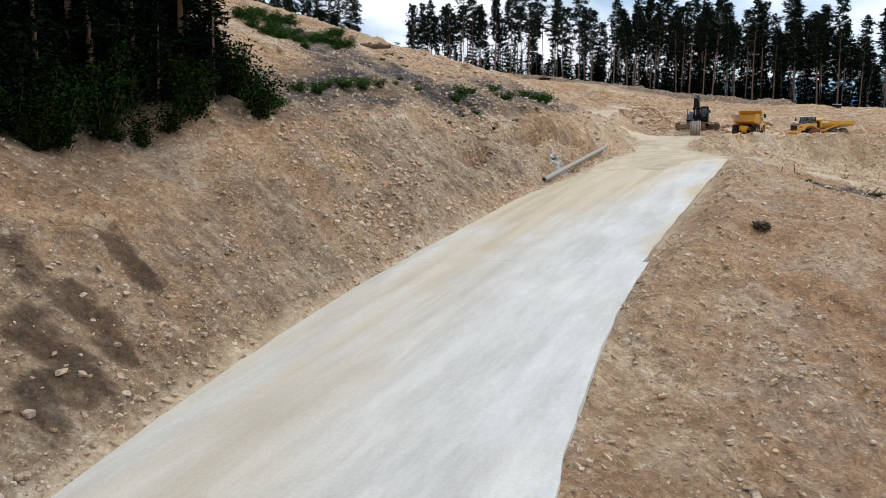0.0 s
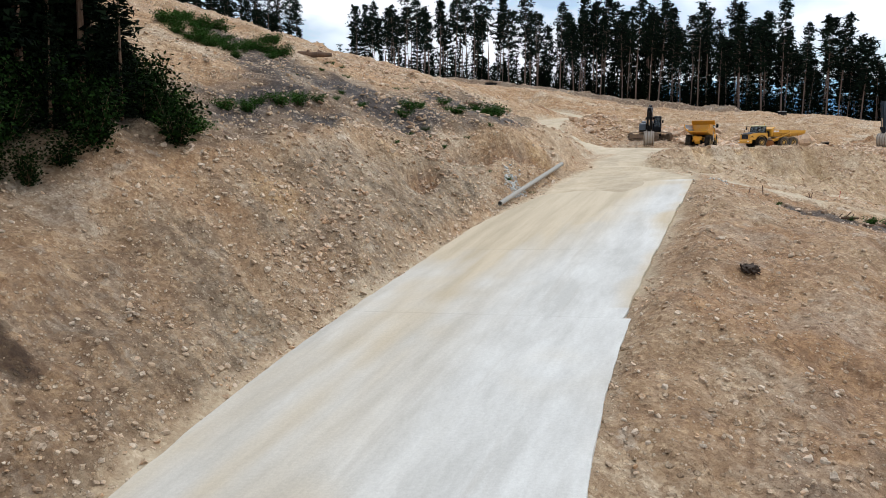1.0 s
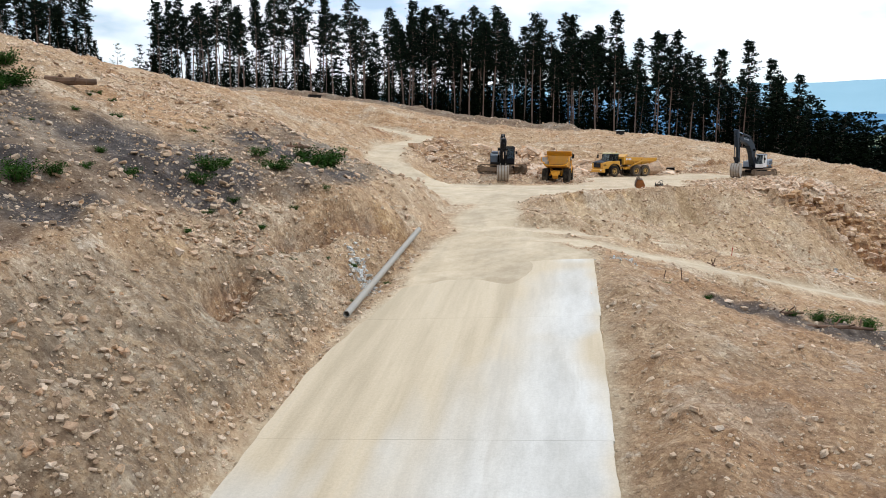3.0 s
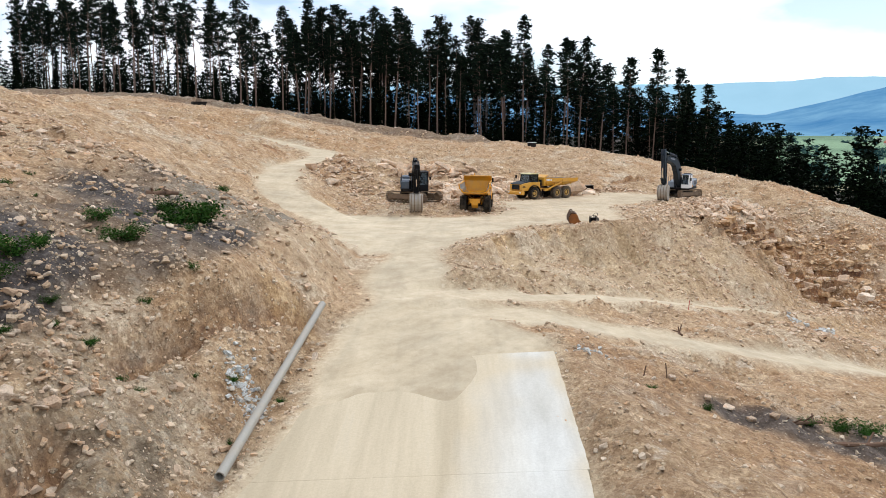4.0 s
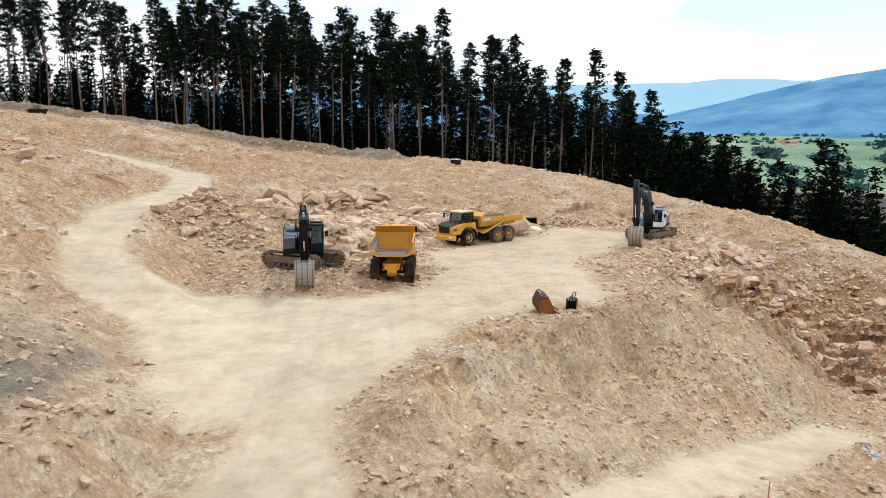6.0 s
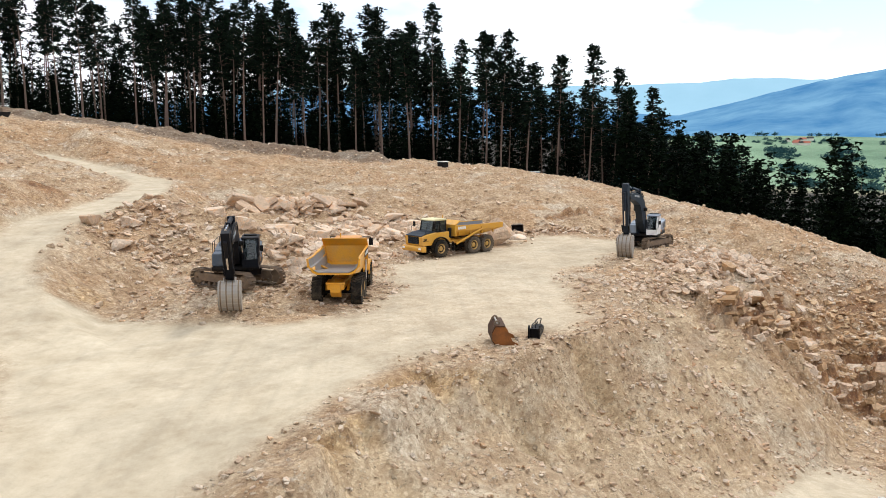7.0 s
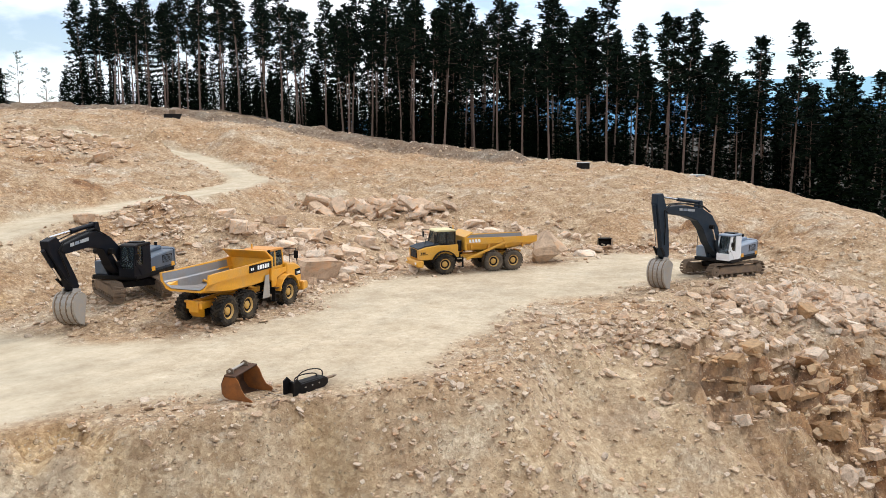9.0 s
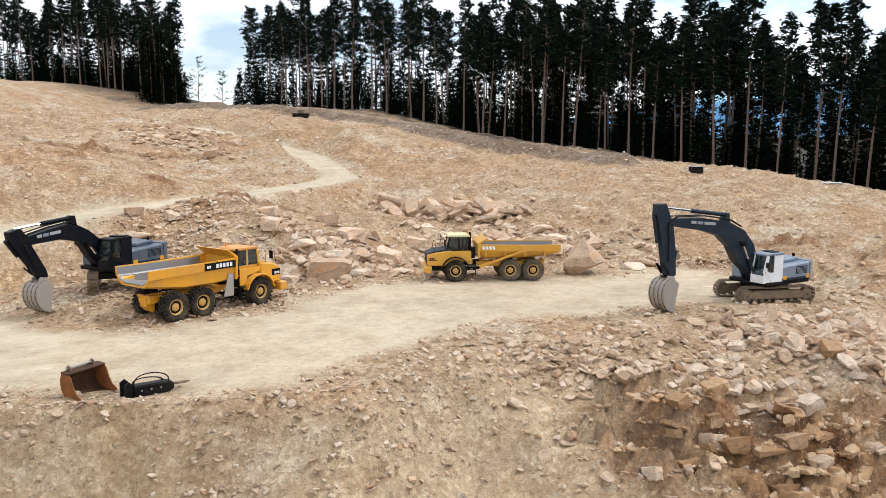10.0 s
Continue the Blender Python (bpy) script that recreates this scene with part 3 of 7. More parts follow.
    heap = step(2.2, 1.0, off_line(x, y, BRUSH)[0] + 0.5 * wobble - 0.2 * np.clip(x - 29, 0, 8)) * step(-0.9, -0.2, layered(x, y, 3.0, 71, 3))
    soil = np.maximum(soil, 0.9 * heap)
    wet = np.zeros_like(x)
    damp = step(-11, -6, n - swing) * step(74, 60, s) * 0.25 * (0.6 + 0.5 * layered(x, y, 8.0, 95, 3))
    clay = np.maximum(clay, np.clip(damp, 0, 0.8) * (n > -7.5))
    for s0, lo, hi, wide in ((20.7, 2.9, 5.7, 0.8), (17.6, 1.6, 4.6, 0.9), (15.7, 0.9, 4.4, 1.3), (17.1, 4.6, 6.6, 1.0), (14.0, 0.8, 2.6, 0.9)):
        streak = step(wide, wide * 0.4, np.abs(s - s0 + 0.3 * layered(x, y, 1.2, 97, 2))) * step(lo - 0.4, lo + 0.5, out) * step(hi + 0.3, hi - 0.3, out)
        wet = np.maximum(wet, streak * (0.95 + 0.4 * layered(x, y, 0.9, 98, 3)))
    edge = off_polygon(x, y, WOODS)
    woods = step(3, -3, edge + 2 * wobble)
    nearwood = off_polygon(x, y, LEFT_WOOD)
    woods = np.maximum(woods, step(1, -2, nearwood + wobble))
    soil = np.maximum(soil, 0.62 * step(4.6, 3.0, mound))
    crest = step(16, 6, edge) * (1 - woods)
    soil = np.maximum(soil, crest * 0.75 * step(-0.5, 0.2, layered(x, y, 7.0, 81, 3)))
    # the valley: falls away beyond the woods, rises to the far hills
    r = np.hypot(x - 12, y - 53)
    valley = -34 + 0.065 * np.clip(r - 1150, 0, 1000) + 5 * layered(x, y, 400.0, 90, 2)
    z = z * (1 - step(230, 900, r)) + valley * step(230, 900, r)
    bearing = np.degrees(np.arctan2(x - 12, y - 53))
    meadow = step(850, 1000, r) * step(42, 46, bearing) * step(84, 78, bearing)
    woods = np.maximum(woods, step(300, 500, r) * (1 - meadow))
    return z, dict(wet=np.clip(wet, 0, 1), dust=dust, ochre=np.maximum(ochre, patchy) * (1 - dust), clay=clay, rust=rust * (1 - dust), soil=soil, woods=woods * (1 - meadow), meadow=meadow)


WOODS = [(-200, 275), (-50, 268), (-24, 250), (2, 250), (24, 240), (45, 222), (63, 204), (86, 188), (101, 180), (120, 168), (136, 164), (150, 158), (150, 130), (140, 100), (140, 60), (160, 0), (400, -60), (500, 500), (-200, 600)]
LEFT_WOOD = [(-10.4, 43.0), (-12, 47.0), (-20, 57), (-40, 66), (-80, 60), (-80, -10), (-30, -10), (-21.5, 18), (-17.2, 30), (-14.6, 36.8)]


def height(x, y):
    return float(land(np.array([float(x)]), np.array([float(y)]))[0][0])


def spaced(lo, hi, pitch, reach, growth=1.13):
    core = list(np.arange(lo, hi + 1e-6, pitch))
    for side in (-1, 1):
        at, gap = (lo, pitch) if side < 0 else (hi, pitch)
        while abs(at) < reach:
            gap *= growth
            at += side * gap
            core.append(at)
    return np.array(sorted(core))


def build_ground():
    xs, ys = spaced(-32, 100, 0.42, 4700), spaced(8, 205, 0.42, 4700)
    gx, gy = np.meshgrid(xs, ys)
    z, covers = land(gx.ravel(), gy.ravel())
    verts = np.stack([gx.ravel(), gy.ravel(), z], -1)
    nx, ny = len(xs), len(ys)
    q = np.arange(nx * ny).reshape(ny, nx)
    faces = np.stack([q[:-1, :-1], q[:-1, 1:], q[1:, 1:], q[1:, :-1]], -1).reshape(-1, 4)
    me = bpy.data.meshes.new("ground")
    me.vertices.add(len(verts))
    me.vertices.foreach_set("co", verts.ravel())
    me.loops.add(faces.size)
    me.loops.foreach_set("vertex_index", faces.ravel())
    me.polygons.add(len(faces))
    me.polygons.foreach_set("loop_start", np.arange(0, faces.size, 4))
    me.polygons.foreach_set("use_smooth", np.ones(len(faces), bool))
    me.update(calc_edges=True)
    for key, values in covers.items():
        a = me.attributes.new(key, "FLOAT", "POINT")
        a.data.foreach_set("value", np.clip(values, 0, 1).astype(np.float32))
    me.materials.append(EARTH)
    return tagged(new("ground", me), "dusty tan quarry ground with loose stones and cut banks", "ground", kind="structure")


build_ground()


# ---- concrete road ----
def road_point(s, n, lift=0.0):
    return (ALONG[0] * s + ACROSS[0] * n, ALONG[1] * s + ACROSS[1] * n, float(road_height(np.array(s), np.array(n))) + lift)


def build_road():
    road = thing("concrete_road", pose(0, 0, 0), "pale concrete haul road dusted with tan clay", "road", kind="structure")
    joints = [-30, 8, 34.75, 45.5, 57.4, 67.6]
    rights = [-6.45, -6.45, -6.75, -6.7, -6.6]
    rng = random.Random(4)
    for k, (a, b) in enumerate(zip(joints, joints[1:])):
        rows, cols = 46, 40
        verts, faces, dust = [], [], []
        for side, lift in ((0, 0.16), (1, -0.3)):
            for i in range(rows + 1):
                for j in range(cols + 1):
                    s = a + 0.004 + (b - a - 0.008) * i / rows
                    n1 = -18.55 + 1.6 * float(step(50, 64, np.array(s)))
                    n = n1 + (rights[k] - n1) * j / cols + 0.0042 * max(36 - s, 0) ** 2
                    if j == cols:
                        n += 0.06 * noise.noise((s * 0.6, 1.0, 7.0)) + rng.uniform(-0.015, 0.015)
                    if j == 0:
                        n += 0.10 * noise.noise((s * 0.7, 5.0, 1.0))
                    verts.append(road_point(s, n, lift - (0.115 * float(step(52, 66, np.array(s))) + 0.10 * float(step(0.74, 0.58, np.array(j / cols + 0.08 * noise.noise((s * 0.5, n, 4.0))))) * float(step(60, 66, np.array(s))) if lift > 0 else 0)))
                    u = j / cols
                    wave = noise.noise((s * 0.05, n * 0.9, 3.0)) + 0.5 * noise.noise((s * 0.3, n * 1.7, 6.0))
                    patch = noise.noise((s * 0.16, n * 0.16, 9.0)) + 0.6 * noise.noise((s * 0.6, n * 0.6, 2.0))
                    d = 0.62 * math.exp(-((u - 0.28) / 0.24) ** 2) + 0.4 * math.exp(-(u / 0.06) ** 2)
                    d = d * (0.8 + 0.6 * wave) + max(0.0, (s - 41) / 10) * max(0.0, 1.45 - 1.7 * u) * (1 + 0.5 * wave)
                    d += 0.12 + max(0.0, patch - 0.15) * 0.4
                    if s > 36:
                        d += max(0.0, 0.9 - (1 - u) * 12 + 0.9 * patch) * 0.8
                    d += max(0.0, (s - 63.5) / 3) * max(0.0, 0.9 + patch - 1.0 * max(0.0, u - 0.7) * 3)
                    d = max(d, float(step(57, 63, np.array(s))) * min(1.0, max(0.25, 1.0 - 4.0 * (u - 0.66) + 0.5 * patch)))
                    dust.append(min(1.0, max(0.0, d)))
        w = cols + 1
        top = (rows + 1) * w
        for i in range(rows):
            for j in range(cols):
                p = i * w + j
                faces.append((p, p + 1, p + w + 1, p + w))
        for i in range(rows):
            for j in (0, cols):
                p = i * w + j
                faces.append((p, p + w, p + w + top, p + top))
        for j in range(cols):
            for i in (0, rows):
                p = i * w + j
                faces.append((p, p + 1, p + 1 + top, p + top))
        ob = mesh_object("slab", verts, faces, CONCRETE, road)
        at = ob.data.attributes.new("dust", "FLOAT", "POINT")
        at.data.foreach_set("value", dust)


build_road()


# ---- trees ----
def tube(points, radii, sides=6):
    """Rings along a bent line: vertices and faces."""
    verts, faces = [], []
    for p, r in zip(points, radii):
        for k in range(sides):
            a = 2 * math.pi * k / sides
            verts.append((p[0] + r * math.cos(a), p[1] + r * math.sin(a), p[2]))
    for i in range(len(points) - 1):
        for k in range(sides):
            a, b = i * sides + k, i * sides + (k + 1) % sides
            faces.append((a, b, b + sides, a + sides))
    return verts, faces


def tuft(rng, verts, faces, c, size, count, flat=0.5):
    """A clump of short needle blades round a twig's end."""
    for _ in range(count):
        d = Vector((rng.gauss(0, 1), rng.gauss(0, 1), rng.gauss(0, flat))).normalized()
        o = Vector((rng.gauss(0, 0.35), rng.gauss(0, 0.35), rng.gauss(0, 0.25))) * size
        w = d.cross(Vector((rng.gauss(0, 1), rng.gauss(0, 1), rng.gauss(0, 1)))).normalized() * size * rng.uniform(0.16, 0.3)
        p = Vector(c) + o
        i = len(verts)
        verts += [p - w, p + w, p + d * size * rng.uniform(0.6, 1.1)]
        faces.append((i, i + 1, i + 2))


def pine_mesh(seed, tall, bare, spread, branches, blades):
    """Trunk and crown of a tall pine: bare stem below, layered uneven boughs above."""
    rng = random.Random(seed)
    lean = (rng.uniform(-0.5, 0.5), rng.uniform(-0.5, 0.5))
    bend = rng.uniform(0.2, 0.8)
    at = lambda h: (lean[0] * (h / tall) + bend * math.sin(h * 0.16 + seed) * 0.35, lean[1] * (h / tall) + bend * math.cos(h * 0.13 + seed) * 0.3, h)
    hs = [tall * k / 12 for k in range(13)]
    tv, tf = tube([at(h - 0.6 if h == 0 else h) for h in hs], [0.20 * (1 - 0.86 * h / tall) + (0.08 if h == 0 else 0) for h in hs], 7)
    for _ in range(9):
        h = rng.uniform(0.3 * tall, bare * tall)
        a, l = rng.uniform(0, 6.28), rng.uniform(0.5, 1.6)
        p = at(h)
        q = (p[0] + l * math.cos(a), p[1] + l * math.sin(a), h - 0.25 * l)
        i = len(tv)
        tv += [(p[0], p[1], h + 0.04), (p[0], p[1], h - 0.04), q]
        tf.append((i, i + 1, i + 2))
    cv, cf, bv, bf = [], [], [], []
    for k in range(branches):
        f = (k + rng.random()) / branches
        h = tall * (bare + (1 - bare) * f ** 0.9)
        reach = spread * (0.45 + 0.75 * math.sin(math.pi * min(0.97, f * 0.7 + 0.2))) * (1 - 0.5 * f * f) * rng.uniform(0.45, 1.25)
        a = k * 2.4 + rng.uniform(-0.5, 0.5)
        rise = rng.uniform(-0.05, 0.35) if f < 0.6 else rng.uniform(0.2, 0.7)
        p = Vector(at(h))
        d = Vector((math.cos(a), math.sin(a), rise))
        tip = p + d * reach
        i = len(bv)
        side = Vector((-math.sin(a), math.cos(a), 0)) * 0.05
        bv += [p - side, p + side, p + Vector((0, 0, 0.09)), tip]
        bf += [(i, i + 1, i + 3), (i + 1, i + 2, i + 3), (i + 2, i, i + 3)]
        for m in range(rng.randint(3, 5)):
            g = 0.25 + 0.75 * (m + 0.6) / 4.6
            c = p + d * reach * g + Vector((rng.gauss(0, 0.25), rng.gauss(0, 0.25), rng.gauss(0, 0.15)))
            tuft(rng, cv, cf, c, rng.uniform(0.5, 0.95), blades, 0.32)
    tuft(rng, cv, cf, at(tall), 0.8, blades, 1.0)
    n = len(tv)
    tv += bv
    tf += [tuple(x + n for x in f) for f in bf]
    return tv, tf, cv, cf


def spruce_mesh(seed, tall, spread, layers, blades, fine=1.0):
    rng = random.Random(seed)
    tv, tf = tube([(0, 0, -0.6), (0, 0, tall * 0.5), (0, 0, tall * 0.98)], [0.2, 0.12, 0.02], 6)
    cv, cf = [], []
    for k in range(layers):
        f = k / layers
        h = tall * (0.06 + 0.92 * f)
        reach = spread * (1 - f) ** 0.85 + 0.15
        for b in range(max(4, int(9 * (1 - 0.5 * f)))):
            a = rng.uniform(0, 6.28)
            l = reach * rng.uniform(0.6, 1.1)
            for g in (0.35, 0.65, 0.95):
                c = (l * g * math.cos(a), l * g * math.sin(a), h - 0.28 * l * g + rng.gauss(0, 0.08))
                tuft(rng, cv, cf, c, rng.uniform(0.4, 0.7) * (0.6 + 0.5 * spread / 3) * fine, blades, 0.35)
    return tv, tf, cv, cf


def tree(name, meshes, mats, label, m, group):
    e = thing(name, m, label, "tree", group)
    mesh_object("trunk", meshes[0], meshes[1], mats[0], e)
    mesh_object("crown", meshes[2], meshes[3], mats[1], e)
    return e


def in_poly(x, y, polygon):
    return off_polygon(np.array([float(x)]), np.array([float(y)]), polygon)[0]


def in_gap(p):
    """The open strip between two stands of pines."""
    a = math.degrees(math.atan2(p[0], p[1] - 13))
    b = math.degrees(math.atan2(p[0] - 61.4, p[1] - 65.6))
    return -6.3 < a < -3.4 or -24.5 < b < -21.1


def plant_forest():
    rng = random.Random(11)
    kinds = []
    for k in range(9):
        tall = (25, 22.5, 27, 24, 21, 26, 23, 25.5, 20)[k]
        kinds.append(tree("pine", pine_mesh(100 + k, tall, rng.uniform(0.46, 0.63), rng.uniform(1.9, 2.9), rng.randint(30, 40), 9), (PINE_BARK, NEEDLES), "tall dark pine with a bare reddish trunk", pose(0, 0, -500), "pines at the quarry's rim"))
    rim = [(-90, 276), (-50, 268), (-26, 252), None, (-12, 262), (2, 251), (24, 241), (45, 223), (63, 205), (86, 189), (101, 181), (120, 169), (137, 166), (152, 165)]
    spots = []
    for a, b in zip(rim, rim[1:]):
        if a is None or b is None:
            continue
        length = math.hypot(b[0] - a[0], b[1] - a[1])
        out = Vector((b[1] - a[1], -(b[0] - a[0]))).normalized() * -1
        for row in range(5 if a[0] > 40 else 4 if a[0] < -25 else 3):
            u = rng.uniform(0, 3)
            while u < length:
                off = 1.5 + row * 5.5 + rng.uniform(-2.2, 2.2)
                p = (a[0] + (b[0] - a[0]) * u / length + out.x * off, a[1] + (b[1] - a[1]) * u / length + out.y * off)
                if in_gap(p):
                    u += 2
                    continue
                if all((p[0] - q[0]) ** 2 + (p[1] - q[1]) ** 2 > 2.2 for q in spots[-60:]):
                    spots.append(p)
                u += rng.uniform(2.6, 6.2) * (0.95 if a[0] > 40 else 1.2)
    used = set()
    for p in spots[:300]:
        k = rng.randrange(9)
        m = pose(p[0], p[1], height(*p), rng.uniform(-1.5, 1.5), rng.uniform(-1.5, 1.5), rng.uniform(0, 360))
        if k not in used:
            used.add(k)
            kinds[k].matrix_world = m
            continue
        t = copy_thing(kinds[k], m)
        f = rng.uniform(0.86, 1.1) * (1.02 if p[0] < 50 else 1.04 if p[0] < 96 else 1.0 if p[0] < 118 else 0.88)
        t.scale = (f, f, f * rng.uniform(0.95, 1.05))


plant_forest()


def merged(name, shapes, spots, mat, label, category):
    """Many small shapes as one mesh: shapes are (verts, faces of one size), spots are (shape, matrix)."""
    vs, fs, count = [], [], 0
    cache = [(np.array([tuple(v) for v in s[0]], float), np.array(s[1])) for s in shapes]
    for k, m in spots:
        v, f = cache[k]
        a = np.array(m)
        vs.append(v @ a[:3, :3].T + a[:3, 3])
        fs.append(f + count)
        count += len(v)
    verts, faces = np.concatenate(vs), np.concatenate(fs)
    n = faces.shape[1]
    me = bpy.data.meshes.new(name)
    me.vertices.add(len(verts))
    me.vertices.foreach_set("co", verts.ravel())
    me.loops.add(faces.size)
    me.loops.foreach_set("vertex_index", faces.ravel().astype(np.int32))
    me.polygons.add(len(faces))
    me.polygons.foreach_set("loop_start", np.arange(0, faces.size, n))
    me.polygons.foreach_set("use_smooth", np.zeros(len(faces), bool))
    me.update(calc_edges=True)
    me.materials.append(mat)
    return tagged(new(name, me), label, category, kind="stuff")


def heights(points):
    p = np.array(points, float)
    return land(p[:, 0].copy(), p[:, 1].copy())


def plant_back_woods():
    rng = random.Random(21)
    crowns = []
    for k in range(5):
        if k < 2:
            _, _, v, f = spruce_mesh(300 + k, (13, 17)[k], 2.4, 12, 2, 1.6)
        else:
            _, _, v, f = pine_mesh(320 + k, (22, 24, 21)[k - 2], 0.5, 2.2, 18, 6)
        crowns.append((v, f))
    stems = []
    for k in range(3):
        v, f = tube([(0, 0, -1), (0.2, 0.1, 10), (0.1, 0.3, 21)], [0.2, 0.14, 0.05], 5)
        stems.append((v, f))
    tops, trunks, pts = [], [], []
    while len(pts) < 360:
        x, y = rng.uniform(-110, 260), rng.uniform(60, 330)
        e = in_poly(x, y, WOODS)
        deep = -e
        if deep < 14 or deep > 75 or in_gap((x, y)):
            continue
        if -24 < x < 50 and rng.random() < 0.6:
            continue
        if x > 150 and rng.random() < 0.3:
            continue
        pts.append((x, y))
    # undergrowth just behind the rim
    while len(pts) < 760:
        x, y = rng.uniform(-90, 190), rng.uniform(120, 300)
        e = in_poly(x, y, WOODS)
        if -16 < e < -4 and not in_gap((x, y)):
            pts.append((x, y))
    while len(pts) < 1000:
        x, y = rng.uniform(-40, 130), rng.uniform(150, 300)
        if -32 < in_poly(x, y, WOODS) < -5 and not in_gap((x, y)):
            pts.append((x, y))
    while len(pts) < 1180:
        x, y = rng.uniform(55, 145), rng.uniform(150, 235)
        if -30 < in_poly(x, y, WOODS) < -6:
            pts.append((x, y))
    while len(pts) < 1340:
        x, y = rng.uniform(-95, -25), rng.uniform(248, 310)
        if -34 < in_poly(x, y, WOODS) < -4 and not in_gap((x, y)):
            pts.append((x, y))
    # dense spruces below the spur
    while len(pts) < 1960:
        x, y = rng.uniform(112, 215), rng.uniform(70, 165)
        if in_poly(x, y, WOODS) < 14 and y < 172 - 0.1 * (x - 110):
            pts.append((x, y))
    z = heights(pts)[0]
    for i, ((x, y), h) in enumerate(zip(pts, z)):
        low = 360 <= i < 1340
        f = rng.uniform(0.35, 0.88) if low else rng.uniform(0.95, 1.2) if i >= 1340 else rng.uniform(0.8, 1.1)
        f *= 0.8 if i >= 1340 and y < 125 else 1
        k = rng.randrange(2) if low or i >= 1340 else rng.choice((0, 1, 2, 3, 4, 2, 3))
        tops.append((k, pose(x, y, h, 0, 0, rng.uniform(0, 360)) @ Matrix.Scale(f, 4)))
        if not low and i < 1340:
            trunks.append((rng.randrange(3), pose(x, y, h, rng.uniform(-1, 1), rng.uniform(-1, 1), rng.uniform(0, 360)) @ Matrix.Scale(f, 4)))
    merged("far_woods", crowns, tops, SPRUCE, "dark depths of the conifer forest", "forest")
    merged("far_trunks", stems, trunks, BARK, "bare trunks deep in the forest", "forest")


plant_back_woods()


def plant_left_wood():
    rng = random.Random(31)
    kinds = []
    for k in range(5):
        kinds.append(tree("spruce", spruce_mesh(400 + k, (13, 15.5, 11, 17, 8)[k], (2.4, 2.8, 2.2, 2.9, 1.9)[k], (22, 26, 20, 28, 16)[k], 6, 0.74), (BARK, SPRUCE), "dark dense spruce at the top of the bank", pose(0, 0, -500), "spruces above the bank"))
    spots = []
    while len(spots) < 150:
        x, y = rng.uniform(-46, -11), rng.uniform(6, 64)
        e = in_poly(x, y, LEFT_WOOD)
        if -12 < e < -0.6 and all((x - a) ** 2 + (y - b) ** 2 > 1.8 for a, b in spots):
            spots.append((x, y))
    for i, (x, y) in enumerate(spots):
        e = -in_poly(x, y, LEFT_WOOD)
        k = i if i < 5 else rng.randrange(5)
        m = pose(x, y, height(x, y), rng.uniform(-2, 2), rng.uniform(-2, 2), rng.uniform(0, 360))
        if i < 5:
            kinds[k].matrix_world = m
            t = kinds[k]
        else:
            t = copy_thing(kinds[k], m)
        f = rng.uniform(0.8, 1.15) * (0.5 if e < 1.8 else 1)
        t.scale = (f, f, f)


plant_left_wood()


def plant_gap_spruces():
    first = None
    for i, (x, y, f) in enumerate(((-24.6, 250.6, 0.9), (-26.0, 252.0, 1.15), (-27.6, 250.4, 1.0), (-29.4, 253.0, 1.25), (-31.5, 252.0, 1.1), (-23.6, 253.5, 0.6), (-34, 255, 1.3))):
        m = pose(x, y, height(x, y), 0, 0, 67 * i)
        if first is None:
            first = t = tree("spruce", spruce_mesh(440, 14, 2.6, 26, 6, 0.8), (BARK, SPRUCE), "dark spruce at the edge of the pines", m, "spruces beside the gap")
        else:
            t = copy_thing(first, m)
        t.scale = (f, f, f)


plant_gap_spruces()


# ---- shrubs ----
def shrub_mesh(seed, leaves, wide, tall, leaf):
    rng = random.Random(seed)
    sv, sf, lv, lf = [], [], [], []
    for k in range(14):
        a, l = rng.uniform(0, 6.28), rng.uniform(0.3, 1.0) * wide
        tip = Vector((l * math.cos(a), l * math.sin(a), tall * rng.uniform(0.4, 1.0)))
        i = len(sv)
        sv += [(-0.02, 0, -0.1), (0.02, 0, -0.1), (0, 0.03, -0.1), tip]
        sf += [(i, i + 1, i + 3), (i + 1, i + 2, i + 3), (i + 2, i, i + 3)]
        for _ in range(leaves // 14):
            g = rng.uniform(0.08, 1.05)
            c = tip * g + Vector((rng.gauss(0, 0.16), rng.gauss(0, 0.16), rng.gauss(0, 0.10))) * wide
            d = Vector((rng.gauss(0, 1), rng.gauss(0, 1), rng.gauss(0.2, 0.6))).normalized() * leaf * rng.uniform(0.7, 1.4)
            w = d.cross(Vector((rng.gauss(0, 1), rng.gauss(0, 1), 1))).normalized() * leaf * 0.38
            i = len(lv)
            lv += [c, c + d * 0.5 + w, c + d, c + d * 0.5 - w]
            lf.append((i, i + 1, i + 2, i + 3))
    return sv, sf, lv, lf


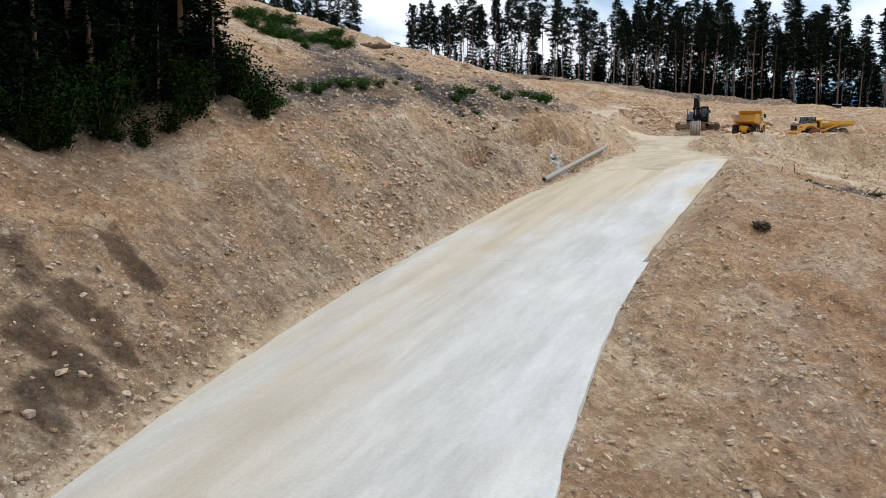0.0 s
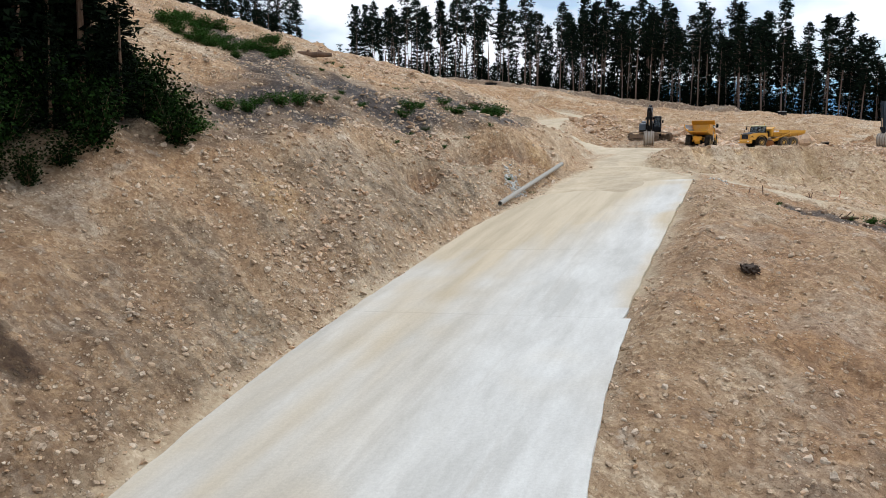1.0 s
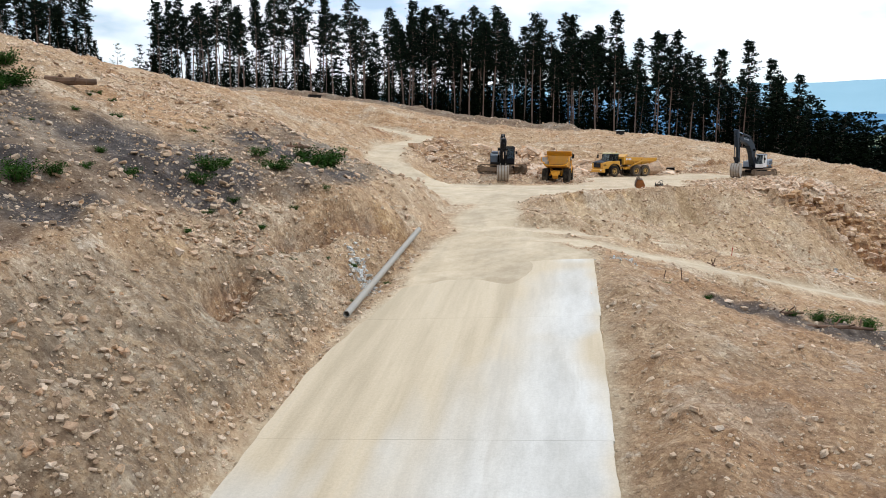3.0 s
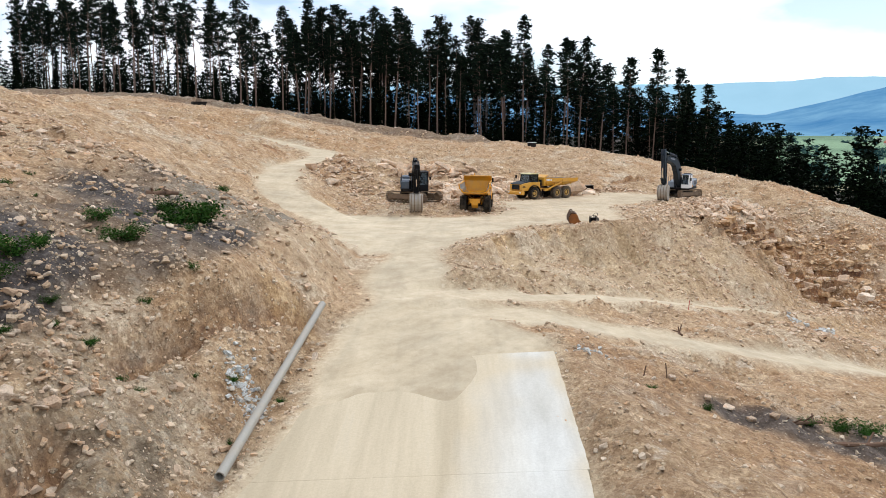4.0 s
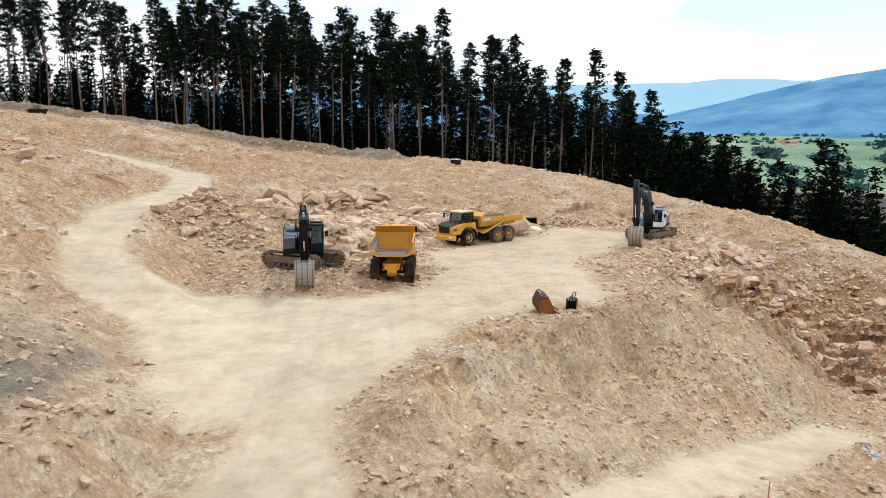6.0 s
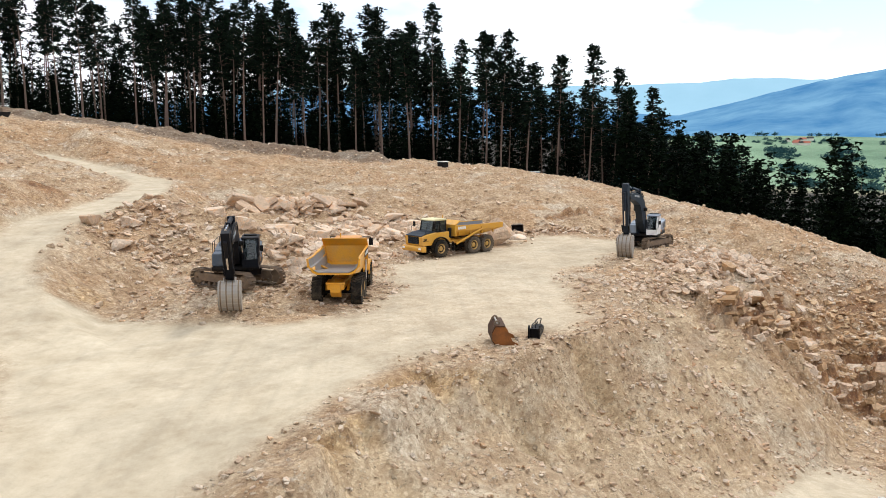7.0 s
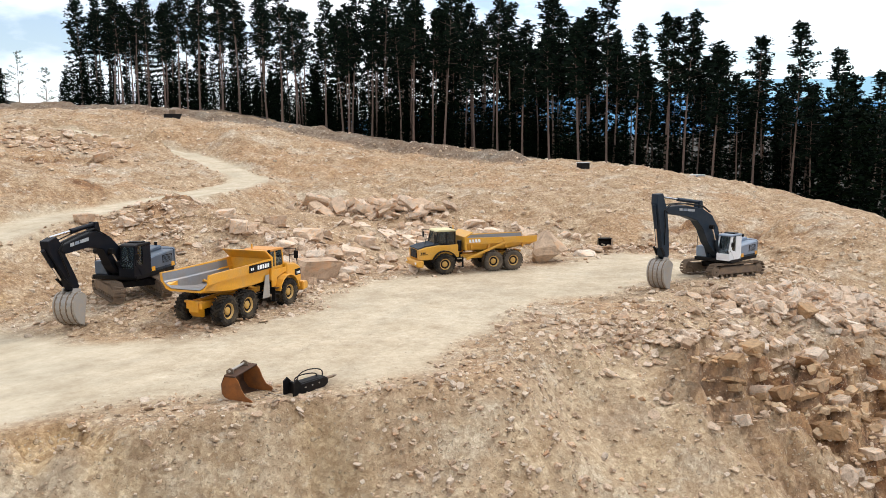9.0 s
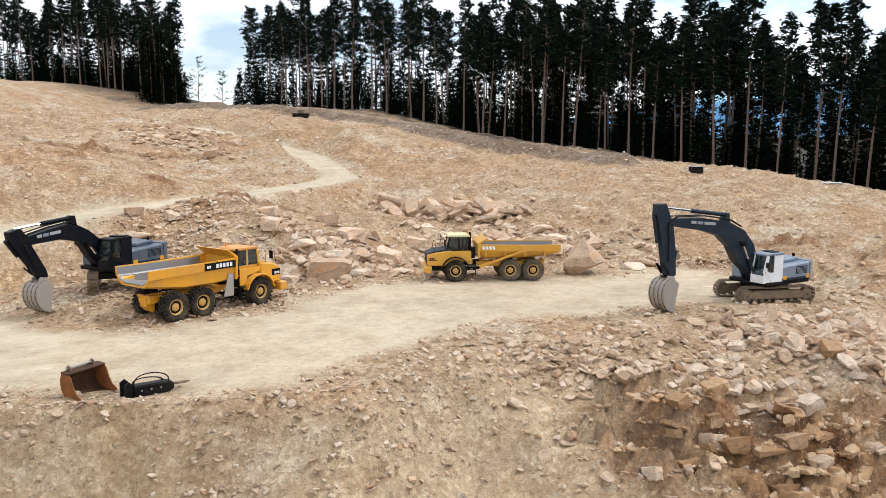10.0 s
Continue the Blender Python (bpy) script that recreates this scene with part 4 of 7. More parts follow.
def plant_shrubs():
    rng = random.Random(41)
    kinds = [shrub_mesh(500 + k, 1300, 0.9, 0.7, 0.085) for k in range(4)] + [shrub_mesh(520 + k, 1000, 1.1, 1.9, 0.13) for k in range(3)]
    first = {}
    rim = [(9.3, 77.6, 1.8), (8.5, 76.9, 1.6), (9.9, 78.7, 1.2), (7.8, 78.2, 1.0), (5.6, 70.9, 1.2), (4.6, 71.9, 0.9), (1.6, 66.4, 1.2), (2.4, 67.8, 0.7), (12.6, 89.5, 0.7),
           (-10.2, 43.9, 1.4), (-9.6, 45.4, 1.2), (-10.8, 48.0, 1.3), (-9.6, 52.9, 1.1), (-8.4, 53.6, 1.0), (-6.9, 56.5, 1.3), (-5.9, 58.0, 1.1), (-4.6, 58.8, 0.9), (-8.0, 55.4, 0.8), (-2.0, 62.0, 0.7), (1.0, 64.9, 1.0), (-11.6, 49.2, 1.2)]
    rim += [(-19.5 + 10.5 * u + rng.gauss(0, 1.5), 78 - 6 * u + rng.gauss(0, 3.2), rng.uniform(0.6, 1.5)) for u in (rng.random() for _ in range(34))]
    rim += [(rng.uniform(-9, 11), rng.uniform(58, 82), rng.uniform(0.25, 0.5)) for _ in range(40)]
    rim += [(31.6, 57.6, 0.6), (32.7, 56.9, 0.8), (33.6, 56.2, 0.9), (34.8, 55.4, 0.9), (36.0, 54.6, 0.8), (37.4, 53.6, 0.9), (39.0, 52.4, 0.8), (27.0, 58.6, 0.35), (25.6, 60.4, 0.35)]
    spots = [(x, y, r, rng.randrange(4), "low green shrub among dark topsoil", "shrubs on the cut slopes") for x, y, r in rim]
    tall = 0
    while tall < 230:
        x, y = rng.uniform(-34, -9), rng.uniform(10, 60)
        e = in_poly(x, y, LEFT_WOOD)
        if -4.5 < e < (0.8 if y > 34 else 0.2):
            spots.append((x, y, rng.uniform(0.7, 1.7), 4 + rng.randrange(3), "leafy green bush at the wood's edge, shade put into its leaf colour", "bushes at the wood's edge"))
            tall += 1
    for x, y, r, k, label, group in spots:
        m = pose(x, y, height(x, y) - 0.05, 0, 0, rng.uniform(0, 360))
        if k not in first:
            e = thing("shrub", m, label, "shrub", group)
            sv, sf, lv, lf = kinds[k]
            mesh_object("stem", sv, sf, BARK, e)
            mesh_object("foliage", lv, lf, LEAVES if k < 4 else SHADED_LEAVES, e)
            first[k] = e
        else:
            e = copy_thing(first[k], m)
        e.scale = (r, r, r * rng.uniform(0.8, 1.1))


plant_shrubs()


def young_birch(x, y, seed, tall):
    rng = random.Random(seed)
    e = thing("birch", pose(x, y, height(x, y), 0, 0, rng.uniform(0, 360)), "young sparse birch in the gap between pines", "tree", "birches in the gap")
    tv, tf = tube([(0, 0, -0.5), (0.1, 0, tall * 0.5), (0.3, 0.1, tall)], [0.12, 0.07, 0.02], 6)
    lv, lf = [], []
    for k in range(34):
        h = tall * rng.uniform(0.15, 0.98)
        a, l = rng.uniform(0, 6.28), (1 - 0.7 * h / tall) * tall * 0.36 * rng.uniform(0.5, 1.0)
        p, q = Vector((0.1, 0, h)), Vector((l * math.cos(a), l * math.sin(a), h + 0.5 * l))
        i = len(tv)
        tv += [p, p + Vector((0, 0, 0.06)), q]
        tf.append((i, i + 1, i + 2))
        for _ in range(11):
            tuft(rng, lv, lf, p.lerp(q, rng.uniform(0.35, 1.05)), 0.32, 2, 0.8)
    mesh_object("trunk", tv, tf, BARK, e)
    mesh_object("crown", lv, lf, BIRCH, e, "thin grey-green leaves")


young_birch(-19.6, 252, 1, 12)
young_birch(-15.2, 256, 2, 9)
young_birch(-23.4, 255, 3, 7)


# ---- building blocks for machines ----
def add_prism(bm, poly, y0, y1):
    """A side outline of (x, z) points, pulled from y0 to y1."""
    a = [bm.verts.new((x, y0, z)) for x, z in poly]
    b = [bm.verts.new((x, y1, z)) for x, z in poly]
    bm.faces.new(a)
    bm.faces.new(b[::-1])
    for i in range(len(poly)):
        j = (i + 1) % len(poly)
        bm.faces.new((a[i], b[i], b[j], a[j]))


def add_box(bm, x0, x1, y0, y1, z0, z1):
    add_prism(bm, [(x0, z0), (x1, z0), (x1, z1), (x0, z1)], y0, y1)


def add_rod(bm, p, q, r, sides=10, r2=None):
    p, q = Vector(p), Vector(q)
    m = Matrix.Translation((p + q) / 2) @ (q - p).to_track_quat("Z", "Y").to_matrix().to_4x4()
    bmesh.ops.create_cone(bm, cap_ends=True, segments=sides, radius1=r, radius2=r if r2 is None else r2, depth=(q - p).length, matrix=m)


def add_lathe(bm, profile, sides):
    """Turn (y, radius) points about the y axis."""
    rings = []
    for y, r in profile:
        rings.append([bm.verts.new((r * math.cos(2 * math.pi * k / sides), y, r * math.sin(2 * math.pi * k / sides))) for k in range(sides)])
    for a, b in zip(rings, rings[1:]):
        for k in range(sides):
            j = (k + 1) % sides
            bm.faces.new((a[k], b[k], b[j], a[j]))


def soften(bm, width, segments=1):
    bmesh.ops.remove_doubles(bm, verts=bm.verts, dist=1e-5)
    bmesh.ops.recalc_face_normals(bm, faces=bm.faces)
    edges = [e for e in bm.edges if len(e.link_faces) == 2 and e.calc_face_angle(0) > 0.5]
    bmesh.ops.bevel(bm, geom=edges, offset=width, segments=segments, affect="EDGES", clamp_overlap=True)
    return bm


def prism(poly, y0, y1, width=0.02):
    bm = bmesh.new()
    add_prism(bm, poly, y0, y1)
    return soften(bm, width) if width else bm


def block(x0, x1, y0, y1, z0, z1, width=0.02):
    return prism([(x0, z0), (x1, z0), (x1, z1), (x0, z1)], y0, y1, width)


def rod(p, q, r, sides=10):
    bm = bmesh.new()
    add_rod(bm, p, q, r, sides)
    return bm


def bent_rod(points, r, sides=6):
    bm = bmesh.new()
    for a, b in zip(points, points[1:]):
        add_rod(bm, a, b, r, sides)
    return bm


def outline(curve, thick):
    """A band of the given thickness on the left side of an open side outline."""
    out = []
    for i, p in enumerate(curve):
        a, b = Vector(curve[max(i - 1, 0)]), Vector(curve[min(i + 1, len(curve) - 1)])
        d = (b - a).normalized()
        out.append((p[0] - d.y * thick, p[1] + d.x * thick))
    return list(curve) + out[::-1]


SHARED = {}


def shared(key, make, mat, name, parent, label="", at=None, smooth=False):
    """A part whose mesh is built once and then used again."""
    if key not in SHARED:
        ob = part(name, make(), mat, parent, label, smooth)
        SHARED[key] = ob.data
    else:
        ob = new(name, SHARED[key])
        ob.parent = parent
        tagged(ob, label)
    if at is not None:
        ob.matrix_basis = at
    return ob


R_TYRE = 0.80
DUSTY_RUBBER = plain("dusty_tyre_rubber", (0.085, 0.07, 0.055), 0.95, 0, 0.8, (0.22, 0.17, 0.12), 2.0, gloss=0.1)
DULL_YELLOW = plain("dusty_yellow_paint", (0.50, 0.29, 0.06), 0.6, 0, 0.7, (0.36, 0.28, 0.18), 2.5)


def tyre_mesh():
    bm = bmesh.new()
    add_lathe(bm, [(-0.24, 0.42), (-0.29, 0.50), (-0.31, 0.62), (-0.28, 0.72), (-0.22, 0.755), (0.22, 0.755), (0.28, 0.72), (0.31, 0.62), (0.29, 0.50), (0.24, 0.42)], 30)
    for k in range(22):
        for side in (-1, 1):
            turn = Matrix.Rotation(2 * math.pi * (k + 0.25 * side) / 22, 4, "Y")
            m = turn @ Matrix.Translation((0, side * 0.155, 0.765)) @ Matrix.Rotation(0.55 * side, 4, "Z") @ Matrix.Diagonal((0.11, 0.33, 0.085, 1))
            bmesh.ops.create_cube(bm, size=1.0, matrix=m)
    return bm


def rim_mesh():
    bm = bmesh.new()
    add_lathe(bm, [(0.20, 0.43), (0.235, 0.42), (0.22, 0.37), (0.10, 0.33), (0.08, 0.24), (0.16, 0.21), (0.19, 0.16), (0.20, 0.10), (0.20, 0.01)], 22)
    for k in range(10):
        a = 2 * math.pi * k / 10
        add_rod(bm, (0.29 * math.cos(a), 0.08, 0.29 * math.sin(a)), (0.29 * math.cos(a), 0.12, 0.29 * math.sin(a)), 0.025, 6)
    return bm


def hub_mesh():
    bm = bmesh.new()
    add_lathe(bm, [(-0.30, 0.05), (-0.30, 0.24), (-0.12, 0.40), (0.14, 0.42), (0.14, 0.05)], 16)
    return bm


def add_wheel(truck, x, side, rubber, key):
    at = pose(x, side * 1.13, R_TYRE, 0, random.Random(x * side).uniform(0, 60), 0 if side > 0 else 180)
    w = shared("hub", hub_mesh, BLACK, "wheel", truck, at=at)
    shared(key, tyre_mesh, rubber, "tyre", w, "black lugged tyre grey with dust")
    shared("rim", rim_mesh, DULL_YELLOW, "rim", w, "dusty yellow steel rim", smooth=True)


def dump_body(tail, front, zf, zt, flare, wide):
    """An open steel body with a V floor, raised tail and headboard."""
    bm = bmesh.new()
    xs = [tail, tail + 1.0, tail + 2.2, front - 1.6, front - 0.45, front]
    floors = [zf + 0.36, zf + 0.19, zf + 0.03, zf, zf + 0.04, zf + 0.25]
    tops = [zt - 0.03, zt - 0.03, zt - 0.02, zt, zt + 0.03, zt + 0.05]
    rows = []
    for x, f, t in zip(xs, floors, tops):
        half = 1.42 + (flare if x == tail else 0)
        outer = [(half, t), (half, t - 0.06), (half - 0.05, t - 0.48), (half - 0.14, t - 0.50), (wide + 0.08, f + 0.12), (wide - 0.2, f)]
        inner = [(half - 0.10, t), (half - 0.12, t - 0.10), (half - 0.18, t - 0.46), (half - 0.24, t - 0.52), (wide, f + 0.22), (wide - 0.26, f + 0.10)]
        ring = outer + [(-y, z) for y, z in outer[::-1]] + [(-y, z) for y, z in inner] + inner[::-1]
        rows.append([bm.verts.new((x, y, z)) for y, z in ring])
    n = len(rows[0])
    for a, b in zip(rows, rows[1:]):
        for k in range(n):
            j = (k + 1) % n
            bm.faces.new((a[k], b[k], b[j], a[j]))
    half = n // 2
    for row in (rows[0], rows[-1]):
        for k in range(half - 1):
            bm.faces.new((row[k], row[k + 1], row[n - 2 - k], row[n - 1 - k]))
    return bm


def add_cab(machine, x0, x1, y0, y1, z0, z1, sill, paint, slope, roof_paint, frame_paint=None):
    """A cab of pillars, low panels, panes, roof and seat."""
    panel = 0.05
    cab = part("cab", block(x0, x1, y0, y1, z0, z0 + 0.1, 0.01), paint, machine)
    for a in ((x0, x0 + panel, y0, y1, sill), (x0 + panel, x1 - panel, y0, y0 + panel, sill), (x0 + panel, x1 - panel, y1 - panel, y1, sill), (x1 - panel, x1, y0, y1, sill - 0.15)):
        part("panel", block(a[0], a[1], a[2], a[3], z0 + 0.1, a[4], 0.006), paint, cab)
    for x, lean in ((x0 + 0.06, 0.0), ((x0 * 0.55 + x1 * 0.45), 0.0), (x1 - 0.06, -slope)):
        for y in (y0 + 0.05, y1 - 0.05):
            part("pillar", prism([(x - 0.055, sill - 0.02), (x + 0.055, sill - 0.02), (x + 0.055 + lean, z1), (x - 0.055 + lean, z1)], y - 0.05, y + 0.05, 0.01), frame_paint or paint, cab)
    part("roof", prism([(x0 - 0.05, z1), (x1 - slope + 0.1, z1), (x1 - slope + 0.05, z1 + 0.10), (x1 - slope - 0.2, z1 + 0.15), (x0 + 0.1, z1 + 0.15), (x0 - 0.05, z1 + 0.08)], y0 - 0.04, y1 + 0.04, 0.03), roof_paint, cab)
    part("windscreen", prism([(x1 - 0.05, sill - 0.15), (x1 - 0.03, sill - 0.15), (x1 - 0.03 - slope, z1), (x1 - 0.05 - slope, z1)], y0 + 0.10, y1 - 0.10, 0), GLASS, cab)
    mid = x0 * 0.55 + x1 * 0.45
    for y in (y0 + 0.02, y1 - 0.035):
        part("side_window", block(x0 + 0.11, mid - 0.055, y, y + 0.015, sill, z1, 0), GLASS, cab)
        part("door_window", prism([(mid + 0.055, sill), (x1 - 0.11, sill), (x1 - 0.11 - slope, z1), (mid + 0.055, z1)], y, y + 0.015, 0), GLASS, cab)
    part("rear_window", block(x0 + 0.03, x0 + 0.045, y0 + 0.1, y1 - 0.1, sill, z1, 0), GLASS, cab)
    seat = bmesh.new()
    ym = (y0 + y1) / 2
    add_box(seat, mid - 0.35, mid + 0.2, ym - 0.26, ym + 0.26, z0 + 0.1, z0 + 0.62)
    add_prism(seat, [(mid - 0.42, z0 + 0.6), (mid - 0.28, z0 + 0.6), (mid - 0.36, z0 + 1.35), (mid - 0.5, z0 + 1.35)], ym - 0.25, ym + 0.25)
    part("seat", soften(seat, 0.04), BLACK, cab)
    return cab


def bars(machine, x0, x1, y, z0, z1, mat, count, slant=0.0):
    """A row of upright blocks standing for lettering on a panel's side."""
    bm = bmesh.new()
    step_x = (x1 - x0) / count
    for k in range(count):
        a = x0 + step_x * k
        w = step_x * 0.68
        add_prism(bm, [(a, z0), (a + w, z0), (a + w + slant, z1), (a + slant, z1)], y - 0.006, y + 0.006)
    return part("lettering", bm, mat, machine, "pale block lettering")


def dump_truck(m, label, paint, style):
    t = thing("articulated_dump_truck", m, label, "dump truck", "dump trucks on the platform")
    swede = style == 0
    tail, front = (-4.05, 1.5) if swede else (-4.45, 1.55)
    # rear half
    bm = bmesh.new()
    for y in (-0.48, 0.30):
        add_box(bm, -3.45, 1.6, y, y + 0.18, 1.0, 1.36)
    for x in (-3.3, -1.6, 0.4):
        add_box(bm, x, x + 0.2, -0.4, 0.4, 1.0, 1.3)
    add_prism(bm, [(-3.5, 0.85), (-3.2, 0.55), (-3.0, 0.55), (-3.0, 1.34), (-3.5, 1.34)], -0.30, 0.30)
    add_box(bm, -3.50, -3.3, -0.55, 0.55, 1.32, 1.44)
    part("rear_frame", soften(bm, 0.02), paint, t)
    for x in (-0.78, -2.45):
        ax = bmesh.new()
        add_rod(ax, (x, -0.95, 0.8), (x, 0.95, 0.8), 0.17, 12)
        add_rod(ax, (x - 0.25, 0, 0.8), (x + 0.25, 0, 0.8), 0.32, 12)
        part("axle", ax, BLACK, t)
    for side in (-1, 1):
        part("bogie_beam", prism([(-2.75, 0.85), (-0.5, 0.85), (-0.8, 1.15), (-1.4, 1.28), (-1.9, 1.28), (-2.45, 1.15)], side * 0.62 - 0.08, side * 0.62 + 0.08), paint, t)
    wide = 1.12 if swede else 0.92
    body = part("dump_body", dump_body(tail, front, 1.62, 2.92 if swede else 2.68, 0.10 if swede else 0.0, wide), paint, t)
    liner = bmesh.new()
    xs = [tail + 0.03, tail + 1.0, tail + 2.2, front - 1.6, front - 0.45]
    fl = [2.09, 1.92, 1.76, 1.73, 1.77]
    rail = (2.92 if swede else 2.68) - 0.10
    rows = []
    for x, z in zip(xs, fl):
        out = 0.10 if swede and x < tail + 0.5 else 0.0
        half = [(1.297 + out, rail + 0.02), (1.23 + out, rail - 0.36), (1.17 + out, rail - 0.43), (wide - 0.02, z + 0.145), (wide - 0.265, z + 0.02)]
        rows.append([liner.verts.new((x, y, q)) for y, q in half] + [liner.verts.new((x, -y, q)) for y, q in half[::-1]])
    for a, b in zip(rows, rows[1:]):
        for k in range(9):
            liner.faces.new((a[k], b[k], b[k + 1], a[k + 1]))
    part("floor_liner", liner, TRAY, body, "scoured grey steel lining")
    zt = 2.92 if swede else 2.68
    head = prism([(front - 0.12, 1.75), (front + 0.02, 1.75), (front + 0.10, zt + 0.1), (front - 0.55, zt + (0.55 if swede else 0.45)), (front - 0.65, zt + (0.53 if swede else 0.43)), (front - 0.04, zt + 0.02)], -1.40, 1.40, 0.015)
    part("headboard", head, paint, body)
    for x in [] if swede else np.linspace(tail + 1.1, front - 0.6, 4):
        for side in (-1, 1):
            part("body_rib", prism([(x, zt - 0.56), (x + 0.12, zt - 0.56), (x + 0.12, 1.80), (x, 1.80)], side * 1.20 - 0.10, side * 1.20 + 0.07, 0.01), paint, body)
    if swede:
        for side in (-1, 1):
            part("mudguard", prism([(0.95, 2.1), (1.30, 2.1), (1.30, 0.85), (0.62, 0.85)], side * 1.30 - 0.02, side * 1.30 + 0.02, 0.008), STEEL, t, "dusty grey mudguard")
            part("tipping_cylinder", rod((0.9, side * 0.72, 1.35), (-1.3, side * 1.08, 2.05), 0.07), paint, t)
            part("name_panel", block(-0.65, 1.4, side * 1.418 - 0.008, side * 1.418 + 0.008, zt - 0.46, zt - 0.06, 0), BLACK, body, "black panel on the body's side")
            bars(body, 0.08, 1.22, side * 1.43, zt - 0.37, zt - 0.15, WHITE, 5)
            bars(body, -0.52, -0.22, side * 1.43, zt - 0.34, zt - 0.2, WHITE, 2)
    else:
        for side in (-1, 1):
            tip = bmesh.new()
            add_prism(tip, [(1.45, 1.02), (1.55, 1.18), (-1.75, 2.32), (-1.80, 2.18)], side * 1.40 - 0.05, side * 1.40 + 0.07)
            part("tipping_cylinder", soften(tip, 0.02), paint, t)
            part("cylinder_bracket", prism([(-1.45, 2.62), (-2.6, 2.62), (-2.25, 2.25), (-1.75, 2.10)], side * 1.40 - 0.04, side * 1.40 + 0.05, 0.01), paint, t)
            bars(body, 0.35, 1.35, side * 1.44, zt - 0.34, zt - 0.1, WHITE, 4, 0.04)
    # articulated joint
    bm = bmesh.new()
    add_rod(bm, (1.55, 0, 0.75), (1.55, 0, 1.45), 0.26, 14)
    add_box(bm, 1.3, 2.3, -0.3, 0.3, 0.82, 1.3)
    part("hitch", bm, BLACK, t)
    for side in (-1, 1):
        part("steering_cylinder", rod((1.0, side * 0.55, 1.05), (2.4, side * 0.5, 1.05), 0.06), CHROME, t)
        hose = [(1.2 + 0.25 * k, side * 0.35 + 0.08 * math.sin(k * 1.9), 1.55 + 0.22 * math.sin(k * 1.1)) for k in range(5)]
        part("hose", bent_rod(hose, 0.035), BLACK, t)
    # front half
    bm = bmesh.new()
    add_box(bm, 2.0, 4.9, -0.55, 0.55, 0.72, 1.25)
    part("front_frame", soften(bm, 0.03), BLACK, t)
    part("axle", rod((3.2, -0.95, 0.8), (3.2, 0.95, 0.8), 0.17, 12), BLACK, t)
    nose = 5.05 if swede else 5.25
    if swede:
        hood = prism([(3.45, 1.15), (nose - 0.05, 1.10), (nose, 1.55), (nose - 0.08, 2.02), (4.4, 2.30), (3.45, 2.42)], -1.05, 1.05, 0.09)
        hood = part("hood", hood, paint, t)
        part("hood_top", prism([(3.5, 2.42), (nose - 0.1, 2.03), (nose - 0.12, 2.05), (4.4, 2.33), (3.5, 2.45)], -0.62, 0.62, 0), DEEP_YELLOW, hood)
    else:
        hood = part("hood", prism([(3.5, 1.15), (nose - 0.04, 1.15), (nose, 1.95), (4.6, 2.12), (3.5, 2.25)], -1.15, 1.15, 0.06), paint, t)
        part("hood_top", prism([(3.55, 2.252), (4.6, 2.122), (nose, 1.955), (nose + 0.01, 2.02), (4.6, 2.22), (3.55, 2.37)], -1.0, 1.0, 0.02), GREY_BLUE, hood, "dark blue-black hood top")
    gx = nose + 0.005
    grille = part("grille", block(gx - 0.04, gx + 0.015, -0.72, 0.72, 1.30, 1.92, 0.01), BLACK, hood, "black louvred grille")
    for k in range(7):
        part("louvre", block(gx + 0.012, gx + 0.03, -0.68, 0.68, 1.35 + 0.08 * k, 1.385 + 0.08 * k, 0), GREY_BLUE, grille)
    bump_bm = prism([(nose - 0.35, 0.62), (nose + 0.18, 0.68), (nose + 0.22, 1.0), (nose + 0.12, 1.14), (nose - 0.35, 1.14)], -1.35, 1.35, 0.05)
    bumper = part("bumper", bump_bm, paint, t)
    for side in (-1, 1):
        part("headlight", block(nose + 0.16, nose + 0.24, side * 1.08 - 0.14, side * 1.08 + 0.14, 0.86, 1.02, 0.01), WHITE, bumper, "clear headlight lens")
        bars(hood, nose - 0.55, nose - 0.15, side * (1.055 if swede else 1.155), 1.62, 1.76, BLACK if not swede else WHITE, 3)
        part("side_vent", block(nose - 0.75, nose - 0.12, side * (1.05 if swede else 1.15) - 0.006, side * (1.05 if swede else 1.15) + 0.006, 1.55, 1.92 if swede else 1.60, 0), BLACK, hood)
        arc = [(3.2 + 1.02 * math.cos(a), 0.82 + 1.02 * math.sin(a)) for a in np.linspace(0.15, 2.95, 9)]
        part("fender", prism(outline(arc, 0.07)[::-1], side * 1.42, side * 0.98, 0.01), paint if swede else BLACK, t)
        part("side_panel", prism([(1.95, 1.25), (2.35, 1.25), (2.5, 1.75), (3.4, 1.95), (3.4, 2.2), (1.95, 2.2)], side * 1.02 - 0.03, side * 1.02 + 0.03, 0.01), paint, t)
        step_bm = bmesh.new()
        for k in range(3):
            add_box(step_bm, 1.75, 2.15, side * 1.25 - 0.12, side * 1.25 + 0.12, 0.55 + 0.32 * k, 0.59 + 0.32 * k)
        add_box(step_bm, 1.73, 1.77, side * 1.25 - 0.12, side * 1.25 + 0.12, 0.5, 1.3)
        part("steps", step_bm, BLACK, t)
    if swede:
        cab = add_cab(t, 2.0, 3.62, -0.78, 0.78, 1.75, 3.2, 2.32, paint, 0.12, plain("orange_roof", (0.62, 0.27, 0.06), 0.5, 0, 0.3))
        part("bulkhead", block(1.62, 1.98, -0.85, 0.85, 1.25, 2.85, 0.03), BLACK, t, "black housing behind the cab")
    else:
        cab = add_cab(t, 2.15, 3.85, -0.85, 0.85, 1.7, 3.2, 2.28, BLACK, 0.22, plain("cream_roof", (0.66, 0.60, 0.34), 0.5, 0, 0.35))
